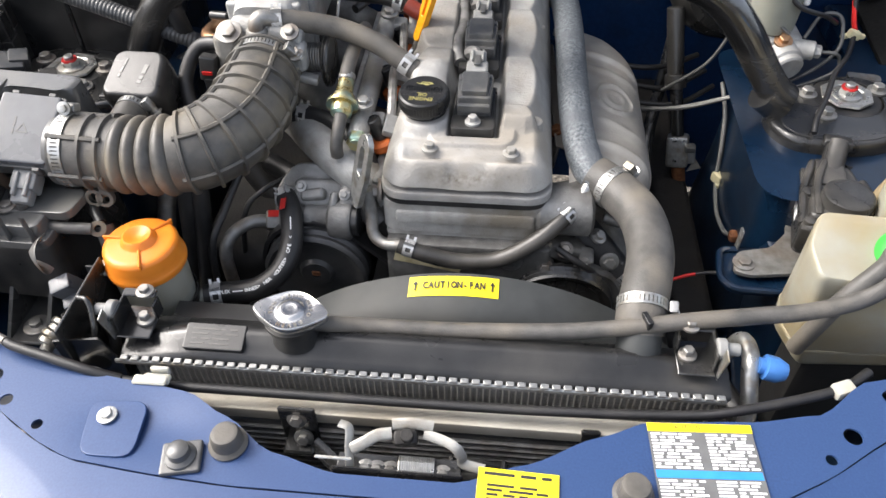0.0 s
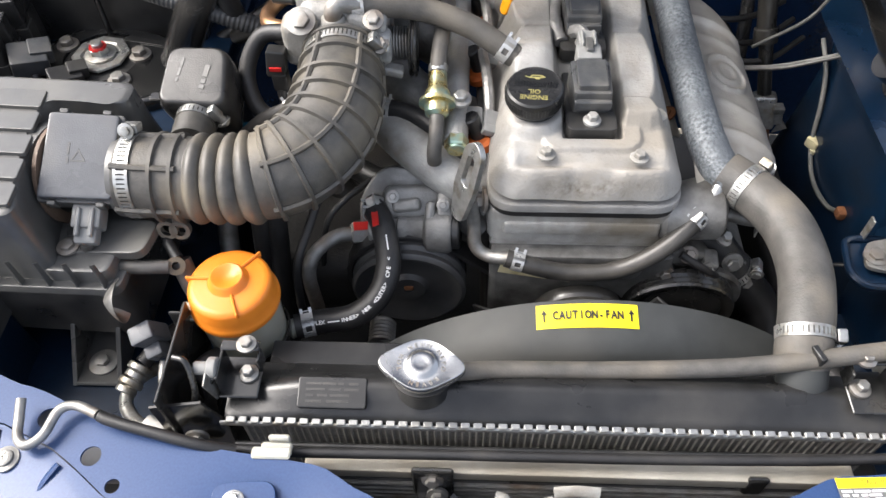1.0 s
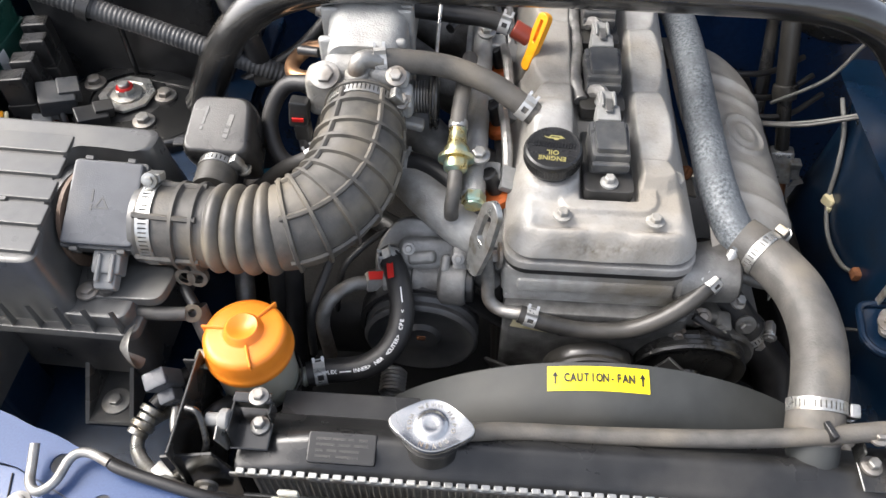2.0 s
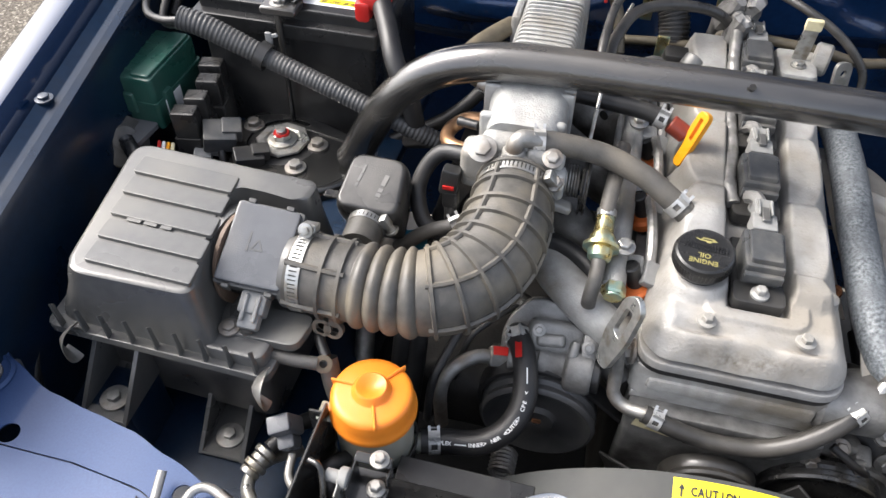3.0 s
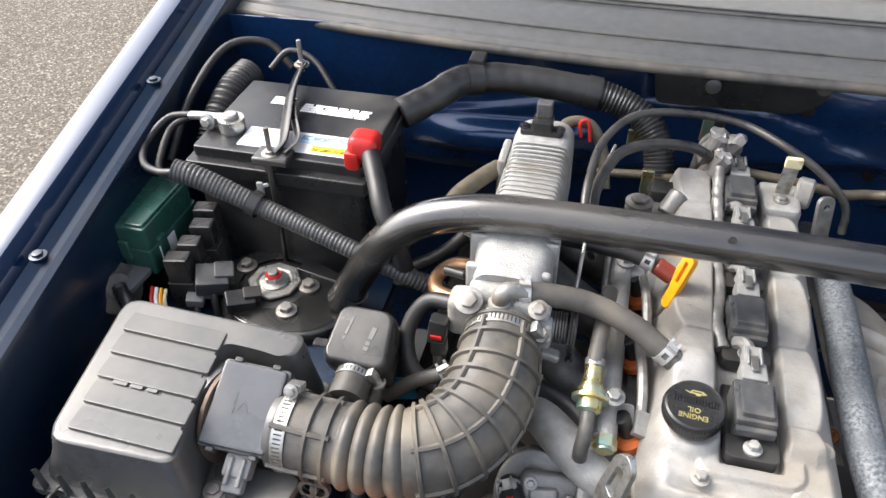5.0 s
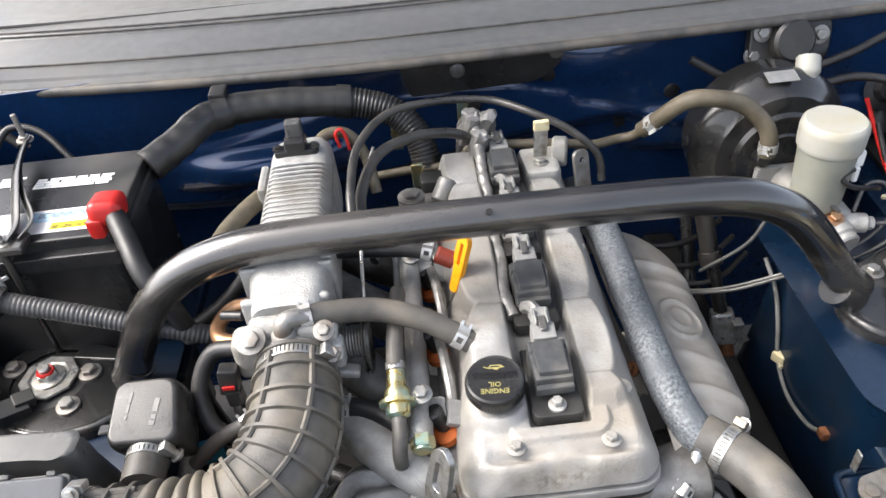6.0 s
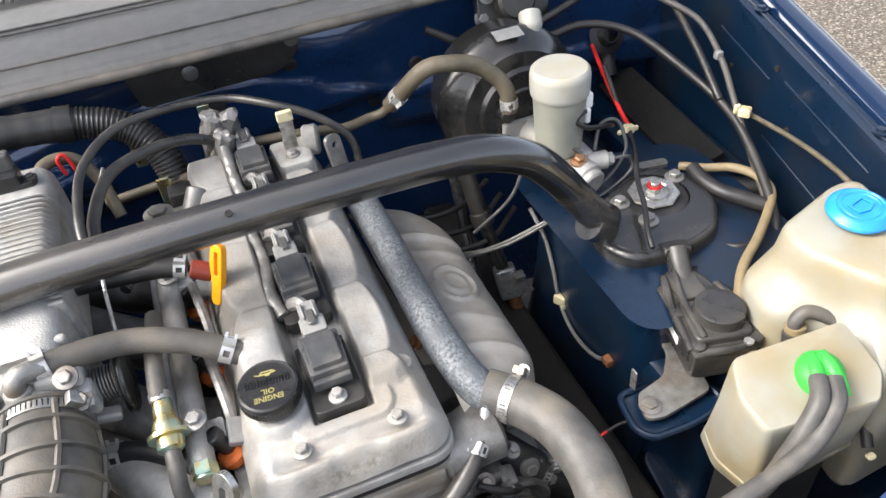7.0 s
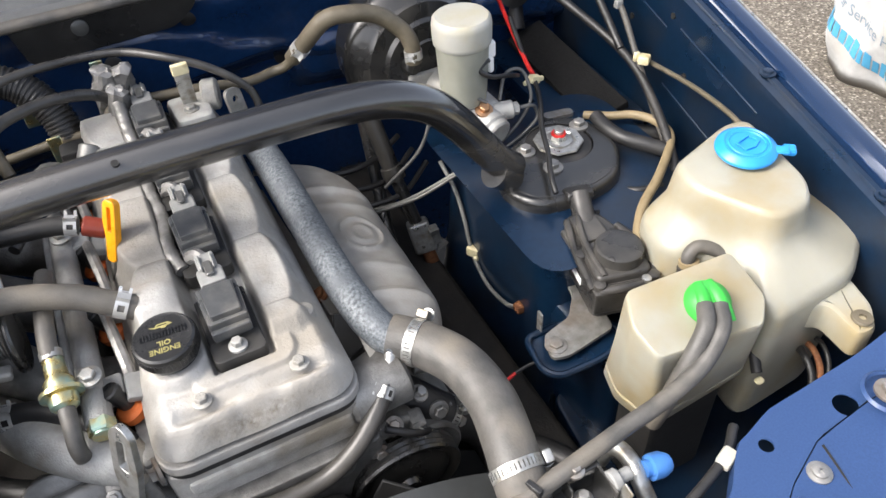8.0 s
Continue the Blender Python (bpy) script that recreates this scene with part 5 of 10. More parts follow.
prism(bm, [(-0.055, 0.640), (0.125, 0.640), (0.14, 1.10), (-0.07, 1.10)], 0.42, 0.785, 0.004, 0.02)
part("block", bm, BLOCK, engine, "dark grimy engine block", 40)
bm = B()
prism(bm, [(-0.06, 0.615), (0.135, 0.615), (0.13, 0.65), (-0.055, 0.65)], 0.45, 0.838, 0.004, 0.01)
part("timing_cover", bm, CAST_DARK, engine, "oily timing cover")
bolt((0.088, 0.614, 0.822), (0, -1, 0.2), 0.008, 0.006, STEEL, engine)
# stained cream label on the timing cover
bm = B()
rbox(bm, (-0.009, 0.6140, 0.812), (0.080, 0.001, 0.017), 0.0004, 1, pose(0, 0, 0, 0, 12, 0))
part("worn_label", bm, LABEL_CREAM, engine, "stained cream paper label")
# cover bolts
for x, y in ((-0.008, 0.657), (0.081, 0.656)):
    bolt((x, y, cover_z(x, y) + 0.001), (0, 0, 1), 0.0052, 0.008, CAST_BRIGHT, cover_ob, "bolt", "flanged zinc bolt", 10)
for x, y in ((0.105, 0.713), (0.108, 0.93)):
    bm = B()
    lathe(bm, [(0.013, 0), (0.010, 0.018), (0.008, 0.019), (0.003, 0.019), (0.0025, 0.017), (0, 0.017)], Matrix.Translation((x, y, 0.930)), 20)
    part("boss", bm, CAST, cover_ob)
# oil filler cap
oc = thing("oil_filler_cap", (-0.018, 0.712, 0.965), "black ribbed oil filler cap with yellow lettering", "cap")
tilt = at((-0.019, 0.712, 0.969), (-0.04, -0.10, 1), (1, -0.10, 0))
bm = B()
lathe(bm, [(0.024, -0.016), (0.024, -0.006), (0.0270, -0.004), (0.0285, 0.000), (0.0287, 0.010), (0.0275, 0.0145), (0.0255, 0.0160), (0.0235, 0.0155), (0, 0.0150)], tilt, 48)
shell = part("shell", bm, PLASTIC, oc)
bm = B()
for i in range(56):
    a = 2 * math.pi * i / 56
    q = tilt @ Vector((0.0286 * math.cos(a), 0.0286 * math.sin(a), 0.006))
    rbox(bm, q, (0.0011, 0.0016, 0.009), 0, 1, (tilt @ pose(0, 0, 0, 0, 0, math.degrees(a))).to_3x3().to_4x4())
for i in range(15):
    rbox(bm, tilt @ V(-0.0196 + i * 0.0028, 0.0035, 0.0160), (0.0013, 0.0075, 0.0022), 0.0003, 1, tilt.to_3x3().to_4x4())
part("grip_ribs", bm, PLASTIC, oc)
turned = tilt @ pose(0, 0, 0.0152, 0, 0, 180)
bm = B()
words(bm, "ENGINE", 0.0076, turned @ Matrix.Translation((0, 0.0140, 0.0005)), 0.0004, bold=0.00015)
words(bm, "OIL", 0.0078, turned @ Matrix.Translation((0, 0.0066, 0.0005)), 0.0004, bold=0.00015)
flatplate(bm, [(-0.010, -0.0125), (-0.006, -0.0155), (0.004, -0.0155), (0.006, -0.0125), (0.0105, -0.014), (0.0105, -0.0130), (0.006, -0.0112), (0.001, -0.0112), (0, -0.0098), (-0.004, -0.0098), (-0.004, -0.0112)],
          [[(-0.004, -0.0142), (0.003, -0.0142), (0.0042, -0.0128), (-0.0055, -0.0128)]], 0.0003, turned, 0)
part("lettering", bm, LETTER_OLD, oc, "faded yellow print")

# ignition coils
def coil():
    c = thing("ignition_coil", (0, 0, 0), "black ignition coil with grey plug in the cam cover valley", "ignition coil", "ignition coils")
    bm = B()
    prism(bm, [(-0.0185, -0.031), (0.0185, -0.031), (0.020, 0.020), (-0.020, 0.020)], -0.024, 0.014, 0.003, 0.004)
    rbox(bm, (0, -0.0335, 0.002), (0.036, 0.006, 0.010), 0.001, 1)
    prism(bm, [(-0.0145, -0.027), (0.0145, -0.027), (0.0155, 0.014), (-0.0155, 0.014)], 0.012, 0.020, 0.002, 0.003)
    part("housing", bm, COIL, c)
    bm = B()
    prism(bm, [(-0.0245, -0.056), (0.0245, -0.056), (0.0245, -0.028), (-0.0245, -0.028)], -0.024, -0.010, 0.002, 0.008)
    rbox(bm, (0, 0.0, -0.018), (0.049, 0.070, 0.010), 0.002, 1)
    part("ear", bm, PLASTIC, c)
    bolt((0, -0.044, -0.0095), (0, 0, 1), 0.0050, 0.009, CAST_BRIGHT, c)
    bm = B()
    rbox(bm, (0.0, 0.030, 0.008), (0.025, 0.024, 0.020), 0.003, 2)
    rbox(bm, (0.0, 0.050, 0.011), (0.019, 0.024, 0.016), 0.002, 2)
    for x in (-0.006, 0.006):
        rbox(bm, (x, 0.046, 0.021), (0.002, 0.022, 0.004), 0.0005, 1)
    part("plug", bm, CONNECTOR, c, "grey locking plug")
    bm = B()
    rbox(bm, (0, 0.036, 0.021), (0.008, 0.020, 0.003), 0.001, 1)
    part("tab", bm, PLASTIC_GREY, c)
    bm = B()
    tube(bm, [(0, 0.060, 0.010), (-0.006, 0.070, 0.012), (-0.013, 0.076, 0.006)], 0.007, 8, 6)
    part("taped_lead", bm, TAPE, c)
    return c


first = coil()
first.location = (0.037, 0.735, 0.968)
for y, z in ((0.852, 0.972), (0.960, 0.979), (1.064, 0.986)):
    copy_thing(first, pose(0.037, y, z, 0, 0, 0))
loom = thing("coil_loom", (0.018, 0.9, 0.95), "crumpled foil-taped coil wiring loom", "wiring loom")
wire("taped_loom", [(0.014, 0.812, 0.960), (0.008, 0.845, 0.966), (0.012, 0.90, 0.966), (0.009, 0.95, 0.972), (0.012, 1.0, 0.974), (0.010, 1.05, 0.990), (0.010, 1.10, 1.008), (0.006, 1.135, 1.02), (-0.006, 1.155, 1.0), (-0.012, 1.16, 0.93)], 0.0075, TAPE, loom, "", 10, 9, lambda u, s: 1 + 0.07 * math.sin(s * 330) + 0.06 * math.sin(s * 790) + 0.05 * math.sin(s * 1730))
bm = B()
for cx_, cy_, cz_, rr, hh in ((0.004, 1.128, 1.018, 0.014, 0.030), (0.026, 1.124, 1.022, 0.012, 0.026), (0.013, 1.098, 1.008, 0.012, 0.026)):
    t_ = B()
    lathe(t_, [(0, -hh), (rr, -hh), (rr * 1.05, -hh * 0.3), (rr * 0.9, hh * 0.2), (rr * 0.95, hh * 0.5), (rr * 0.4, hh * 0.62), (0, hh * 0.6)], Matrix.Translation((cx_, cy_, cz_)) @ pose(0, 0, 0, 16, 12, 0), 14)
    for v in t_.verts:
        v.co += Vector((noise.noise(v.co * 130), noise.noise(v.co * 130 + Vector((7, 1, 0))), noise.noise(v.co * 120 + Vector((3, 9, 0))))) * 0.006
    merge(bm, t_)
part("taped_boot", bm, TAPE, loom, "crumpled grey tape boot", 20)

# rear sensor bracket with its yellow tag
tag = thing("rear_sensor_bracket", (0.09, 1.08, 0.96), "silver bracket with a yellow cable tag", "bracket")
bm = B()
prism(bm, [(0.066, 1.040), (0.112, 1.040), (0.116, 1.105), (0.062, 1.105)], 0.93, 0.987, 0.008, 0.010)
cyl(bm, (0.108, 1.09, 0.985), (0.128, 1.085, 0.985), 0.020, seg=24)
part("housing", bm, CAST, tag)
bm = B()
rbox(bm, (0.090, 1.075, 1.010), (0.018, 0.003, 0.052), 0.001, 1, pose(0, 0, 0, 8, 0, 0))
part("stay", bm, STEEL, tag)
bm = B()
rbox(bm, (0.090, 1.070, 1.038), (0.020, 0.008, 0.014), 0.002, 2)
part("tag", bm, LABEL_CREAM, tag, "pale yellow plastic tag")
bolt((0.088, 1.062, 0.987), (0, 0, 1), 0.0055, 0.006, STEEL, tag)

# dipstick
dip = thing("dipstick", (-0.043, 0.878, 0.95), "yellow-orange plastic dipstick handle", "dipstick")
bm = B()
m = at((-0.034, 0.880, 0.984), (-0.62, -0.62, 0.45), (0.06, 0.14, 1)) @ Matrix.Diagonal((1.0, 0.80, 1, 1))
flatplate(bm, fillet([(0.031, -0.009), (0.033, 0.007), (0.012, 0.0095), (-0.006, 0.006), (-0.030, 0.007), (-0.032, -0.005), (-0.004, -0.007)], 0.006),
          [fillet([(0.026, -0.004), (0.027, 0.003), (0.000, 0.004), (-0.002, -0.003)], 0.002)], 0.007, m, 0.0012)
part("handle", bm, YELLOW, dip)
wire("tube", [(-0.046, 0.87, 0.955), (-0.06, 0.87, 0.90), (-0.07, 0.88, 0.80)], 0.004, STEEL_DIM, dip)

# breather hoses
def hose(name, label, pts, r, material, ends=(), n=8, seg=16, rf=None):
    h = thing(name, pts[0], label, "hose")
    wire("tube", pts, r, material, h, "", n, seg, rf)
    for kind, i, off in ends:
        c = spline(pts, n)
        p, d = (c[off], c[off + 1] - c[off - 1]) if i == 0 else (c[-1 - off], c[-off] - c[-2 - off])
        (clamp if kind == "worm" else spring_clamp)(h, p, d, r * 1.04)
    return h


hose("breather_hose", "grey rubber breather hose from throttle body to cam cover", [(-0.203, 0.779, 1.026), (-0.180, 0.784, 1.024), (-0.130, 0.796, 1.010), (-0.085, 0.790, 0.996), (-0.058, 0.782, 0.982), (-0.036, 0.774, 0.970)], 0.0122, RUBBER_OLD, (("spring", 0, 3), ("spring", 1, 4)))
bm = B()
cyl(bm, (-0.042, 0.7765, 0.973), (-0.022, 0.769, 0.962), 0.0105, seg=18)
tagged(part("breather_spigot", bm, CAST, engine))
hose("crankcase_hose", "black crankcase hose with a red-brown valve beside the dipstick", [(-0.175, 0.905, 1.005), (-0.13, 0.905, 1.0), (-0.09, 0.902, 0.997), (-0.066, 0.897, 0.992)], 0.010, RUBBER, (("spring", 1, 2),))
bm = B()
cyl(bm, (-0.062, 0.896, 0.991), (-0.042, 0.890, 0.982), 0.0105, seg=18)
tagged(part("crankcase_valve", bm, mat("brown_red_plastic", (0.20, 0.035, 0.02), (0.26, 0.05, 0.03), 0.45)), "red-brown crankcase valve in the cam cover", "valve")

# lifting eye
eye_ = thing("lifting_eye", (-0.085, 0.638, 0.87), "bright steel lifting eye with a long slot", "bracket")
m = at((-0.086, 0.640, 0.895), (-0.80, -0.50, 0.25), (0.16, 0.10, 1))
bm = B()
flatplate(bm, fillet([(-0.020, -0.009), (-0.022, 0.008), (0.014, 0.017), (0.062, 0.015), (0.074, 0.002), (0.066, -0.011), (0.024, -0.014)], 0.007),
          [fillet([(0.020, -0.006), (0.022, 0.009), (0.056, 0.008), (0.058, -0.004)], 0.005)], 0.005, m, 0.0008)
part("plate", bm, STEEL, eye_)
bolt((-0.066, 0.650, 0.888), (-1, -0.2, 0.1), 0.008, 0.010, STEEL_DIM, eye_)
# coolant return pipe and hose across the front of the head
ret = thing("coolant_bypass_hose", (0.05, 0.63, 0.85), "dusty grey bypass hose with a metal elbow across the cylinder head", "hose")
wire("elbow", [(-0.080, 0.642, 0.895), (-0.076, 0.638, 0.863), (-0.074, 0.628, 0.840), (-0.060, 0.620, 0.832), (-0.036, 0.612, 0.839)], 0.0072, STEEL_DIM, ret, "bright bent pipe", 8, 12)
wire("tube", [(-0.042, 0.613, 0.838), (-0.010, 0.607, 0.831), (0.025, 0.605, 0.825), (0.070, 0.606, 0.829), (0.105, 0.611, 0.848), (0.135, 0.625, 0.869), (0.158, 0.645, 0.885)], 0.0096, ACTUATOR, ret, "", 8, 14)
spring_clamp(ret, (-0.030, 0.6105, 0.836), (1, -0.15, -0.2), 0.0100)
spring_clamp(ret, (0.149, 0.636, 0.878), (0.7, 0.6, 0.5), 0.0100)
wire("spigot", [(0.155, 0.643, 0.884), (0.166, 0.656, 0.896), (0.172, 0.664, 0.903)], 0.007, STEEL, ret)

# fuel rail with regulator and injectors
rail_ = thing("fuel_rail", (-0.095, 0.83, 0.93), "cast fuel rail with a gold-green pressure regulator", "fuel rail")
bm = B()
cyl(bm, (-0.096, 0.690, 0.929), (-0.096, 0.985, 0.945), 0.0125, seg=18)
for y in (0.725, 0.83, 0.935):
    rbox(bm, (-0.088, y, 0.925 + (y - 0.69) * 0.054), (0.040, 0.026, 0.020), 0.005, 2)
rbox(bm, (-0.112, 0.85, 0.925), (0.008, 0.25, 0.030), 0.002, 1)
part("rail", bm, CAST_BRIGHT, rail_)
bm = B()
cyl(bm, (-0.095, 0.694, 0.930), (-0.095, 0.680, 0.9285), 0.0125, seg=6)
cyl(bm, (-0.095, 0.6805, 0.9285), (-0.095, 0.678, 0.928), 0.0095, seg=20)
part("end_plug", bm, BRASS, rail_, "hexagon brass end plug")
m = at((-0.115, 0.720, 0.958), (0.0, -0.80, -0.30), (1, 0, 0))
bm = B()
lathe(bm, [(0, -0.030), (0.009, -0.030), (0.0100, -0.012), (0.0130, -0.008), (0.0130, 0.001), (0.0185, 0.002), (0.0185, 0.006), (0.0130, 0.007), (0.0120, 0.016), (0.0085, 0.019), (0, 0.019)], m, 32)
part("regulator", bm, BRASS, rail_, "iridescent gold pressure regulator")
wire("return_pipe", [m @ V(0, 0, 0.015), m @ V(0, 0, 0.035), m @ V(-0.002, -0.010, 0.052), m @ V(-0.002, -0.022, 0.058)], 0.0075, RUBBER_OLD, rail_, "", 8, 14)
wire("vacuum_hose", [m @ V(0, 0, -0.026), m @ V(0, 0.003, -0.045), (-0.112, 0.800, 0.985), (-0.108, 0.85, 0.982)], 0.0085, RUBBER_OLD, rail_, "", 8, 12)
bm = B()
lathe(bm, [(0.009, -0.004), (0.0102, -0.004), (0.0102, 0.004), (0.009, 0.004)], at(m @ V(0, 0, -0.034), m.to_3x3() @ V(0, 0, 1)), 20)
part("clamp", bm, STEEL, rail_)
bolt((-0.092, 0.727, 0.953), (0, -0.1, 1), 0.0065, 0.008, STEEL, rail_)
bolt((-0.092, 0.935, 0.957), (0, -0.1, 1), 0.0065, 0.008, STEEL, rail_)
inj = thing("fuel_injector", (0, 0, 0), "fuel injector with grey plug and orange seal", "injector", "fuel injectors")
bm = B()
lathe(bm, [(0.012, -0.005), (0.0155, -0.002), (0.0155, 0.006), (0.012, 0.009), (0, 0.009)], at((-0.004, -0.004, -0.016), (-0.35, 0, 1)), 24)
part("seal", bm, ORANGE_SEAL, inj, "orange rubber seal")
bm = B()
cyl(bm, (-0.006, 0, -0.008), (-0.016, 0, 0.018), 0.009, seg=16)
part("body", bm, PLASTIC, inj)
bm = B()
rbox(bm, (0.004, 0.006, 0.004), (0.017, 0.022, 0.020), 0.003, 2, pose(0, 0, 0, 20, 20, 0))
rbox(bm, (0.006, -0.006, 0.004), (0.020, 0.010, 0.013), 0.003, 2, pose(0, 0, 0, 20, 20, 0))
part("plug", bm, CONNECTOR, inj)
bm = B()
tube(bm, [(0.004, 0.014, 0.010), (0.003, 0.034, 0.020), (0.000, 0.065, 0.026), (-0.004, 0.10, 0.022)], 0.0055, 8, 6)
part("taped_lead", bm, TAPE, inj)
inj.location = (-0.066, 0.716, 0.922)
for k in (1, 2, 3):
    copy_thing(inj, pose(-0.066, 0.716 + 0.104 * k, 0.926, 0, 0, 0))

# intake runners
man = thing("intake_manifold", (-0.15, 0.85, 0.85), "grey cast intake manifold runners", "intake manifold")
for pts, r in (([(-0.24, 0.83, 0.880), (-0.19, 0.775, 0.892), (-0.145, 0.715, 0.900), (-0.10, 0.680, 0.890), (-0.06, 0.672, 0.866)], 0.0235),
               ([(-0.25, 0.90, 0.93), (-0.18, 0.83, 0.91), (-0.13, 0.79, 0.89), (-0.05, 0.78, 0.86)], 0.028),
               ([(-0.25, 0.98, 0.93), (-0.18, 0.93, 0.91), (-0.12, 0.90, 0.89), (-0.05, 0.89, 0.86)], 0.028),
               ([(-0.25, 1.05, 0.93), (-0.18, 1.02, 0.91), (-0.12, 1.0, 0.89), (-0.05, 0.99, 0.86)], 0.028)):
    wire("runner", pts, r, CAST_DARK if r > 0.027 else CAST, man, "", 8, 20)
bm = B()
prism(bm, [(-0.075, 0.65), (-0.058, 0.65), (-0.058, 1.08), (-0.075, 1.08)], 0.80, 0.90, 0.003, 0.004)
part("flange", bm, CAST_DARK, man)
hose("runner_hose", "black hose with a spring clamp below the fuel rail", [(-0.186, 0.752, 0.918), (-0.150, 0.742, 0.918), (-0.115, 0.718, 0.916), (-0.088, 0.690, 0.902), (-0.075, 0.665, 0.87)], 0.012, RUBBER, (("spring", 0, 3),))

# plenum
plen = thing("intake_plenum", (-0.21, 0.95, 1.0), "bright ribbed aluminium intake plenum", "intake plenum")
bm = B()
rings = []
for y, w, h, zc in ((1.082, 0.60, 0.6, 1.012), (1.079, 0.82, 0.85, 1.012), (1.068, 0.95, 0.96, 1.011), (1.045, 1.0, 1.0, 1.010), (0.93, 1.02, 1.0, 1.006), (0.86, 1.08, 1.0, 1.004), (0.84, 1.10, 1.0, 1.004), (0.80, 1.0, 0.93, 1.000), (0.785, 0.92, 0.85, 0.998)):
    o = fillet([(-0.042, -0.055), (0.042, -0.055), (0.040, 0.048), (-0.036, 0.048)], 0.022, 5)
    rings.append([(-0.216 + x * w, y, zc + z * h) for x, z in o])
loft(bm, rings)
bmesh.ops.recalc_face_normals(bm, faces=bm.faces)
body = part("chamber", bm, CAST_BRIGHT, plen, "", 50)
for i in range(16):
    y = 0.872 + i * 0.0092
    bm = B()
    tube(bm, [(-0.252, y, 1.036), (-0.246, y, 1.0535), (-0.236, y, 1.0585), (-0.192, y, 1.0585), (-0.182, y, 1.0535), (-0.176, y, 1.036)], 0.0017, 6, 4)
    part("rib", bm, CAST_BRIGHT, body)
bm = B()
rbox(bm, (-0.216, 0.845, 1.001), (0.096, 0.006, 0.096), 0.016, 3)
rbox(bm, (-0.216, 0.836, 1.001), (0.096, 0.006, 0.095), 0.016, 3)
rbox(bm, (-0.216, 0.800, 0.996), (0.090, 0.010, 0.084), 0.016, 3)
part("flange", bm, CAST_BRIGHT, body)
bm = B()
prism(bm, [(-0.262, 1.030), (-0.262, 0.975), (-0.252, 0.975), (-0.252, 1.030)], 1.0, 1.05, 0.004, 0.006)
part("lug", bm, CAST_BRIGHT, body)
sens = thing("pressure_sensor", (-0.216, 1.02, 1.055), "black pressure sensor with two bolts on the plenum", "sensor")
bm = B()
prism(bm, [(-0.244, 1.030), (-0.190, 1.030), (-0.190, 1.050), (-0.244, 1.050)], 1.056, 1.064, 0.003, 0.008)
prism(bm, [(-0.230, 1.030), (-0.204, 1.030), (-0.204, 1.056), (-0.230, 1.056)], 1.062, 1.076, 0.003, 0.005)
part("body", bm, PLASTIC, sens)
bm = B()
prism(bm, [(-0.227, 1.044), (-0.207, 1.044), (-0.207, 1.060), (-0.227, 1.060)], 1.074, 1.094, 0.003, 0.004)
part("plug", bm, PLASTIC_GREY, sens)
for x in (-0.239, -0.195):
    bolt((x, 1.040, 1.064), (0, 0, 1), 0.0040, 0.004, BLACK_STEEL, sens)
hose("vacuum_pipe", "olive-brown vacuum hose beside the plenum", [(-0.258, 0.882, 1.012), (-0.285, 0.888, 1.020), (-0.302, 0.905, 1.022), (-0.300, 0.935, 1.022), (-0.280, 0.965, 1.028), (-0.262, 0.990, 1.030)], 0.011, OLIVE_HOSE, (("spring", 0, 4),))

# throttle body
bm = B()
rbox(bm, (-0.213, 0.784, 0.990), (0.084, 0.032, 0.078), 0.014, 3)
lathe(bm, [(0, 0), (0.0415, 0), (0.0430, 0.003), (0.0430, 0.024), (0.0400, 0.028), (0.0400, 0.048), (0, 0.048)], at((-0.212, 0.800, 0.982), (0, -1, -0.12)), 40)
rbox(bm, (-0.256, 0.778, 0.988), (0.036, 0.034, 0.052), 0.010, 3)
rbox(bm, (-0.246, 0.772, 1.010), (0.022, 0.022, 0.020), 0.007, 3, pose(0, 0, 0, -20, 0, 10))
rbox(bm, (-0.186, 0.774, 1.013), (0.040, 0.024, 0.018), 0.006, 3, pose(0, 0, 0, -12, 8, 0))
rbox(bm, (-0.172, 0.764, 0.990), (0.020, 0.022, 0.034), 0.006, 3)
rbox(bm, (-0.166, 0.762, 0.962), (0.030, 0.014, 0.010), 0.003, 2, pose(0, 0, 0, 0, 14, 0))
cyl(bm, (-0.218, 0.768, 1.006), (-0.218, 0.767, 1.022), 0.0135, 0.0120, 24)
thr = part("throttle_body", bm, CAST_BRIGHT, plen, "cast throttle body with a cable drum and return spring", 45)
bm = B()
tube(bm, [(-0.218, 0.767, 1.018), (-0.217, 0.768, 1.028), (-0.210, 0.772, 1.033), (-0.188, 0.780, 1.026)], 0.0092, 14, 6)
part("spigot", bm, STEEL_DIM, thr, "dull metal elbow spigot")
for x, y, z, r_ in ((-0.250, 0.764, 1.018, 0.0085), (-0.178, 0.764, 1.020, 0.0060), (-0.172, 0.752, 1.000, 0.0055), (-0.243, 0.764, 0.955, 0.0062)):
    bolt((x, y, z), (0, -0.6, 1), r_, 0.008, STEEL_DIM, thr)
bm = B()
cyl(bm, (-0.262, 0.800, 1.018), (-0.285, 0.806, 1.016), 0.0052, seg=14)
part("nipple", bm, PLASTIC, thr, "small black vacuum nipple")
bm = B()
tube(bm, [(-0.172 + 0.0245 * i / 96, 0.790 + 0.0165 * math.cos(i * 0.5236), 0.974 + 0.0165 * math.sin(i * 0.5236)) for i in range(96)], 0.0012, 6, 2, smooth=False)
part("spring", bm, STEEL_DIM, thr, "wound return spring")
bm = B()
lathe(bm, [(0, -0.004), (0.030, -0.004), (0.032, -0.002), (0.029, -0.0005), (0.029, 0.0005), (0.032, 0.002), (0.030, 0.004), (0, 0.004)], at((-0.142, 0.786, 0.973), (1, 0, 0)), 36)
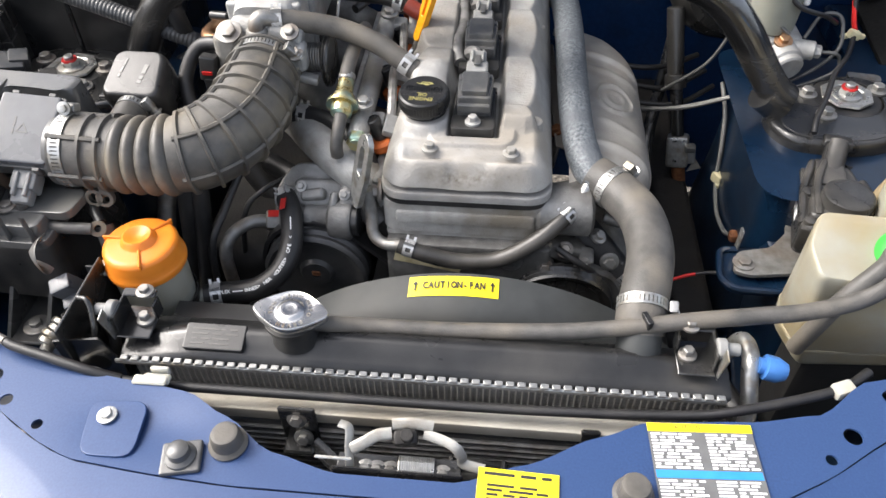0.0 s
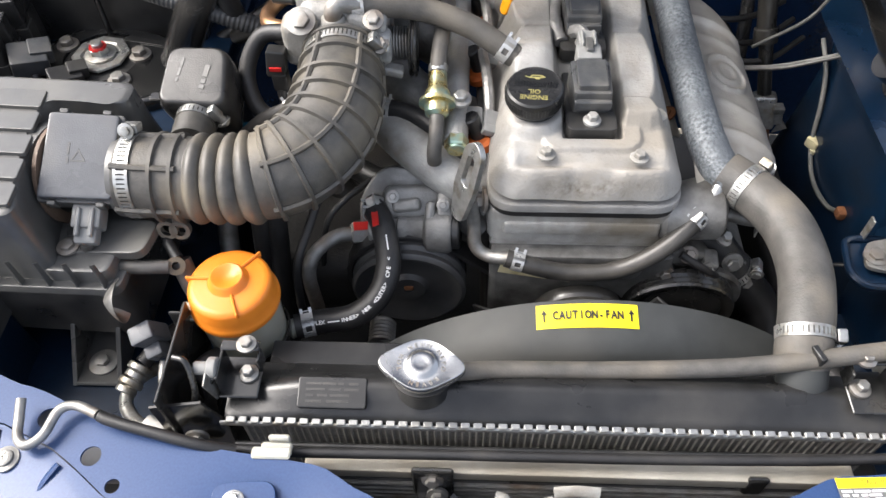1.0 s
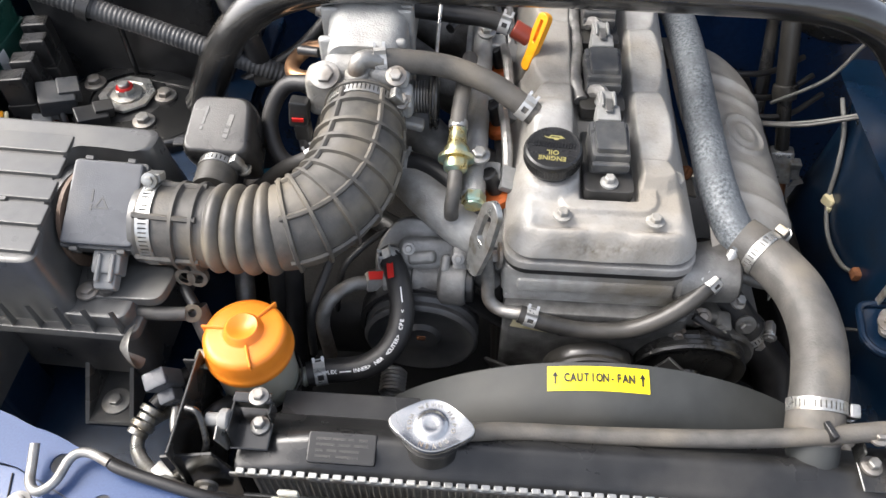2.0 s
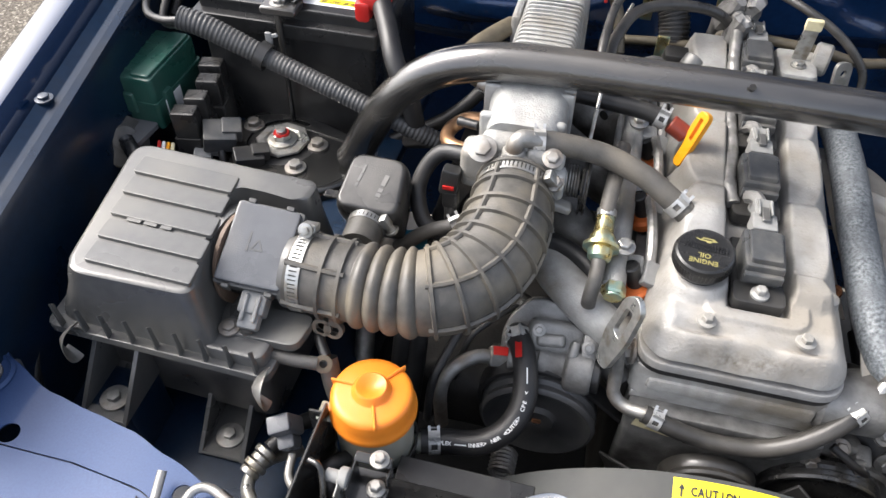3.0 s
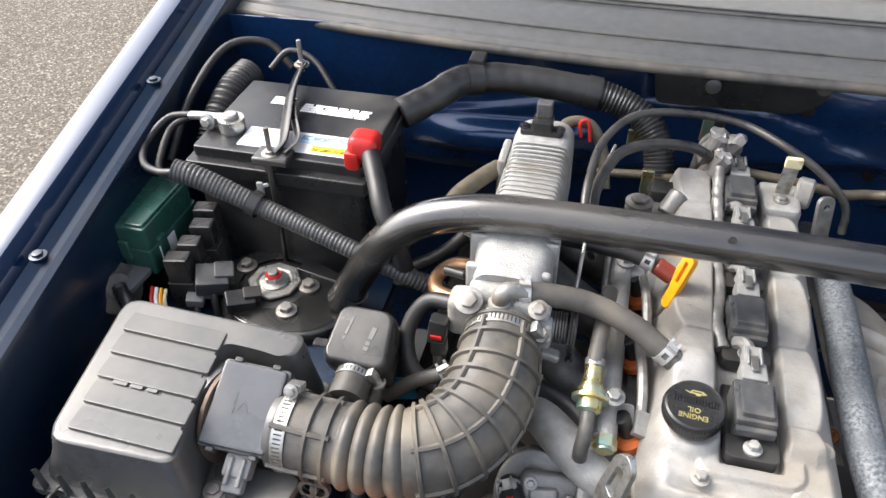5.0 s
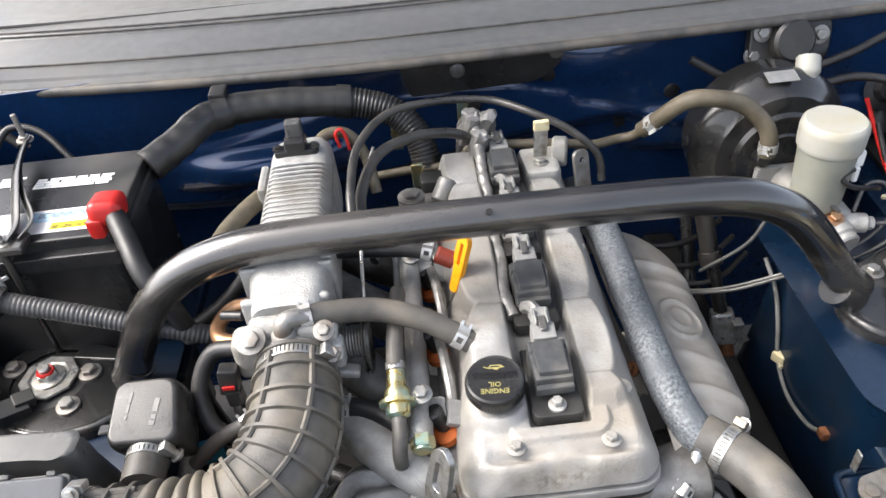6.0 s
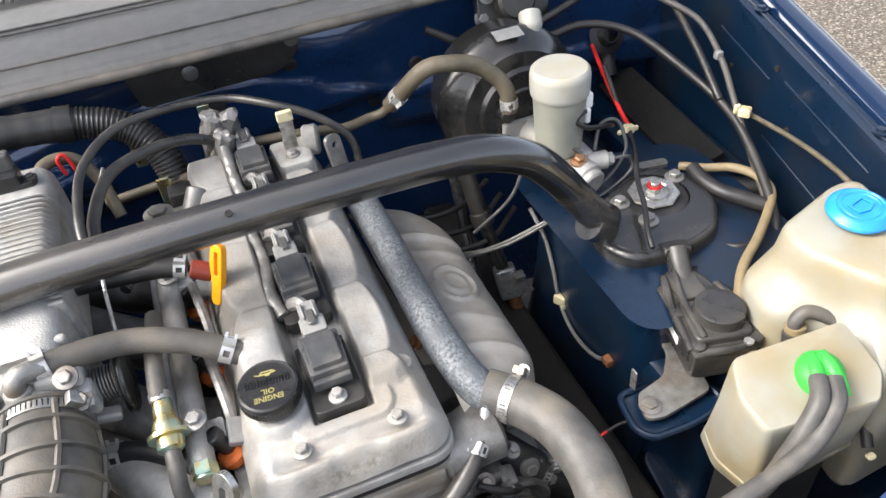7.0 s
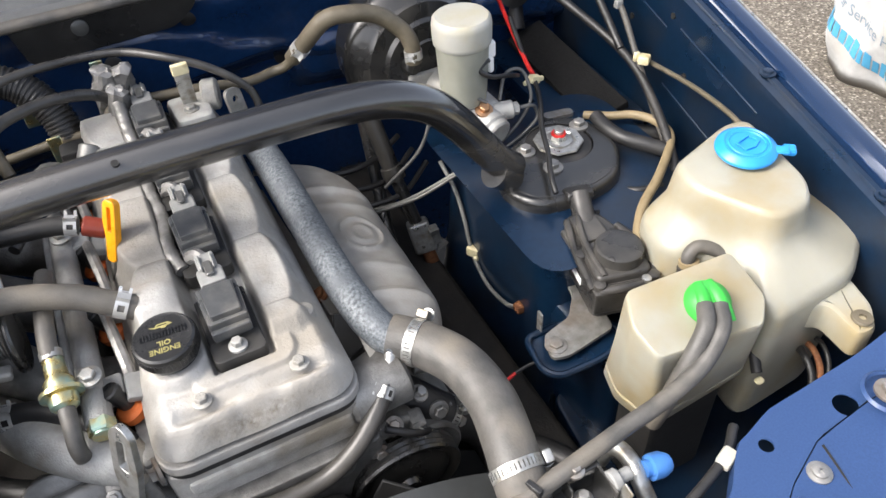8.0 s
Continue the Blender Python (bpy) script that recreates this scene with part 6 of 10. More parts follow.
part("drum", bm, BLACK_STEEL, thr, "dark cable drum")
wire("cable", [(-0.146, 0.834, 0.970), (-0.143, 0.90, 1.02), (-0.138, 0.99, 1.035), (-0.125, 1.05, 1.045)], 0.0022, STEEL, thr, "bare steel cable")
hose("idle_hose", "copper-brown coolant pipe at the throttle body", [(-0.268, 0.790, 0.99), (-0.292, 0.800, 0.988), (-0.300, 0.825, 0.985), (-0.285, 0.845, 0.99), (-0.258, 0.842, 0.995)], 0.008, COPPER)
hose("bypass_hose", "black bypass hose looped beside the throttle body", [(-0.262, 0.778, 0.995), (-0.300, 0.785, 0.985), (-0.318, 0.765, 0.955), (-0.305, 0.735, 0.93), (-0.275, 0.725, 0.92)], 0.009, RUBBER)
hose("bypass_hose", "black hose end with a spring clamp under the throttle", [(-0.33, 0.715, 0.90), (-0.30, 0.722, 0.925), (-0.275, 0.728, 0.935), (-0.262, 0.735, 0.94)], 0.008, RUBBER_OLD, (("spring", 1, 4),))
tps = thing("idle_valve_plug", (-0.281, 0.755, 0.93), "black plug and taped leads beside the throttle body", "connector")
bm = B()
rbox(bm, (-0.281, 0.757, 0.975), (0.020, 0.018, 0.030), 0.003, 2, pose(0, 0, 0, -10, 6, 0))
rbox(bm, (-0.279, 0.752, 0.955), (0.017, 0.014, 0.022), 0.003, 2)
part("plug", bm, PLASTIC, tps)
wire("lead", [(-0.279, 0.750, 0.945), (-0.277, 0.742, 0.92), (-0.279, 0.73, 0.89), (-0.29, 0.73, 0.85)], 0.007, RUBBER, tps)
bm = B()
rbox(bm, (-0.281, 0.746, 0.973), (0.012, 0.002, 0.004), 0, 1)
part("seal", bm, RED, tps)
blue = thing("teal_plug", (-0.312, 0.728, 0.89), "teal wiring plug behind the intake hose", "connector")
bm = B()
rbox(bm, (-0.312, 0.726, 0.905), (0.026, 0.018, 0.020), 0.003, 2, pose(0, 0, 0, 0, 0, 14))
part("shell", bm, TEAL, blue)
wire("lead", [(-0.302, 0.728, 0.900), (-0.29, 0.735, 0.88), (-0.285, 0.75, 0.82)], 0.006, RUBBER, blue)

# exhaust side: coolant pipe and heat shield
pipe_ = thing("coolant_pipe", (0.16, 0.8, 0.9), "blue-grey speckled corroded coolant pipe", "pipe")
wire("pipe", [(0.186, 0.668, 0.899), (0.176, 0.676, 0.902), (0.164, 0.705, 0.912), (0.157, 0.76, 0.920), (0.154, 0.85, 0.928), (0.152, 0.95, 0.935), (0.148, 1.04, 0.930), (0.14, 1.10, 0.91)], 0.0195, GALV, pipe_, "", 10, 20, lambda u, s: 1.0 + 0.012 * math.sin(s * 300))
sh = thing("exhaust_heat_shield", (0.19, 0.80, 0.80), "dull pressed steel exhaust heat shield", "heat shield")


def shield_pt(u, y):
    # from the inner edge over a low dome to the outer rim, closing to a rounded end at the rear
    f = max(0.0, (y - 0.925) / 0.130)
    k = max(0.0, 1 - f ** 2.3) ** (1 / 2.3)
    x0 = 0.137 + 0.012 * ss(0.92, 0.68, y)
    x = x0 + (0.256 - 0.026 * ss(0.74, 0.655, y) - x0) * k * math.sin(min(u, 0.94) / 0.94 * math.pi / 2)
    z = 0.848 + 0.060 * (0.25 + 0.75 * k) * math.cos(min(u, 0.94) / 0.94 * math.pi / 2) ** 0.85 - 0.020 * ss(0.94, 1.0, u) - 0.010 * ss(0.72, 0.66, y)
    top = ss(0.92, 0.72, u) * ss(0.10, 0.28, u) * k
    for yy, h in ((0.948, 0.0055), (0.915, 0.0025), (0.795, 0.0020), (0.745, 0.0050), (0.700, 0.0030)):
        z += h * math.exp(-((y - yy + 0.030 * u) / 0.0060) ** 2) * top
    ring_ = math.hypot((x - 0.213) * 1.25, y - 0.842)
    z += 0.0036 * (math.exp(-((ring_ - 0.030) / 0.0028) ** 2) + 0.8 * math.exp(-((ring_ - 0.015) / 0.0040) ** 2)) * k
    z += 0.0012 * noise.noise(Vector((x * 45, y * 45, 1)))
    return (x, y, z)


bm = B()
grid(bm, steps(0, 0.94, 56) + steps(0.955, 1, 4), steps(0.662, 1.0545, 150), shield_pt)
thicken(bm, 0.0015)
part("shield", bm, SHIELD, sh, "", 60)
bm = B()
rbox(bm, (0.136, 0.875, 0.884), (0.014, 0.250, 0.003), 0.001, 1, pose(0, 0, 0, 0, 20, 3))
rbox(bm, (0.131, 0.875, 0.868), (0.003, 0.250, 0.034), 0.001, 1, pose(0, 0, 0, 0, 8, 3))
part("side_strip", bm, SHIELD, sh, "dull steel side strip")
bolt((0.138, 0.783, 0.886), (-0.6, 0, 1), 0.006, 0.007, RUST, sh)
bm = B()
cyl(bm, (0.11, 0.652, 0.868), (0.175, 0.662, 0.868), 0.028, 0.034, 28)
part("thermostat_housing", bm, CAST_DARK, engine, "stained thermostat housing")

# upper radiator hose
up = thing("upper_radiator_hose", (0.21, 0.58, 0.86), "thick worn grey upper radiator hose", "hose")
hp = [(0.214, 0.476, 0.872), (0.215, 0.492, 0.886), (0.222, 0.522, 0.895), (0.229, 0.565, 0.898), (0.224, 0.612, 0.900), (0.207, 0.648, 0.899), (0.190, 0.668, 0.899), (0.178, 0.679, 0.900)]
wire("tube", hp, 0.0240, RUBBER_OLD, up, "", 8, 28)
clamp(up, (0.216, 0.497, 0.8885), (0.08, 0.93, 0.35), 0.0245, 0.011, (1, -0.1, 0.1))
clamp(up, (0.197, 0.661, 0.899), (-0.65, 0.75, 0), 0.0245, 0.011, (0.6, 0.55, 0.6))
bm = B()
tube(bm, [(0.212, 0.455, 0.852), (0.213, 0.464, 0.866), (0.214, 0.480, 0.877), (0.215, 0.492, 0.886)], 0.0215, 24, 6)
part("spigot", bm, SHROUD, up)

# lower right: alternator, thermostat outlet hose and compressor pulley
alt = thing("alternator", (0.185, 0.67, 0.70), "dark cast alternator behind the hose", "alternator")
bm = B()
cyl(bm, (0.18, 0.645, 0.755), (0.18, 0.76, 0.755), 0.058, seg=30)
cyl(bm, (0.18, 0.625, 0.755), (0.18, 0.646, 0.755), 0.046, seg=30)
for k in range(8):
    a = k * math.pi / 4
    rbox(bm, (0.18 + 0.05 * math.cos(a), 0.648, 0.755 + 0.05 * math.sin(a)), (0.018, 0.016, 0.018), 0.004, 2)
part("casing", bm, CAST_DARK, alt)
for x, z in ((0.150, 0.812), (0.205, 0.805), (0.228, 0.772)):
    bolt((x, 0.638, z), (0, -1, 0.4), 0.0065, 0.009, STEEL_DIM, alt)
bm = B()
lathe(bm, [(0, -0.004), (0.012, -0.004), (0.014, 0.002), (0.040, 0.003), (0.050, 0.008), (0.056, 0.004), (0.0620, 0.004), (0.0635, 0.007), (0.0610, 0.010), (0.0635, 0.013), (0.0610, 0.016), (0.0635, 0.019), (0.0635, 0.024), (0.060, 0.026), (0, 0.026)], at((0.150, 0.600, 0.752), (0, 1, 0.08)), 56)
tagged(part("pulley", bm, BLACK_STEEL, alt, "black grooved pulley"))
out = thing("lower_coolant_hose", (0.25, 0.65, 0.72), "black lower coolant hose with a steel clamp", "hose")
wire("tube", [(0.168, 0.676, 0.822), (0.192, 0.660, 0.801), (0.212, 0.652, 0.779), (0.234, 0.648, 0.752), (0.262, 0.640, 0.715), (0.275, 0.60, 0.66), (0.275, 0.52, 0.60)], 0.0225, RUBBER, out, "", 8, 22)
clamp(out, (0.217, 0.651, 0.773), (0.6, -0.15, -0.75), 0.0232, 0.010, (0.7, -0.2, 0.7))
wire("outlet_pipe", [(0.196, 0.676, 0.842), (0.216, 0.672, 0.838), (0.240, 0.672, 0.834)], 0.0075, STEEL_DIM, out, "dull steel stub pipe", 8, 12)
wob = thing("water_outlet_bracket", (0.160, 0.64, 0.83), "grey cast bracket with bolts below the bypass hose", "bracket")
bm = B()
rbox(bm, (0.150, 0.640, 0.822), (0.052, 0.030, 0.022), 0.006, 2, pose(0, 0, 0, 0, 24, 14))
rbox(bm, (0.172, 0.634, 0.800), (0.018, 0.024, 0.050), 0.005, 2, pose(0, 0, 0, 10, 12, 0))
rbox(bm, (0.128, 0.628, 0.806), (0.022, 0.020, 0.034), 0.005, 2, pose(0, 0, 0, -8, -14, 0))
part("casting", bm, CAST_DARK, wob, "", 45)
for p, d in (((0.150, 0.626, 0.832), (0, -0.6, 0.8)), ((0.172, 0.620, 0.815), (0.2, -0.9, 0.3)), ((0.176, 0.620, 0.790), (0, -1, 0.2)), ((0.128, 0.617, 0.812), (0, -1, 0.3)), ((0.188, 0.645, 0.838), (0.4, -0.3, 0.9))):
    bolt(p, d, 0.0055, 0.008, STEEL_DIM, wob)
bm = B()
flatplate(bm, fillet([(-0.022, -0.006), (0.022, -0.008), (0.026, 0.006), (-0.020, 0.009)], 0.004), [], 0.002, at((0.155, 0.618, 0.792), (0.1, -1, 0.5), (1, 0, -0.4)), 0.0004)
part("strap", bm, STEEL_DIM, wob)
wire("sensor_lead", [(0.140, 0.622, 0.838), (0.165, 0.612, 0.826), (0.186, 0.622, 0.800), (0.190, 0.640, 0.77)], 0.0042, RUBBER, wob)


# power steering pump with its pulley
pump = thing("power_steering_pump", (-0.145, 0.64, 0.75), "cast power steering pump with a black pulley", "pump")
bm = B()
cyl(bm, (-0.145, 0.648, 0.800), (-0.145, 0.71, 0.800), 0.044, seg=30)
prism(bm, fillet([(-0.052, -0.030), (0.046, -0.034), (0.050, 0.020), (0.030, 0.052), (-0.030, 0.056), (-0.054, 0.022)], 0.016), 0, 0.016, 0.003, 0.0, at((-0.145, 0.668, 0.838), (0, -0.75, 0.66), (1, 0, 0)))
part("casting", bm, CAST_DARK, pump, "stained pump body", 45)
bm = B()
lathe(bm, [(0, 0), (0.0145, 0), (0.0160, 0.002), (0.0160, 0.030), (0.0185, 0.032), (0.0185, 0.040), (0.0165, 0.042), (0.0165, 0.058), (0.0225, 0.061), (0.0240, 0.064), (0.0240, 0.084), (0.0215, 0.088), (0, 0.088)], at((-0.186, 0.645, 0.845), (1, -0.06, 0.04)), 36)
rbox(bm, (-0.138, 0.664, 0.866), (0.068, 0.036, 0.022), 0.009, 3, pose(0, 0, 0, 38, 6, 8))
rbox(bm, (-0.146, 0.652, 0.874), (0.030, 0.014, 0.016), 0.005, 3, pose(0, 0, 0, 38, -12, 0))
rbox(bm, (-0.122, 0.650, 0.868), (0.010, 0.020, 0.022), 0.004, 2, pose(0, 0, 0, 38, 10, 0))
rbox(bm, (-0.106, 0.662, 0.860), (0.018, 0.030, 0.044), 0.006, 2, pose(0, 0, 0, 30, 0, 0))
rbox(bm, (-0.196, 0.660, 0.800), (0.012, 0.022, 0.075), 0.004, 2, pose(0, 0, 0, 12, -10, 0))
part("valve_housing", bm, CAST_DARK, pump, "grey cast valve housing", 45)
bm = B()
cyl(bm, (-0.099, 0.640, 0.8485), (-0.090, 0.6395, 0.849), 0.0195, seg=28)
part("end_cap", bm, PLASTIC, pump, "black end cap")
for x, y, z in ((-0.176, 0.655, 0.872), (-0.108, 0.648, 0.880), (-0.160, 0.655, 0.884)):
    bolt((x, y, z), (0, -0.7, 0.7), 0.0038, 0.006, STEEL_DIM, pump)
bm = B()
lathe(bm, [(0, 0.006), (0.006, 0.006), (0.006, 0.003), (0.018, 0.003), (0.022, 0.008), (0.046, 0.008), (0.0555, 0.001), (0.0585, 0.000), (0.0620, 0.002), (0.0630, 0.004), (0.0615, 0.008), (0.0595, 0.012), (0.0630, 0.016), (0.0630, 0.032), (0, 0.032)], at((-0.146, 0.606, 0.783), (0, 1, 0)), 64)
pul = part("pulley", bm, CONDUIT, pump, "matt black pulley disc")
bm = B()
rbox(bm, (-0.146, 0.611, 0.785), (0.010, 0.006, 0.008), 0.001, 1)
part("hub_mark", bm, RUST, pul)
wire("pressure_pipe", [(-0.195, 0.648, 0.832), (-0.222, 0.636, 0.840), (-0.243, 0.618, 0.834), (-0.252, 0.606, 0.81), (-0.250, 0.602, 0.75)], 0.0078, STEEL_DIM, pump, "dull steel pressure pipe", 8, 14)
bm = B()
cyl(bm, (-0.188, 0.649, 0.833), (-0.208, 0.644, 0.836), 0.0125, seg=6)
part("union", bm, STEEL_DIM, pump)
bm = B()
rbox(bm, (-0.196, 0.646, 0.8462), (0.016, 0.010, 0.0012), 0.0004, 1, pose(0, 0, 0, 10, 6, 12))
part("paint_mark", bm, RED, pump, "smeared red paint mark")
wire("outlet_hose", [(-0.115, 0.66, 0.855), (-0.098, 0.665, 0.858), (-0.082, 0.655, 0.852), (-0.07, 0.65, 0.84)], 0.016, RUBBER_OLD, pump, "", 8, 16)
belt = thing("drive_belt", (-0.02, 0.62, 0.7), "black ribbed drive belt", "belt")
bm = B()
run_ = [(-0.146 + 0.0645 * math.cos(radians(a)), 0.785 + 0.0645 * math.sin(radians(a))) for a in range(200, 40, -16)] + [(-0.060, 0.792), (-0.010, 0.738), (0.020, 0.705)]
loft(bm, [[(x + nx * h, y, z + nz * h) for y, h in ((0.624, 0.0), (0.646, 0.0), (0.646, 0.005), (0.624, 0.005))]
          for (x, z), (nx, nz) in zip(run_, [(math.cos(radians(a)), math.sin(radians(a))) for a in range(200, 40, -16)] + [(0.74, 0.67)] * 3)])
bmesh.ops.recalc_face_normals(bm, faces=bm.faces)
part("belt", bm, RUBBER, belt)
crank = thing("idler_pulley", (0.042, 0.60, 0.70), "black pulley with a rust-brown hub below the cam cover", "pulley")
bm = B()
lathe(bm, [(0.034, 0.004), (0.044, 0.002), (0.047, 0.000), (0.050, 0.001), (0.0515, 0.004), (0.049, 0.009), (0.0515, 0.014), (0.0515, 0.022), (0.034, 0.022)], at((0.042, 0.585, 0.752), (0, 1, 0.05)), 48)
part("rim", bm, BLACK_STEEL, crank)
bm = B()
lathe(bm, [(0, 0.006), (0.012, 0.006), (0.016, 0.004), (0.028, 0.006), (0.035, 0.008), (0.035, 0.020), (0, 0.020)], at((0.042, 0.585, 0.752), (0, 1, 0.05)), 40)
hub_ = part("hub", bm, RUST, crank, "rusty brown hub")
bolt((0.042, 0.591, 0.752), (0, -1, 0), 0.008, 0.007, STEEL_DIM, hub_)
for k in range(6):
    bm = B()
    tube(bm, [(-0.172 + 0.0125 * math.cos(a / 6 * 2 * math.pi) , 0.548 + k * 0.0045, 0.772 + 0.0125 * math.sin(a / 6 * 2 * math.pi)) for a in range(7)], 0.0022, 6, 2)
    part("spring_coil", bm, STEEL_DIM, pump)

# power steering reservoir
res = thing("power_steering_reservoir", (-0.292, 0.525, 0.78), "cream fluid reservoir with a bright orange screw cap", "reservoir")
cxy = Matrix.Translation((-0.298, 0.527, -0.009))
bm = B()
lathe(bm, [(0, 0.792), (0.026, 0.792), (0.034, 0.800), (0.0375, 0.815), (0.0375, 0.846)], cxy, 40)
part("lower_pot", bm, FLUID_BLUE, res, "blue-grey fluid-filled lower half")
bm = B()
lathe(bm, [(0.0375, 0.846), (0.0383, 0.868), (0.0385, 0.888), (0.034, 0.890)], cxy, 40)
part("upper_pot", bm, CREAM, res)
bm = B()
lathe(bm, [(0.0385, 0.886), (0.0412, 0.887), (0.0420, 0.890), (0.0420, 0.893), (0.0412, 0.8955), (0.0404, 0.8965), (0.0400, 0.900), (0.0392, 0.902), (0.0388, 0.912), (0.0372, 0.9155), (0.0345, 0.9175), (0.031, 0.918), (0.0190, 0.9195), (0.0172, 0.9215), (0.0160, 0.9250), (0.0140, 0.9268), (0.0115, 0.9262), (0.007, 0.9235), (0, 0.9228)], cxy, 64)
cap_ = part("cap", bm, ORANGE, res, "orange screw cap with grip webs")
for a in (56, 176, 292):
    bm = B()
    d = Vector((math.cos(radians(a)), math.sin(radians(a)), 0))
    rbox(bm, Vector((-0.298, 0.527, 0.9080)) + d * 0.0285, (0.024, 0.0026, 0.008), 0.001, 1, pose(0, 0, 0, 0, 4, a))
    part("web", bm, ORANGE, cap_)
bm = B()
rbox(bm, (-0.341, 0.512, 0.868), (0.012, 0.012, 0.022), 0.003, 2)
rbox(bm, (-0.338, 0.512, 0.880), (0.018, 0.020, 0.004), 0.001, 1)
part("lug", bm, CREAM, res)
bm = B()
lathe(bm, [(0.040, 0.828), (0.0415, 0.828), (0.0415, 0.838), (0.040, 0.838)], cxy, 40)
rbox(bm, (-0.342, 0.515, 0.84), (0.004, 0.022, 0.06), 0.001, 1)
part("holder", bm, BLACK_STEEL, res)
bm = B()
cyl(bm, (-0.262, 0.535, 0.812), (-0.245, 0.545, 0.812), 0.010, seg=16)
part("outlet", bm, FLUID_BLUE, res)
psh = thing("power_steering_hose", (-0.2, 0.56, 0.81), "black printed hose from reservoir to pump", "hose")
hp = [(-0.256, 0.540, 0.812), (-0.235, 0.546, 0.812), (-0.198, 0.550, 0.818), (-0.172, 0.565, 0.832), (-0.162, 0.590, 0.850), (-0.168, 0.625, 0.864), (-0.180, 0.655, 0.866), (-0.182, 0.664, 0.855)]
wire("tube", hp, 0.0128, RUBBER, psh, "", 10, 20)
spring_clamp(psh, (-0.243, 0.544, 0.812), (1, 0.3, 0), 0.0132)
spring_clamp(psh, (-0.180, 0.653, 0.866), (-0.3, 1, 0), 0.0132, (-0.3, -0.3, 1))
bm = B()
rbox(bm, (-0.1775, 0.634, 0.878), (0.007, 0.030, 0.0012), 0.0004, 1, pose(0, 0, 0, -6, -18, 12))
part("paint_mark", bm, RED, psh, "red paint mark")
cc = spline(hp, 10)
bm = B()
along = [0.0]
for a, b in zip(cc, cc[1:]):
    along.append(along[-1] + (b - a).length)


def on_hose(s):
    for i in range(len(cc) - 1):
        if along[i + 1] >= s:
            f = (s - along[i]) / (along[i + 1] - along[i])
            return cc[i].lerp(cc[i + 1], f), (cc[i + 1] - cc[i]).normalized()
    return cc[-1], (cc[-1] - cc[-2]).normalized()


for text, s0 in (("PLEX", 0.022), ("INNER>", 0.052), ("NBR", 0.076), ("<OUTER>", 0.090), ("CPE", 0.117), ("<", 0.132)):
    for k, ch in enumerate(text):
        p, d = on_hose(s0 + k * 0.0032)
        nrm = Vector((0.15, -0.62, 0.77))
        nrm = (nrm - d * nrm.dot(d)).normalized()
        words(bm, ch, 0.0056, at(p + nrm * 0.0129, nrm, d), 0.0002, bold=0.0001)
for s0, s1 in ((0.037, 0.049), (0.140, 0.156)):
    p, d = on_hose((s0 + s1) / 2)
    nrm = Vector((0.15, -0.62, 0.77))
    nrm = (nrm - d * nrm.dot(d)).normalized()
    rbox(bm, p + nrm * 0.0129, (s1 - s0, 0.0012, 0.0003), 0, 1, at(p, nrm, d).to_3x3().to_4x4())
part("print", bm, LABEL_WHITE, psh, "white printed line")


# ---- strut brace and strut mounts ----
brace = thing("strut_brace", (0, 0.845, 0.90), "black painted tubular strut brace across the engine bay", "strut brace")
bm = B()
tube(bm, [(-0.424, 0.838, 0.905), (-0.405, 0.842, 0.945), (-0.376, 0.846, 0.995), (-0.330, 0.848, 1.040), (-0.27, 0.848, 1.064), (-0.20, 0.848, 1.071), (-0.10, 0.847, 1.073), (0.02, 0.846, 1.074), (0.12, 0.845, 1.073), (0.20, 0.845, 1.070), (0.262, 0.846, 1.060), (0.312, 0.849, 1.035), (0.350, 0.853, 0.995), (0.382, 0.857, 0.950), (0.410, 0.860, 0.912), (0.430, 0.862, 0.895)], 0.0205, 32, 8)
part("tube", bm, BRACE_PAINT, brace)
bm = B()
cyl(bm, (-0.005, 0.830, 1.0905), (-0.005, 0.8285, 1.0925), 0.0035, seg=14, edge=0.0001)
part("hole", bm, DEPTHS, brace)
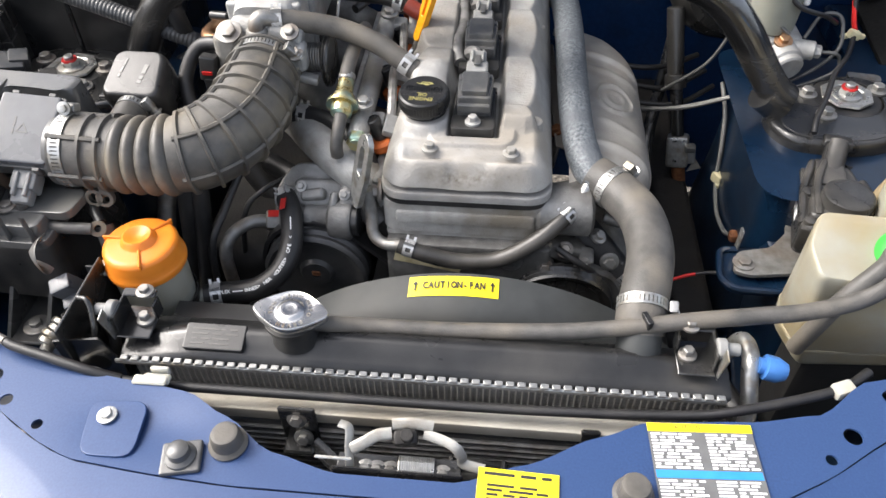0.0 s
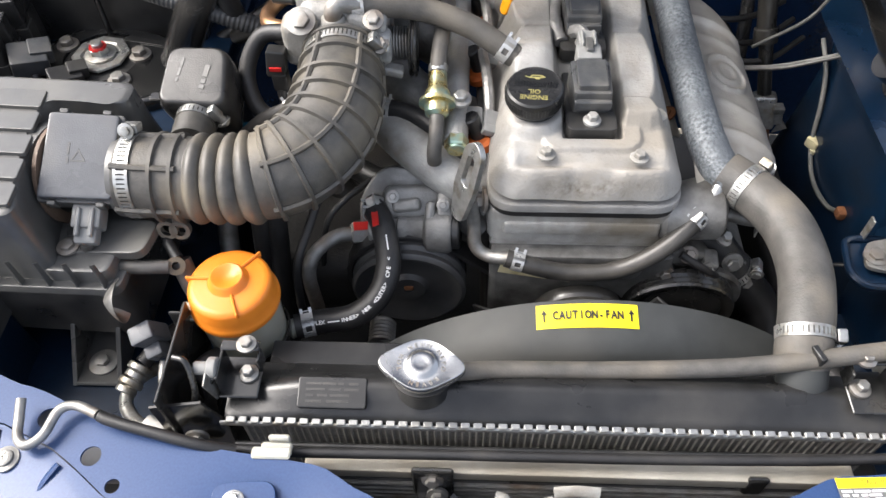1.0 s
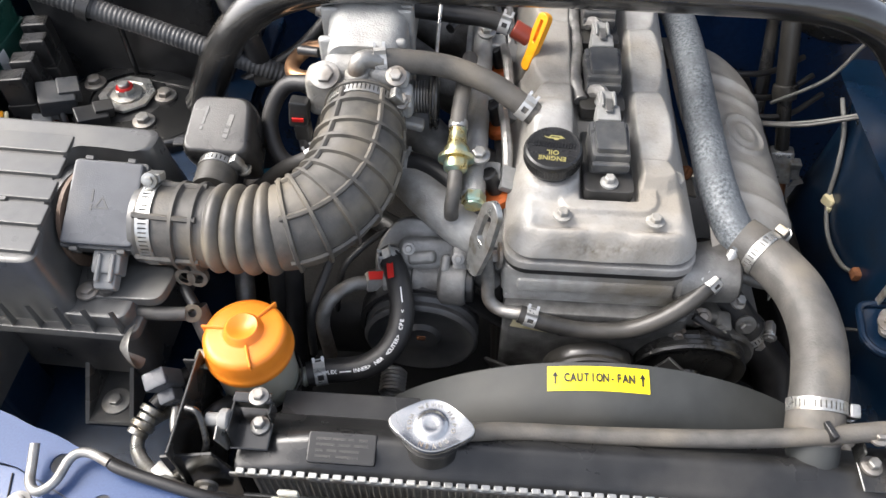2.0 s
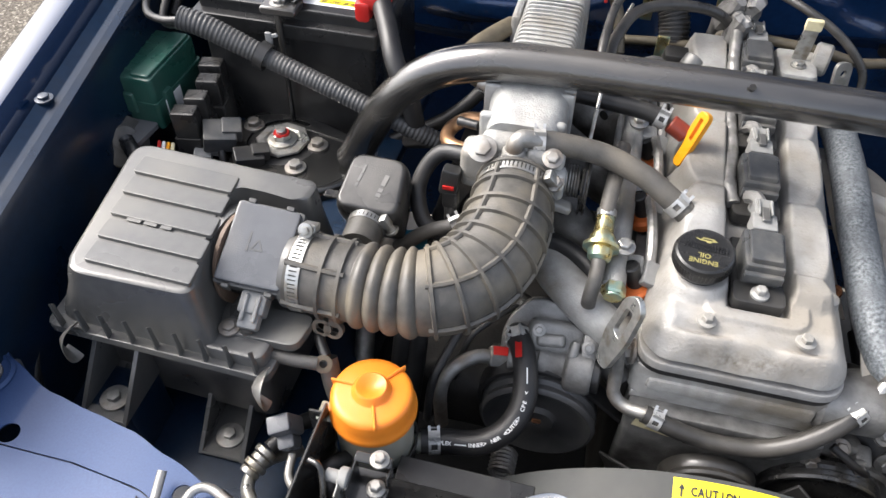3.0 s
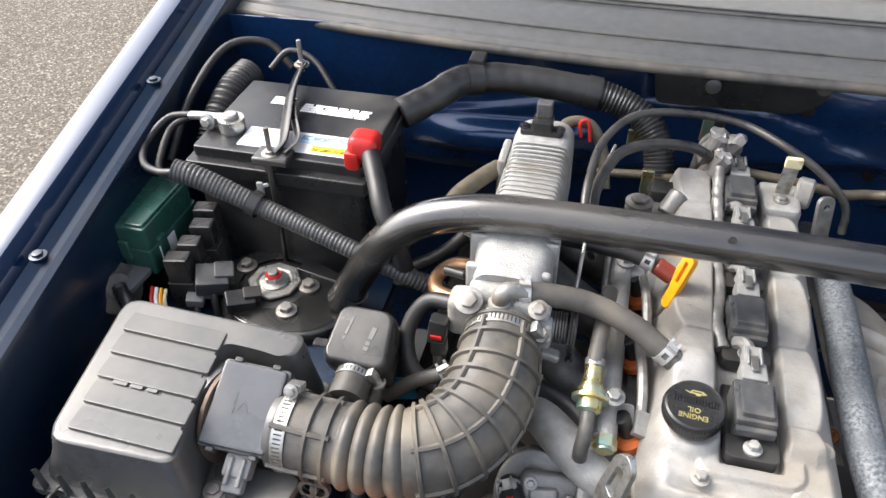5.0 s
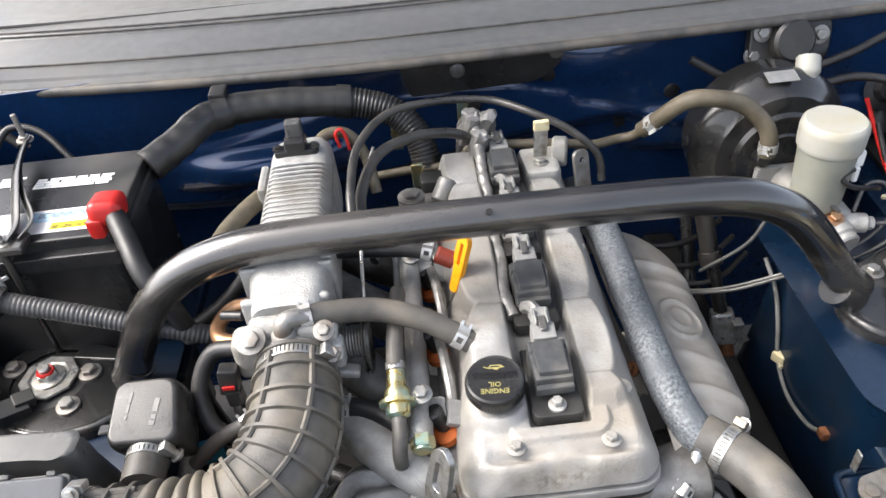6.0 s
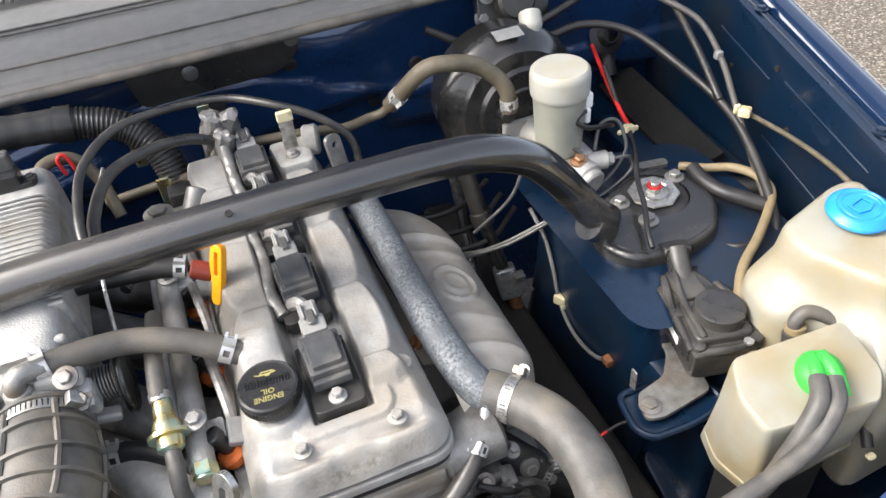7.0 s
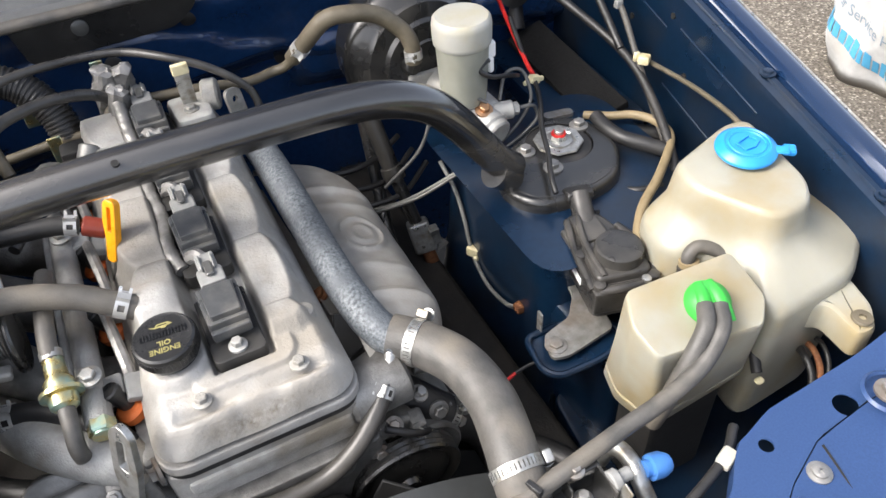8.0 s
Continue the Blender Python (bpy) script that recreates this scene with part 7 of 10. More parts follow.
for cx_, cy_, z, pts, hr in ((0.522, 0.893, 0.876, [(0.405, 0.842), (0.43, 0.795), (0.500, 0.786), (0.555, 0.800), (0.592, 0.850), (0.592, 0.915), (0.560, 0.952), (0.520, 0.950), (0.470, 0.925), (0.425, 0.90)], 0.046),
                             (-0.523, 0.855, 0.899, [(-0.408, 0.815), (-0.44, 0.775), (-0.505, 0.765), (-0.565, 0.79), (-0.602, 0.835), (-0.602, 0.885), (-0.565, 0.918), (-0.515, 0.918), (-0.455, 0.898), (-0.415, 0.872)], 0.046)):
    o = fillet(pts, 0.028, 5)
    sg = 1 if cx_ > 0 else -1
    bm = B()
    gx, gy = sum(p[0] for p in o) / len(o), sum(p[1] for p in o) / len(o)
    flatplate(bm, [((x - gx) * 0.90 + gx, (y - gy) * 0.90 + gy) for x, y in o], [disc(cx_, cy_, hr, 40)], 0.004, Matrix.Translation((0, 0, z)), 0.0004)
    loft(bm, [[((x - gx) * k + gx, (y - gy) * k + gy, z + dz) for x, y in o] for k, dz in ((0.895, 0.0035), (0.93, 0.0037), (0.96, 0.0028), (0.985, 0.0005), (1.002, -0.0035), (1.012, -0.009), (1.016, -0.022))], False)
    part("end_plate", bm, BLACK_STEEL, brace, "black pressed end plate")
    if sg < 0:
        bm = B()
        prism(bm, [(-0.509, 0.884), (-0.502, 0.896), (-0.428, 0.882), (-0.432, 0.868)], z + 0.001, z + 0.0065, 0.003, 0.006)
        part("pressed_rib", bm, BLACK_STEEL, brace)
    bm = B()
    tube(bm, [(0.398 * sg if sg > 0 else -0.41, 0.855 if sg > 0 else 0.84, z + 0.030), (0.425 * sg, 0.858 if sg > 0 else 0.84, z + 0.008)], 0.021, 24, 4)
    part("weld", bm, BRACE_PAINT, brace)
for cx_, cy_, z, bolts in ((0.520, 0.893, 0.880, ((0.566, 0.912), (0.471, 0.897), (0.484, 0.850))), (-0.521, 0.851, 0.904, ((-0.570, 0.873), (-0.476, 0.855), (-0.487, 0.808)))):
    mount = thing("strut_mount", (cx_, cy_, z - 0.02), "silver octagonal strut mount with a red-marked nut", "strut mount", "strut mounts")
    bm = B()
    lathe(bm, [(0.044, -0.012), (0.046, -0.002), (0.043, 0.000), (0.020, 0.001), (0.020, -0.004), (0, -0.004)], Matrix.Translation((cx_, cy_, z)), 40)
    part("rubber", bm, RUBBER, mount)
    bm = B()
    lathe(bm, [(0, 0.003), (0.0335, 0.003), (0.0345, 0.0045), (0.0335, 0.0065), (0.024, 0.0065), (0.021, 0.0045), (0, 0.0045)], Matrix.Translation((cx_, cy_, z)) @ pose(0, 0, 0, 0, 0, 12), 8)
    part("plate", bm, STEEL, mount, "", 20)
    bm = B()
    hexbolt(bm, (cx_, cy_, z + 0.0045), (0, 0, 1), 0.0105, 0.012, True)
    cyl(bm, (cx_, cy_, z + 0.010), (cx_, cy_, z + 0.022), 0.0065, seg=16)
    nut = part("nut", bm, STEEL, mount)
    bm = B()
    lathe(bm, [(0.0066, 0), (0.0095, 0.0004), (0.0105, -0.002)], Matrix.Translation((cx_, cy_, z + 0.0172)), 24)
    part("red_mark", bm, RED, nut, "red paint ring")
    for x, y in bolts:
        bolt((x, y, z + 0.0005), (0, 0, 1), 0.0075, 0.010, STEEL_DIM, mount)

# ---- air cleaner ----
air = thing("air_cleaner", (-0.51, 0.61, 0.76), "dark grey ribbed plastic air cleaner housing with steel clips", "air cleaner")
top = [(-0.606, 0.700), (-0.583, 0.526), (-0.460, 0.532), (-0.472, 0.570), (-0.482, 0.640), (-0.480, 0.672), (-0.440, 0.672), (-0.408, 0.668), (-0.404, 0.700)]
low = [(-0.640, 0.714), (-0.632, 0.534), (-0.450, 0.526), (-0.460, 0.560), (-0.472, 0.632), (-0.470, 0.662), (-0.436, 0.664), (-0.400, 0.660), (-0.394, 0.714)]


def top_tilt(x, y):
    return 1.004 - 0.05 * (x + 0.59) - 0.03 * (0.70 - y)


bm = B()
a, b = fillet(top, 0.022, 6), fillet(low, 0.022, 6)
rings = []
for k, (w, z) in enumerate(((0.0, 0.905), (0.08, 0.914), (0.62, None), (0.76, None), (0.88, None), (0.96, None), (1.04, None))):
    ring = []
    for (x0, y0), (x1, y1) in zip(a, b):
        x, y = x1 + (x0 - x1) * min(w, 1.0), y1 + (y0 - y1) * min(w, 1.0)
        if w > 1:
            x, y = x + (-0.525 - x) * 0.05, y + (0.61 - y) * 0.05
        zt = top_tilt(x, y)
        ring.append((x, y, z if z else (zt - 0.040 if w == 0.62 else zt - 0.022 if w == 0.76 else zt - 0.010 if w == 0.88 else zt - 0.0030 if w == 0.96 else zt)))
    rings.append(ring)
loft(bm, rings)
bmesh.ops.recalc_face_normals(bm, faces=bm.faces)
lid = part("lid", bm, PLASTIC_GREY, air, "dark grey lid with long flat ribs", 40)
for i, y in enumerate((0.5520, 0.5810, 0.6100, 0.6390, 0.6680)):
    bm = B()
    x1 = -0.468 - 0.0035 * i
    x0 = -0.566 - (y - 0.526) * 0.135
    prism(bm, [(x0, y - 0.0130), (x1 + 0.003, y - 0.0130), (x1, y + 0.0122), (x0 - 0.002, y + 0.0122)], 0.0, 0.0044, 0.0012, 0.0030)
    for v in bm.verts:
        v.co.z += top_tilt(v.co.x, v.co.y) - 0.0006 - 0.0022 * ss(y - 0.010, y + 0.0130, v.co.y)
    part("rib", bm, PLASTIC_GREY, lid)
for mx, my, w_, h_ in ((-0.535, 0.596, 0.046, 0.010), (-0.53, 0.664, 0.04, 0.008)):
    bm = B()
    bars(bm, Matrix.Translation((mx, my, 0)), w_, h_, 1, RNG, 0.0006)
    for v in bm.verts:
        v.co.z += top_tilt(v.co.x, v.co.y) + 0.0022
    part("moulded_mark", bm, PLASTIC_GREY, lid)
# round duct of the lid towards the sensor
bm = B()
tube(bm, [(-0.535, 0.632, 0.934), (-0.512, 0.630, 0.938), (-0.488, 0.626, 0.944), (-0.462, 0.621, 0.949)], 0.0490, 40, 6, lambda u, s: 1.12 - 0.14 * u)
part("duct", bm, PLASTIC_GREY, air, "round duct of the lid")
bm = B()
prism(bm, [(-0.642, 0.714), (-0.638, 0.522), (-0.397, 0.516), (-0.392, 0.714)], 0.897, 0.9065, 0.002, 0.012)
part("rim", bm, PLASTIC_GREY, air)
bm = B()
prism(bm, [(-0.470, 0.526), (-0.404, 0.524), (-0.398, 0.668), (-0.475, 0.668)], 0.905, 0.922, 0.005, 0.012)
part("ledge", bm, PLASTIC_GREY, air)
bm = B()
prism(bm, [(-0.622, 0.700), (-0.618, 0.548), (-0.415, 0.540), (-0.412, 0.700)], 0.790, 0.900, 0.004, 0.02)
part("base", bm, ACTUATOR, air, "deep grey base of the housing")
for i in range(9):
    x = -0.618 + i * 0.026
    y = 0.526 - (x + 0.634) * 0.02
    bm = B()
    flatplate(bm, [(-0.004, 0), (0.0020, 0.0), (0.0002, 0.030), (-0.004, 0.034)], [], 0.0015, Matrix.Translation((x, y + 0.0045, 0.9065)) @ pose(0, 0, 0, 90, 0, 90) @ Matrix.Translation((-0.004, 0, -0.001)), 0.0003)
    part("web", bm, PLASTIC_GREY, air)
for x, y, rz in ((-0.606, 0.516, -3), (-0.402, 0.512, 3)):
    bm = B()
    m = Matrix.Translation((x, y, 0.903)) @ pose(0, 0, 0, 0, 0, rz)
    tube(bm, [m @ V(0, q, w) for q, w in ((0.010, 0.006), (0.000, 0.009), (-0.009, 0.008), (-0.013, 0.001), (-0.013, -0.012), (-0.009, -0.019), (-0.002, -0.020))], 0.0095, 10, 5, flat=0.13)
    part("clip", bm, STEEL_DIM, air, "dull spring clip")
for x, y, z in ((-0.576, 0.502, 0.826), (-0.469, 0.522, 0.762)):
    bm = B()
    rbox(bm, (x, y + 0.012, z - 0.006), (0.050, 0.075, 0.005), 0.002, 1)
    for s in (-1, 1):
        flatplate(bm, [(0, 0), (0.075, 0.0), (0.075, 0.075)], [], 0.004, Matrix.Translation((x + s * 0.024 - 0.002, y - 0.025, z - 0.006)) @ pose(0, 0, 0, 90, 0, 90), 0.0005)
    foot = part("foot", bm, PLASTIC_GREY, air, "moulded foot with a washer")
    bm = B()
    lathe(bm, [(0, 0), (0.0155, 0), (0.0155, 0.002), (0.014, 0.003), (0, 0.003)], Matrix.Translation((x, y, z - 0.003)), 30)
    hexbolt(bm, (x, y, z), (0, 0, 1), 0.0065, 0.006, False)
    part("bolt", bm, STEEL_DIM, foot)
bm = B()
rbox(bm, (-0.576, 0.515, 0.785), (0.055, 0.06, 0.075), 0.006, 2)
part("shelf_post", bm, PAINT_SHADED, car)

# air mass sensor
maf = thing("air_mass_sensor", (-0.432, 0.61, 0.93), "grey plastic air mass sensor box on its round pipe", "sensor")
m = at((-0.4315, 0.6095, 0.981), (0.13, -0.46, 0.88), (1, 0.06, -0.12))
bm = B()
prism(bm, fillet([(-0.0335, -0.040), (0.031, -0.039), (0.031, 0.040), (-0.031, 0.040)], 0.004), -0.022, 0.008, 0.003, 0.0, m)
box_ = part("cover", bm, PLASTIC_MID, maf, "smooth grey lid with a triangle mark")
bm = B()
prism(bm, fillet([(-0.036, -0.0425), (0.0335, -0.0415), (0.0335, 0.0425), (-0.0335, 0.0425)], 0.005), -0.020, 0.000, 0.0015, 0.0, m)
for x, y in ((-0.02, 0.043), (0.018, 0.043), (-0.022, -0.043), (0.02, -0.043), (0.0345, 0.02)):
    rbox(bm, m @ V(x, y, -0.004), (0.008, 0.005, 0.014), 0.001, 1, m.to_3x3().to_4x4())
part("rim", bm, PLASTIC_GREY, maf)
bm = B()
flatplate(bm, [(-0.007, -0.004), (0.007, -0.004), (0, 0.008)], [[(-0.0045, -0.0026), (0.0045, -0.0026), (0, 0.0052)]], 0.0004, m @ Matrix.Translation((-0.001, -0.002, 0.008)), 0)
bars(bm, m @ Matrix.Translation((-0.010, 0.002, 0.008)) @ pose(0, 0, 0, 0, 0, 90), 0.02, 0.004, 1, RNG, 0.0004)
part("mark", bm, PLASTIC_GREY, box_)
bm = B()
cyl(bm, (-0.478, 0.614, 0.953), (-0.392, 0.612, 0.955), 0.0275, seg=40)
lathe(bm, [(0.0275, 0), (0.0375, 0), (0.0385, 0.012), (0.0275, 0.012)], at((-0.404, 0.612, 0.955), (1, 0, 0)), 40)
part("pipe", bm, PLASTIC_GREY, maf)
bm = B()
lathe(bm, [(0.038, -0.003), (0.0485, -0.003), (0.0485, 0.001), (0.038, 0.001)], at((-0.4590, 0.6205, 0.950), (1, -0.1, 0.1)), 40)
part("seal", bm, mat("brown_rubber_seal", (0.10, 0.065, 0.045), (0.14, 0.095, 0.065), 0.7), maf, "dusty brown seal ring")
bm = B()
mm = m @ Matrix.Translation((0.006, -0.052, -0.016))
rbox(bm, mm @ V(0, 0, 0), (0.026, 0.022, 0.022), 0.003, 2, m.to_3x3().to_4x4())
rbox(bm, mm @ V(0, -0.014, 0.0), (0.020, 0.022, 0.016), 0.003, 2, m.to_3x3().to_4x4())
for x in (-0.006, 0.006):
    rbox(bm, mm @ V(x, -0.006, 0.011), (0.004, 0.026, 0.006), 0.001, 1, m.to_3x3().to_4x4())
part("plug", bm, CONNECTOR, maf, "pale grey wiring plug")
wire("lead", [mm @ V(0, -0.022, 0), (-0.432, 0.552, 0.914), (-0.420, 0.548, 0.906), (-0.392, 0.544, 0.905), (-0.372, 0.545, 0.904), (-0.360, 0.547, 0.902)], 0.0068, RUBBER_OLD, maf, "taped grey lead")
bm = B()
prism(bm, [(-0.452, 0.545), (-0.378, 0.545), (-0.372, 0.585), (-0.455, 0.585)], 0.915, 0.925, 0.002, 0.012)
part("bracket", bm, PLASTIC_GREY, maf)
bolt((-0.448, 0.551, 0.925), (0, 0, 1), 0.006, 0.005, STEEL_DIM, maf)

# ribbed intake elbow
elbow = thing("intake_elbow_hose", (-0.30, 0.63, 0.92), "dusty ribbed rubber intake elbow with steel clamps", "hose")
ep = [(-0.398, 0.612, 0.957), (-0.372, 0.611, 0.956), (-0.345, 0.611, 0.955), (-0.315, 0.611, 0.954), (-0.285, 0.613, 0.954), (-0.255, 0.622, 0.956), (-0.232, 0.641, 0.960), (-0.218, 0.668, 0.965), (-0.212, 0.700, 0.971), (-0.211, 0.730, 0.977), (-0.2115, 0.758, 0.980)]


def elbow_r(u, s):
    r = 1.0 + 0.13 * ss(0.30, 0.52, u) * ss(1.0, 0.80, u)
    if 0.062 < s < 0.122:
        r += 0.16 * abs(math.sin((s - 0.062) / 0.015 * math.pi)) ** 0.7 - 0.05
    return r


bm = B()
tube(bm, ep, 0.0385, 48, 30, elbow_r)
part("tube", bm, ELBOW, elbow, "", 60)
ec = spline(ep, 30)
el = [0.0]
for p, q in zip(ec, ec[1:]):
    el.append(el[-1] + (q - p).length)
for s0 in (0.034, 0.052, 0.134, 0.153, 0.172, 0.191, 0.210, 0.230, 0.252, 0.276, 0.302):
    i = min(range(len(el)), key=lambda j: abs(el[j] - s0))
    bm = B()
    r = 0.0385 * elbow_r(el[i] / el[-1], 0)
    lathe(bm, [(r - 0.001, -0.0030), (r + 0.0038, -0.0016), (r + 0.0038, 0.0016), (r - 0.001, 0.0030)], at(ec[i], ec[min(i + 1, len(ec) - 1)] - ec[i - 1]), 48)
    part("rib", bm, ELBOW, elbow)
# lengthwise ribs of the bend
for ang in (-28, 32, 95):
    pts = []
    for i in range(0, len(ec), 8):
        if 0.128 < el[i] < 0.325 or el[i] < 0.062:
            d = (ec[min(i + 1, len(ec) - 1)] - ec[max(i - 1, 0)]).normalized()
            up_ = Vector((0, 0, 1)) - d * d.z
            out_ = d.cross(up_).normalized()
            r = 0.0385 * elbow_r(el[i] / el[-1], 0)
            pts.append((el[i], ec[i] + (up_.normalized() * math.cos(radians(ang)) + out_ * math.sin(radians(ang))) * (r + 0.0008)))
    for sel in ([p for s, p in pts if s < 0.07], [p for s, p in pts if s > 0.07]):
        if len(sel) > 2:
            bm = B()
            tube(bm, sel, 0.0030, 6, 2)
            part("rib", bm, ELBOW, elbow)
clamp(elbow, (-0.388, 0.612, 0.957), (1, 0, 0), 0.0400, 0.013, (0, 0.5, 0.9))
clamp(elbow, (-0.2115, 0.752, 0.9795), (0, 1, 0.1), 0.0400, 0.012, (0.75, 0, 0.6))
bm = B()
for dx in (-0.012, 0.0):
    lathe(bm, [(0.006, -0.003), (0.010, -0.003), (0.010, 0.003), (0.006, 0.003)], at((-0.352 + dx, 0.578, 0.920), (0, -1, 0.3)), 20)
rbox(bm, (-0.352, 0.582, 0.930), (0.012, 0.008, 0.02), 0.003, 2)
part("hanger", bm, ELBOW, elbow)

# resonator box
reson = thing("resonator_box", (-0.352, 0.73, 0.92), "black plastic resonator box with a clamped neck", "resonator")
bm = B()
rings = []
for z, w in ((-0.035, 0.80), (-0.03, 0.90), (-0.01, 0.97), (0.014, 1.0), (0.026, 0.985), (0.034, 0.93), (0.038, 0.82)):
    o = fillet([(-0.037, -0.034), (0.036, -0.036), (0.031, 0.032), (-0.031, 0.033)], 0.014, 5)
    rings.append([(x * w, y * w, z) for x, y in o])
t = B()
loft(t, rings)
bmesh.ops.recalc_face_normals(t, faces=t.faces)
rm = Matrix.Translation((-0.353, 0.731, 0.956)) @ pose(0, 0, 0, 22, 0, 0)
merge(bm, t, rm)
part("box", bm, ACTUATOR, reson, "", 50)
bm = B()
bars(bm, rm @ Matrix.Translation((0.012, 0.0, 0.0382)) @ pose(0, 0, 0, 0, 0, 80), 0.034, 0.009, 1, RNG, 0.0005)
bars(bm, rm @ Matrix.Translation((-0.014, 0.004, 0.0382)) @ pose(0, 0, 0, 0, 0, 80), 0.026, 0.005, 1, RNG, 0.0005)
part("moulded_marks", bm, PLASTIC_GREY, reson)
wire("neck", [(-0.351, 0.655, 0.957), (-0.352, 0.676, 0.957), (-0.352, 0.70, 0.955)], 0.0195, ELBOW, reson, "", 6, 24)
clamp(reson, (-0.352, 0.684, 0.957), (0, 1, 0), 0.0200, 0.009, (0.85, 0, 0.5))
bm = B()
rbox(bm, (-0.397, 0.735, 0.945), (0.04, 0.012, 0.004), 0.0015, 1)
part("bracket", bm, BLACK_STEEL, reson)

# ---- battery ----
bat = thing("battery", (-0.525, 0.995, 0.86), "black car battery with white and yellow labels", "battery")
bm = B()
prism(bm, [(-0.632, 0.906), (-0.412, 0.906), (-0.412, 1.086), (-0.632, 1.086)], 0.855, 1.035, 0.002, 0.006)
part("case", bm, PLASTIC, bat)
bm = B()
prism(bm, [(-0.640, 0.898), (-0.405, 0.898), (-0.405, 1.093), (-0.640, 1.093)], 1.026, 1.044, 0.003, 0.005)
prism(bm, [(-0.634, 0.912), (-0.411, 0.912), (-0.411, 1.090), (-0.634, 1.090)], 1.042, 1.058, 0.004, 0.006)
lid_ = part("lid", bm, PLASTIC, bat, "stepped black lid")
bm = B()
rbox(bm, (-0.505, 0.948, 1.0585), (0.150, 0.044, 0.0008), 0.0002, 1)
part("label", bm, LABEL_WHITE, bat, "white and pale blue label with a yellow bar")
bm = B()
rbox(bm, (-0.460, 0.937, 1.0592), (0.050, 0.012, 0.0006), 0, 1)
part("yellow_bar", bm, LABEL_YELLOW, bat)
bm = B()
rbox(bm, (-0.474, 0.956, 1.0592), (0.080, 0.018, 0.0006), 0, 1)
part("blue_band", bm, mat("pale_blue_print", (0.42, 0.60, 0.72), (0.5, 0.67, 0.78), 0.5), bat)
bm = B()
bars(bm, Matrix.Translation((-0.460, 0.9345, 1.0596)), 0.046, 0.006, 2, RNG, 0.0003)
bars(bm, Matrix.Translation((-0.474, 0.958, 1.0596)), 0.062, 0.010, 4, RNG, 0.0003, 0.3)
part("print", bm, LABEL_BLACK, bat)
bm = B()
bars(bm, Matrix.Translation((-0.487, 1.028, 1.0585)) @ pose(0, 0, 0, 0, 0, -2), 0.094, 0.022, 4, RNG, 0.0004, 0.8, 0.08)
bars(bm, Matrix.Translation((-0.566, 1.040, 1.0585)), 0.030, 0.020, 4, RNG, 0.0004, 0.8, 0.08)
part("print", bm, LABEL_WHITE, bat, "white printed lettering bars")
bm = B()
lathe(bm, [(0, 0), (0.016, 0), (0.016, 0.004), (0.0115, 0.006), (0.0100, 0.022), (0.008, 0.024), (0, 0.024)], Matrix.Translation((-0.600, 0.958, 1.057)), 28)
part("post", bm, STEEL_DIM, bat, "lead post")
term = thing("negative_terminal", (-0.605, 0.93, 1.07), "silver battery terminal clamp with grey cables", "terminal")
bm = B()
lathe(bm, [(0.0105, 0.004), (0.0165, 0.004), (0.0165, 0.018), (0.0105, 0.018)], Matrix.Translation((-0.600, 0.958, 1.057)), 28)
rbox(bm, (-0.624, 0.962, 1.068), (0.024, 0.016, 0.012), 0.003, 2, pose(0, 0, 0, 0, 0, 8))
rbox(bm, (-0.650, 0.968, 1.066), (0.030, 0.013, 0.008), 0.003, 2, pose(0, 0, 0, 0, 0, 8))
part("clamp", bm, STEEL, term)
bolt((-0.630, 0.953, 1.068), (-0.1, -1, 0.2), 0.006, 0.008, STEEL, term)
wire("cable", [(-0.662, 0.970, 1.065), (-0.694, 0.962, 1.06), (-0.706, 0.922, 1.045), (-0.684, 0.880, 1.045), (-0.648, 0.858, 1.052), (-0.62, 0.857, 1.057)], 0.0048, RUBBER, term)
wire("cable", [(-0.662, 0.972, 1.063), (-0.688, 0.955, 1.05), (-0.682, 0.905, 1.03), (-0.655, 0.872, 1.038), (-0.625, 0.858, 1.052)], 0.0048, RUBBER, term)
pos = thing("positive_terminal", (-0.42, 0.92, 1.06), "red rubber cover over the positive battery terminal", "terminal")
bm = B()
rbox(bm, (-0.416, 0.938, 1.074), (0.036, 0.048, 0.030), 0.010, 3, pose(0, 0, 0, -14, 6, 6))
rbox(bm, (-0.425, 0.920, 1.064), (0.020, 0.020, 0.026), 0.006, 2)
part("cover", bm, RED, pos)
wire("cable", [(-0.405, 0.924, 1.072), (-0.388, 0.892, 1.060), (-0.370, 0.858, 1.040), (-0.352, 0.845, 1.010), (-0.345, 0.85, 0.96)], 0.0115, RUBBER, pos, "thick black taped cable", 8, 14)
hold = thing("battery_clamp", (-0.53, 0.99, 1.06), "black steel battery hold-down bar with two studs", "bracket")
bm = B()
tube(bm, [(-0.522, 0.902, 1.064), (-0.520, 0.93, 1.066), (-0.530, 0.97, 1.074), (-0.545, 1.02, 1.080), (-0.555, 1.07, 1.082), (-0.560, 1.10, 1.080)], 0.011, 12, 6, flat=0.35)
tube(bm, [(-0.508, 0.906, 1.066), (-0.504, 0.94, 1.068), (-0.524, 0.98, 1.074), (-0.541, 1.02, 1.079), (-0.552, 1.06, 1.082)], 0.006, 10, 6, flat=0.4)
rbox(bm, (-0.521, 0.906, 1.062), (0.044, 0.030, 0.010), 0.002, 1)
part("bar", bm, BLACK_STEEL, hold)
for x, y, z in ((-0.524, 0.905, 1.066), (-0.560, 1.098, 1.084)):
    bm = B()
    cyl(bm, (x, y, z - 0.01), (x, y, z + 0.036), 0.0032, seg=12)
    hexbolt(bm, (x, y, z), (0, 0, 1), 0.006, 0.006, True)
    part("stud", bm, STEEL_DIM, hold)
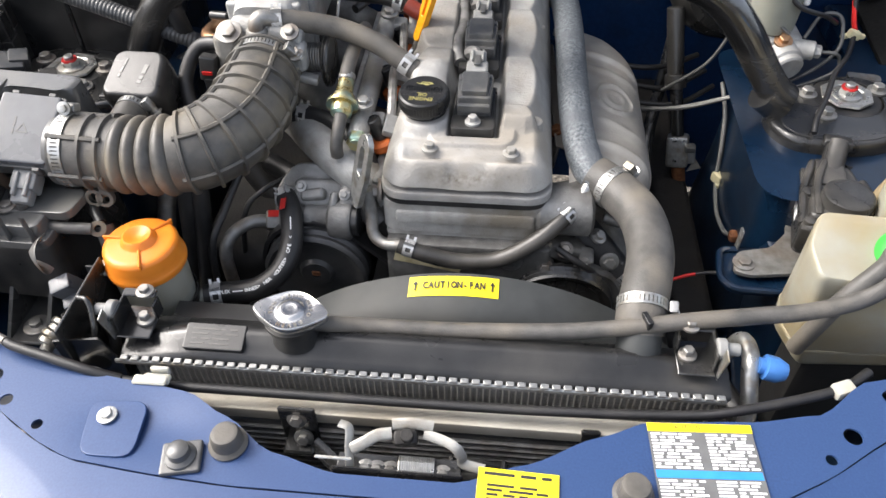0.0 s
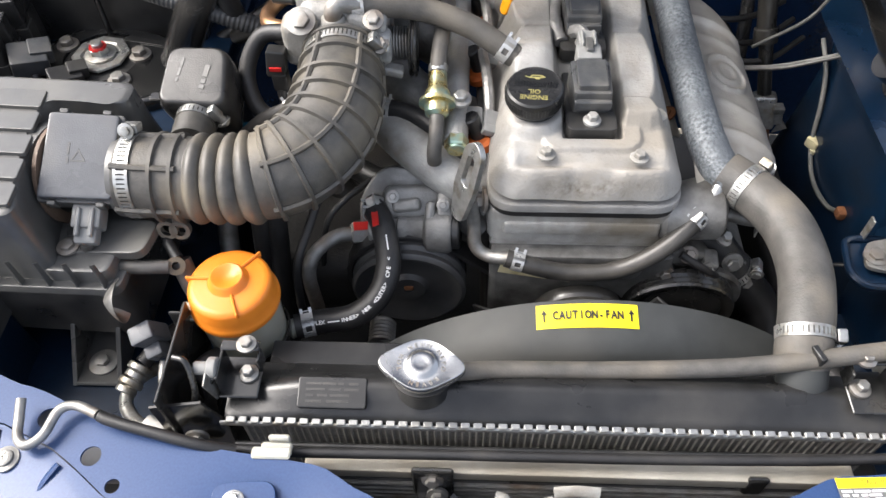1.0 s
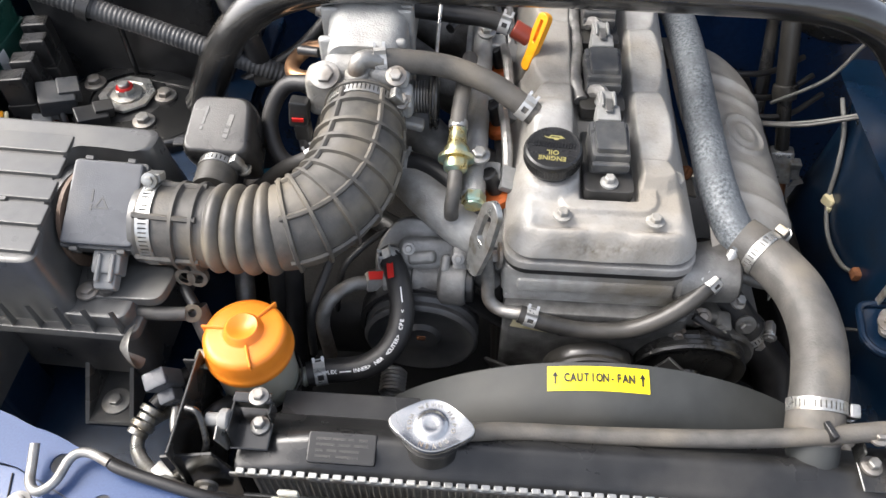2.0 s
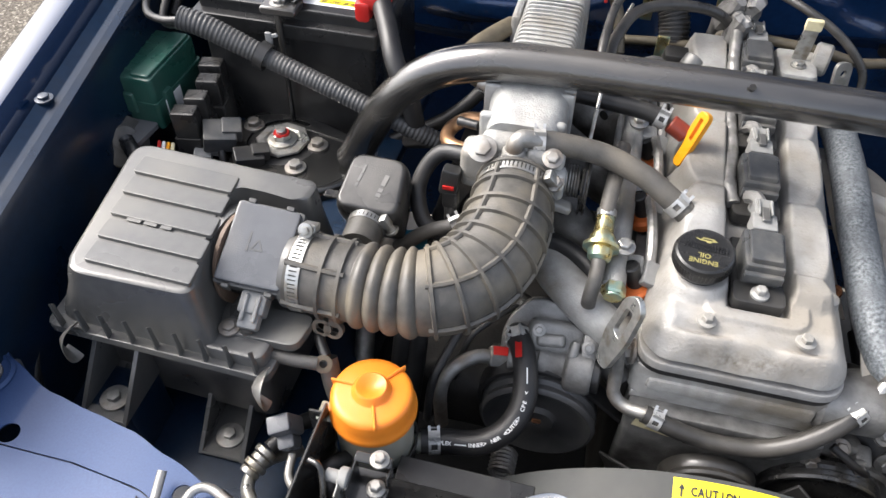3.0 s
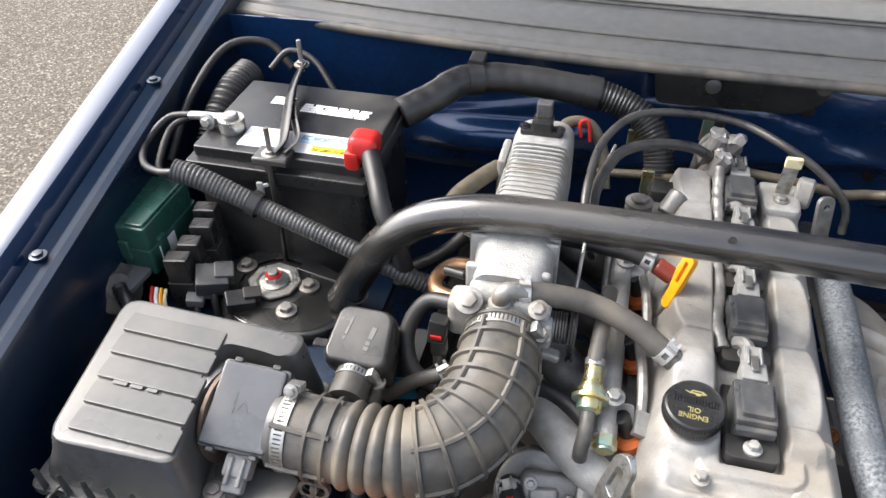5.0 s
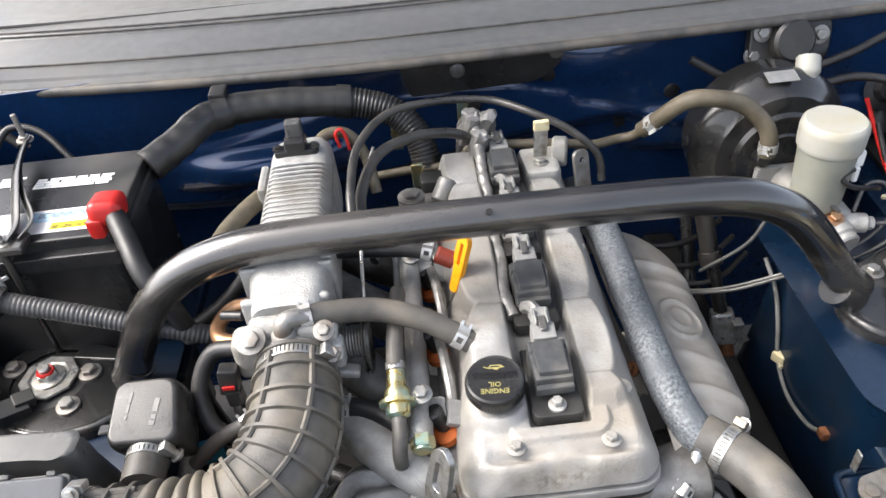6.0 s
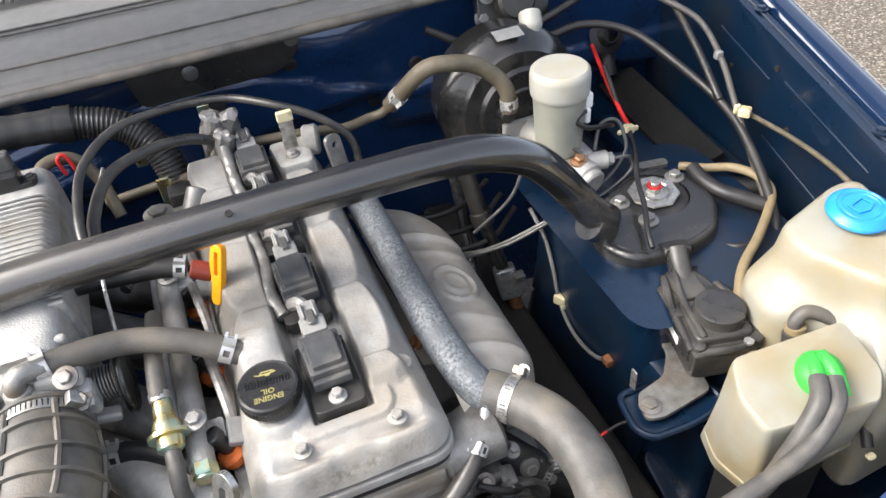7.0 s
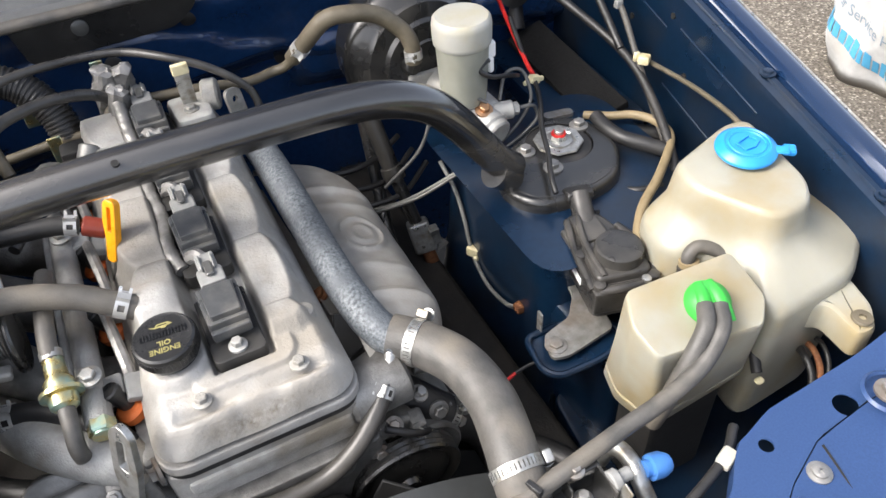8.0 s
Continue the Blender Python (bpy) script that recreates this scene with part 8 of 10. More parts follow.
wire("rod", [(-0.524, 0.897, 1.06), (-0.522, 0.893, 0.98), (-0.528, 0.90, 0.86)], 0.0035, BLACK_STEEL, hold)
bm = B()
rbox(bm, (-0.52, 0.995, 0.845), (0.26, 0.22, 0.02), 0.006, 2)
part("battery_tray", bm, PAINT_SHADED, car, "dark blue battery tray")
bm = B()
rbox(bm, (-0.52, 0.995, 0.72), (0.16, 0.16, 0.24), 0.02, 2)
part("battery_tray_post", bm, PAINT_SHADED, car)

bm = B()
wavy = [(-0.586 + 0.0025 * i, 0.902 + 0.0035 * math.sin(i * 0.75)) for i in range(31)]
prism(bm, [(x, z) for x, z in wavy] + [(-0.520, 0.850), (-0.575, 0.850)], 0, 0.003, 0.0008, 0.0, Matrix.Translation((0, 0.952, 0)) @ Matrix.Rotation(radians(90), 4, "X"))
part("tray_lug", bm, WING_PAINT, car, "dark blue wavy-edged tray lug")

# ---- corrugated looms ----
lo = thing("battery_loom", (-0.50, 0.86, 0.98), "grey corrugated wiring conduit in front of the battery", "wiring loom")
wire("conduit", [(-0.625, 0.855, 1.060), (-0.595, 0.857, 1.052), (-0.531, 0.861, 1.022), (-0.46, 0.855, 1.000), (-0.40, 0.848, 0.982), (-0.35, 0.845, 0.965), (-0.30, 0.85, 0.94)], 0.0122, CONDUIT, lo, "", 60, 14, lambda u, s: (1.12 - 0.22 * ss(0.0, 0.5, u)) * conduit(0.0050, 0.030)(u, s))
bm = B()
lathe(bm, [(0.0145, -0.006), (0.0165, -0.006), (0.0165, 0.006), (0.0145, 0.006)], at((-0.531, 0.861, 1.022), (0.09, -0.01, -0.035)), 20)
part("clip", bm, PLASTIC, lo)
bm = B()
rbox(bm, (-0.527, 0.873, 1.036), (0.008, 0.004, 0.020), 0.001, 1)
rbox(bm, (-0.522, 0.873, 1.042), (0.014, 0.003, 0.005), 0.001, 1, pose(0, 0, 0, 0, -20, 0))
part("anchor", bm, CONNECTOR, lo, "pale plastic cable anchor")
lo2 = thing("bulkhead_loom", (-0.2, 1.18, 1.0), "thick black taped and corrugated conduit along the bulkhead", "wiring loom")
wire("conduit", [(-0.410, 1.065, 1.045), (-0.375, 1.10, 1.055), (-0.342, 1.140, 1.064), (-0.285, 1.163, 1.062), (-0.20, 1.175, 1.052), (-0.14, 1.178, 1.040), (-0.095, 1.170, 1.022), (-0.068, 1.150, 0.992), (-0.060, 1.130, 0.955), (-0.062, 1.115, 0.92), (-0.07, 1.10, 0.88)], 0.0205, PLASTIC, lo2, "", 60, 18, lambda u, s: conduit(0.0058, 0.034)(u, s) if u > 0.56 else 1.02 + 0.018 * math.sin(s * 95) + 0.012 * math.sin(s * 260))
for p, d in (((-0.325, 1.149, 1.064), (0.06, 0.02, 0)), ((-0.165, 1.178, 1.046), (1, 0, -0.15))):
    bm = B()
    lathe(bm, [(0.0215, -0.010), (0.0232, -0.010), (0.0232, 0.010), (0.0215, 0.010)], at(p, d), 24)
    part("band", bm, PLASTIC, lo2)
bm = B()
rbox(bm, (-0.325, 1.162, 1.087), (0.022, 0.03, 0.012), 0.003, 2)
part("hook", bm, PLASTIC, lo2)
lo3 = thing("side_loom", (-0.65, 1.09, 1.0), "black corrugated hose behind the battery", "hose")
wire("conduit", [(-0.655, 1.12, 1.05), (-0.66, 1.08, 1.045), (-0.665, 1.03, 1.02), (-0.67, 0.98, 0.97)], 0.022, RUBBER, lo3, "", 24, 16, conduit(0.006, 0.05))

# ---- fuse box and relays ----
fuse = thing("fuse_box", (-0.665, 0.85, 0.93), "dark green fuse box with a clip-on lid", "fuse box")
bm = B()
fm = Matrix.Translation((-0.688, 0.862, -0.002)) @ pose(0, 0, 0, 0, 0, -1)
prism(bm, [(-0.034, -0.054), (0.034, -0.054), (0.032, 0.054), (-0.032, 0.054)], 0.968, 1.002, 0.005, 0.007, fm)
prism(bm, [(0.004, -0.050), (0.030, -0.050), (0.029, 0.050), (0.006, 0.050)], 0.999, 1.0055, 0.003, 0.005, fm)
lid_ = part("lid", bm, FUSE_GREEN, fuse)
for i in range(6):
    bm = B()
    rbox(bm, fm @ V(-0.014, -0.038 + i * 0.015, 1.0025), (0.034, 0.004, 0.0018), 0.0006, 1, pose(0, 0, 0, 0, 0, -1))
    part("rib", bm, FUSE_GREEN, lid_)
bm = B()
prism(bm, [(-0.036, -0.056), (0.036, -0.056), (0.035, 0.056), (-0.035, 0.056)], 0.935, 0.970, 0.002, 0.006, fm)
rbox(bm, fm @ V(0.034, -0.030, 0.962), (0.010, 0.016, 0.030), 0.003, 2, pose(0, 0, 0, 0, 0, -1))
rbox(bm, fm @ V(0, -0.056, 0.968), (0.016, 0.006, 0.028), 0.002, 1, pose(0, 0, 0, 0, 0, -1))
part("base", bm, FUSE_GREEN, fuse)
bm = B()
rbox(bm, fm @ V(0.0365, -0.022, 0.953), (0.001, 0.034, 0.026), 0.0003, 1, pose(0, 0, 0, 0, 0, -1))
part("label", bm, LABEL_WHITE, fuse, "white label")
bm = B()
flatplate(bm, fillet([(-0.022, -0.030), (0.022, -0.034), (0.026, 0.01), (-0.022, 0.012)], 0.006), [disc(0.0, -0.020, 0.004)], 0.005, fm @ Matrix.Translation((0.004, -0.066, 0.938)), 0.0005)
part("foot", bm, PLASTIC_MID, fuse, "grey-blue mounting foot")
bm = B()
rbox(bm, (-0.675, 0.868, 0.86), (0.05, 0.07, 0.13), 0.01, 2)
part("post", bm, PLASTIC, fuse)
for k, (col, dx) in enumerate(((RED, 0.0), (LABEL_WHITE, 0.006), (YELLOW, 0.012), (LABEL_CREAM, 0.018))):
    wire("lead", [(-0.650 + dx, 0.785, 0.93), (-0.640 + dx, 0.765, 0.925), (-0.622 + dx, 0.752, 0.905), (-0.60 + dx, 0.755, 0.89), (-0.595, 0.78, 0.87)], 0.0024, col, fuse)
for i, (x, y, z, w) in enumerate(((-0.624, 0.813, 0.957, 0.030), (-0.620, 0.839, 0.962, 0.027), (-0.617, 0.868, 0.968, 0.029), (-0.626, 0.896, 0.972, 0.030))):
    rl = thing("relay", (x, y, z - 0.05), "black relay in its socket", "relay", "relays")
    bm = B()
    prism(bm, [(-w / 2, -0.011), (w / 2, -0.011), (w / 2, 0.011), (-w / 2, 0.011)], z - 0.030, z + 0.006, 0.003, 0.003, Matrix.Translation((x, y, 0)) @ pose(0, 0, 0, 0, 0, 11))
    part("can", bm, ACTUATOR, rl)
    bm = B()
    prism(bm, [(-w / 2 - 0.002, -0.0125), (w / 2 + 0.002, -0.0125), (w / 2 + 0.002, 0.0125), (-w / 2 - 0.002, 0.0125)], z - 0.085, z - 0.030, 0.002, 0.003, Matrix.Translation((x, y, 0)) @ pose(0, 0, 0, 0, 0, 11))
    part("socket", bm, ACTUATOR, rl)
for x, y, z, rz, sz_, material in ((-0.588, 0.819, 0.926, 28, (0.040, 0.034, 0.026), COIL), (-0.546, 0.804, 0.912, 35, (0.036, 0.024, 0.020), PLASTIC), (-0.606, 0.80, 0.905, 20, (0.022, 0.016, 0.016), CONNECTOR)):
    cn = thing("wiring_plug", (x, y, z - 0.02), "grey-black multi-way wiring plug", "connector", "left wiring plugs")
    bm = B()
    rbox(bm, (x, y, z), sz_, 0.003, 2, pose(0, 0, 0, 14, 10, rz))
    rbox(bm, (x + 0.012, y + 0.010, z + 0.004), (sz_[0] * 0.6, sz_[1] * 0.7, sz_[2] * 0.8), 0.002, 2, pose(0, 0, 0, 14, 10, rz))
    part("shell", bm, material, cn)
    wire("lead", [(x, y, z - 0.005), (x + 0.01, y - 0.02, z - 0.03), (x + 0.02, y - 0.02, z - 0.09)], 0.005, RUBBER, cn)
# bracket under the rail and loose looms of the left wing
gr = thing("wing_grommet", (-0.665, 0.79, 0.93), "dusty rubber grommet with a corrugated lead", "grommet")
bm = B()
lathe(bm, [(0, 0.010), (0.016, 0.010), (0.020, 0.004), (0.032, 0.0), (0.033, -0.004), (0, -0.004)], at((-0.688, 0.770, 0.935), (0.75, -0.25, 0.6)), 28)
part("boot", bm, RUBBER_OLD, gr)
wire("conduit", [(-0.680, 0.766, 0.940), (-0.655, 0.745, 0.935), (-0.635, 0.728, 0.92), (-0.62, 0.72, 0.89)], 0.009, PLASTIC, gr, "", 16, 10, conduit(0.004, 0.07))
for k in range(3):
    lw = thing("wing_loom", (-0.69, 0.6, 0.9), "black taped loom along the inner wing", "wiring loom")
    wire("loom", [(-0.705 + 0.012 * k, 0.80 - 0.05 * k, 0.90), (-0.690 + 0.008 * k, 0.70, 0.90 - 0.02 * k), (-0.684, 0.60, 0.895 - 0.03 * k), (-0.675, 0.53, 0.86), (-0.665, 0.49, 0.82 - 0.02 * k)], 0.007 - 0.0015 * k, RUBBER, lw)
bm = B()
rbox(bm, (-0.668, 0.49, 0.87), (0.028, 0.014, 0.012), 0.003, 2, pose(0, 0, 0, 20, 0, -35))
tagged(part("wing_plug", bm, PLASTIC_MID), "small grey plug clipped to the inner wing", "connector")

# plug and leads by the reservoir
pl = thing("lamp_plug", (-0.375, 0.49, 0.84), "grey wiring plug with a looped tan lead", "connector")
bm = B()
rbox(bm, (-0.378, 0.497, 0.862), (0.024, 0.018, 0.034), 0.003, 2, pose(0, 0, 0, 20, -20, 20))
rbox(bm, (-0.372, 0.488, 0.848), (0.018, 0.014, 0.020), 0.003, 2, pose(0, 0, 0, 20, -20, 20))
part("shell", bm, PLASTIC_MID, pl)
wire("lead", [(-0.368, 0.482, 0.838), (-0.365, 0.462, 0.832), (-0.352, 0.452, 0.828), (-0.345, 0.462, 0.815), (-0.352, 0.47, 0.77)], 0.0045, STEEL_DIM, pl)
for pts, r in (([(-0.330, 0.468, 0.845), (-0.318, 0.455, 0.838), (-0.322, 0.44, 0.80), (-0.33, 0.44, 0.74)], 0.006),
               ([(-0.315, 0.492, 0.84), (-0.325, 0.475, 0.85), (-0.338, 0.468, 0.83), (-0.34, 0.47, 0.76)], 0.007),
               ([(-0.30, 0.43, 0.79), (-0.32, 0.425, 0.775), (-0.335, 0.43, 0.74)], 0.004)):
    hs = thing("drain_hose", pts[0], "thin black hose beside the radiator bracket", "hose", "thin hoses by the bracket")
    wire("tube", pts, r, RUBBER, hs)
# hoses and leads in the dark below the intake elbow
deep = (([(-0.355, 0.56, 0.895), (-0.345, 0.545, 0.87), (-0.335, 0.54, 0.83), (-0.34, 0.55, 0.70)], 0.010, RUBBER_OLD),
        ([(-0.300, 0.66, 0.90), (-0.305, 0.64, 0.82), (-0.31, 0.62, 0.72), (-0.30, 0.58, 0.62)], 0.011, RUBBER),
        ([(-0.285, 0.665, 0.90), (-0.288, 0.64, 0.82), (-0.29, 0.60, 0.72), (-0.285, 0.56, 0.62)], 0.011, RUBBER),
        ([(-0.225, 0.66, 0.91), (-0.245, 0.625, 0.87), (-0.258, 0.595, 0.84), (-0.262, 0.585, 0.78)], 0.0045, RUBBER),
        ([(-0.19, 0.70, 0.86), (-0.215, 0.67, 0.86), (-0.235, 0.65, 0.84), (-0.25, 0.64, 0.75)], 0.0035, RUBBER),
        ([(-0.23, 0.75, 0.84), (-0.19, 0.715, 0.85), (-0.15, 0.70, 0.845), (-0.10, 0.70, 0.83)], 0.013, RUBBER),
        ([(-0.30, 0.80, 0.86), (-0.25, 0.76, 0.80), (-0.20, 0.74, 0.76), (-0.12, 0.73, 0.74)], 0.018, PLASTIC),
        ([(-0.36, 0.78, 0.85), (-0.37, 0.72, 0.80), (-0.36, 0.64, 0.72)], 0.012, STEEL_DIM),
        ([(-0.40, 0.92, 0.88), (-0.33, 0.93, 0.92), (-0.29, 0.96, 0.95), (-0.28, 1.02, 0.95)], 0.009, RUBBER),
        ([(-0.37, 0.90, 0.90), (-0.32, 0.86, 0.94), (-0.29, 0.83, 0.95), (-0.26, 0.82, 0.94)], 0.010, RUBBER))
for pts, r, material in deep:
    hs = thing("under_hose", pts[0], "dark hose running down into the engine bay", "hose", "lower hoses")
    wire("tube", pts, r, material, hs, "", 8, 12)
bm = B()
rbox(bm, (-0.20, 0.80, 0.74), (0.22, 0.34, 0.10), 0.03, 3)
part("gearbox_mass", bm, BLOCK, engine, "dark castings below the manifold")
ground_hook = thing("ring_terminal", (-0.335, 0.515, 0.87), "dull brown ring terminal on a lead", "terminal")
bm = B()
lathe(bm, [(0.004, -0.0015), (0.0088, -0.0015), (0.0088, 0.0015), (0.004, 0.0015)], at((-0.354, 0.548, 0.902), (0.3, -0.6, 0.7)), 20)
part("ring", bm, OLIVE_HOSE, ground_hook)
wire("lead", [(-0.354, 0.556, 0.903), (-0.366, 0.572, 0.908), (-0.372, 0.590, 0.905), (-0.365, 0.60, 0.88)], 0.0055, RUBBER, ground_hook)
# thin hose standing behind the battery
vh = thing("vent_hose", (-0.66, 1.10, 1.0), "thin black vent hose arching behind the battery", "hose")
wire("tube", [(-0.70, 0.95, 1.0), (-0.705, 1.04, 1.05), (-0.69, 1.13, 1.082), (-0.64, 1.16, 1.08), (-0.60, 1.15, 1.05)], 0.006, RUBBER, vh)
wire("branch", [(-0.62, 1.12, 1.06), (-0.60, 1.145, 1.078), (-0.56, 1.14, 1.07), (-0.52, 1.11, 1.04)], 0.0048, RUBBER, vh)


# ---- brake booster and master cylinder ----
bo = thing("brake_booster", (0.405, 1.10, 0.86), "round black vacuum brake booster", "brake booster")
bm = B()
lathe(bm, [(0, 0), (0.035, 0), (0.037, 0.004), (0.060, 0.006), (0.064, 0.012), (0.084, 0.016), (0.088, 0.024), (0.098, 0.030), (0.104, 0.040), (0.108, 0.046), (0.108, 0.054), (0.104, 0.060), (0.098, 0.100), (0.07, 0.125), (0, 0.13)], at((0.412, 1.058, 0.952), (-0.05, 1, 0)), 56)
part("shell", bm, BLACK_STEEL, bo)
bm = B()
rbox(bm, (0.405, 1.090, 1.0585), (0.04, 0.022, 0.001), 0.0003, 1, pose(0, 0, 0, 12, 0, 0))
part("label", bm, CONNECTOR, bo, "small pale label")
bm = B()
cyl(bm, (0.380, 1.066, 0.958), (0.382, 1.043, 0.964), 0.011, seg=18)
part("vacuum_port", bm, PLASTIC, bo)
mc = thing("brake_master_cylinder", (0.43, 0.98, 0.88), "silver brake master cylinder with a white fluid reservoir", "master cylinder")
bm = B()
cyl(bm, (0.420, 1.058, 0.925), (0.448, 0.938, 0.898), 0.024, seg=28)
cyl(bm, (0.446, 0.946, 0.900), (0.450, 0.930, 0.896), 0.021, seg=28)
rbox(bm, (0.436, 0.985, 0.918), (0.060, 0.060, 0.028), 0.008, 2, pose(0, 0, 0, 12, 0, 12))
rbox(bm, (0.418, 1.052, 0.925), (0.085, 0.012, 0.045), 0.008, 2)
cyl(bm, (0.455, 0.962, 0.912), (0.485, 0.955, 0.912), 0.013, seg=16)
cyl(bm, (0.483, 0.955, 0.912), (0.493, 0.953, 0.912), 0.009, seg=6)
part("casting", bm, CAST_BRIGHT, mc)
bolt((0.440, 0.955, 0.925), (0, -0.4, 1), 0.007, 0.010, COPPER, mc)
rx = Matrix.Translation((0.428, 0.988, 0))
bm = B()
lathe(bm, [(0, 0.925), (0.024, 0.925), (0.0305, 0.932), (0.0325, 0.968)], rx, 36)
part("lower_pot", bm, FLUID_BLUE, mc, "grey fluid level in the reservoir")
bm = B()
lathe(bm, [(0.0325, 0.968), (0.0345, 1.006), (0.0350, 1.018)], rx, 36)
part("upper_pot", bm, FLUID_BLUE, mc, "grey translucent half-full pot")
bm = B()
lathe(bm, [(0.0360, 1.014), (0.0378, 1.016), (0.0384, 1.021), (0.0388, 1.040), (0.0376, 1.047), (0.034, 1.0505), (0, 1.051)], rx, 44)
part("cap", bm, MILKY, mc, "smooth white cap")
bm = B()
rbox(bm, (0.464, 0.980, 0.998), (0.012, 0.014, 0.022), 0.003, 2)
rbox(bm, (0.458, 0.968, 0.982), (0.008, 0.008, 0.022), 0.002, 1)
part("sensor_plug", bm, LABEL_WHITE, mc, "white level sensor plug")
wire("sensor_lead", [(0.460, 0.972, 0.985), (0.448, 0.962, 0.992), (0.436, 0.957, 0.985), (0.452, 0.955, 0.972), (0.49, 0.97, 0.955), (0.52, 1.0, 0.93)], 0.0034, RUBBER, mc)
for pts in ([(0.493, 0.953, 0.912), (0.510, 0.950, 0.912), (0.520, 0.952, 0.903), (0.518, 0.948, 0.885), (0.47, 0.945, 0.860), (0.40, 0.955, 0.835), (0.34, 0.975, 0.80), (0.28, 1.01, 0.77), (0.22, 1.05, 0.74)],
            [(0.47, 0.965, 0.925), (0.490, 0.985, 0.948), (0.512, 0.985, 0.950), (0.520, 0.975, 0.935), (0.516, 0.962, 0.905), (0.47, 0.955, 0.866), (0.40, 0.965, 0.83), (0.33, 0.99, 0.79), (0.27, 1.03, 0.76), (0.21, 1.07, 0.73)],
            [(0.445, 0.955, 0.935), (0.42, 0.965, 0.950), (0.395, 0.985, 0.940), (0.385, 1.0, 0.915), (0.36, 1.0, 0.86), (0.31, 1.02, 0.80)]):
    bl = thing("brake_line", pts[0], "thin bent steel brake line", "brake line", "brake lines")
    wire("pipe", pts, 0.0026, LINE_STEEL, bl)
vac = thing("booster_vacuum_hose", (0.3, 1.13, 0.97), "olive-brown vacuum hose joined to a steel pipe", "hose")
wire("pipe", [(0.00, 1.125, 0.985), (0.06, 1.118, 0.985), (0.122, 1.112, 0.982), (0.17, 1.118, 0.970), (0.205, 1.128, 0.968), (0.228, 1.122, 0.975), (0.242, 1.106, 0.998)], 0.0066, OLIVE_HOSE, vac, "tan-coated steel pipe", 8, 12)
wire("tube", [(0.236, 1.112, 0.988), (0.250, 1.095, 1.012), (0.277, 1.070, 1.050), (0.310, 1.062, 1.053), (0.345, 1.060, 1.042), (0.372, 1.052, 1.018), (0.381, 1.044, 0.998), (0.382, 1.043, 0.972)], 0.0112, OLIVE_HOSE, vac, "", 8, 16)
spring_clamp(vac, (0.246, 1.100, 1.005), (0.5, -0.5, 0.75), 0.0117, (0.1, -0.8, 0.5))
spring_clamp(vac, (0.382, 1.043, 0.984), (0, -0.1, -1), 0.0117, (-0.6, -0.6, 0.5))
# clutch or throttle bracket on the bulkhead above the booster
cm = thing("cable_mount", (0.45, 1.17, 1.03), "black oval plate with bolts and a pale cable boot", "bracket")
bm = B()
flatplate(bm, fillet([(-0.055, -0.028), (0.055, -0.035), (0.062, 0.03), (-0.050, 0.040)], 0.022), [], 0.012, at((0.470, 1.225, 1.040), (0, -0.9, 0.3), (1, 0, 0)), 0.003)
cyl(bm, (0.47, 1.218, 1.045), (0.47, 1.19, 1.055), 0.03, seg=28)
part("plate", bm, PLASTIC, cm)
for x, z in ((0.422, 1.028), (0.515, 1.05), (0.43, 1.062)):
    bolt((x, 1.213, z), (0, -0.9, 0.3), 0.0075, 0.008, STEEL_DIM, cm)
wire("cable_boot", [(0.450, 1.10, 1.030), (0.452, 1.115, 1.052), (0.455, 1.125, 1.062)], 0.0150, MILKY, cm, "white plastic cable end", 8, 10, lambda u, s: 0.62 + 0.42 * ss(0.25, 0.55, u))
wire("rod", [(0.448, 1.07, 1.000), (0.449, 1.09, 1.018), (0.450, 1.10, 1.030)], 0.007, STEEL_DIM, cm)
ov = thing("overhead_loom", (0.5, 1.15, 1.0), "black taped loom curving along the bulkhead and wing", "wiring loom")
wire("loom", [(0.33, 1.21, 1.035), (0.40, 1.185, 1.000), (0.48, 1.165, 0.995), (0.56, 1.16, 1.005), (0.62, 1.12, 0.995), (0.655, 1.04, 0.965), (0.672, 0.95, 0.935), (0.665, 0.88, 0.905), (0.64, 0.80, 0.87), (0.61, 0.74, 0.82)], 0.0065, RUBBER, ov)
wire("loom", [(0.45, 1.18, 1.0), (0.55, 1.185, 1.03), (0.63, 1.20, 1.05), (0.68, 1.15, 1.045), (0.675, 1.05, 1.0), (0.668, 0.965, 0.945)], 0.0058, RUBBER, ov)
wire("loom", [(0.66, 1.12, 1.04), (0.69, 1.06, 1.02), (0.69, 1.0, 0.985), (0.678, 0.94, 0.94), (0.662, 0.85, 0.87), (0.655, 0.77, 0.80)], 0.0045, RUBBER_OLD, ov)
wire("tan_hose", [(0.600, 0.945, 0.868), (0.622, 0.915, 0.876), (0.648, 0.895, 0.880), (0.664, 0.865, 0.880), (0.655, 0.825, 0.880), (0.592, 0.770, 0.880), (0.532, 0.728, 0.880), (0.492, 0.683, 0.875), (0.478, 0.650, 0.862), (0.472, 0.62, 0.83), (0.47, 0.60, 0.78)], 0.0062, TAN_HOSE, ov, "tan washer hose", 8, 12)
wire("washer_line", [(0.684, 0.925, 0.940), (0.686, 0.84, 0.945), (0.677, 0.762, 0.950), (0.668, 0.70, 0.945), (0.664, 0.62, 0.93)], 0.0035, OLIVE_HOSE, ov, "thin olive hose")
bm = B()
rbox(bm, (0.672, 0.918, 0.949), (0.016, 0.016, 0.012), 0.003, 2, pose(0, 0, 0, 0, 0, 40))
rbox(bm, (0.664, 0.925, 0.952), (0.010, 0.006, 0.014), 0.002, 1)
part("clip", bm, LABEL_CREAM, ov, "pale yellow clip")
bm = B()
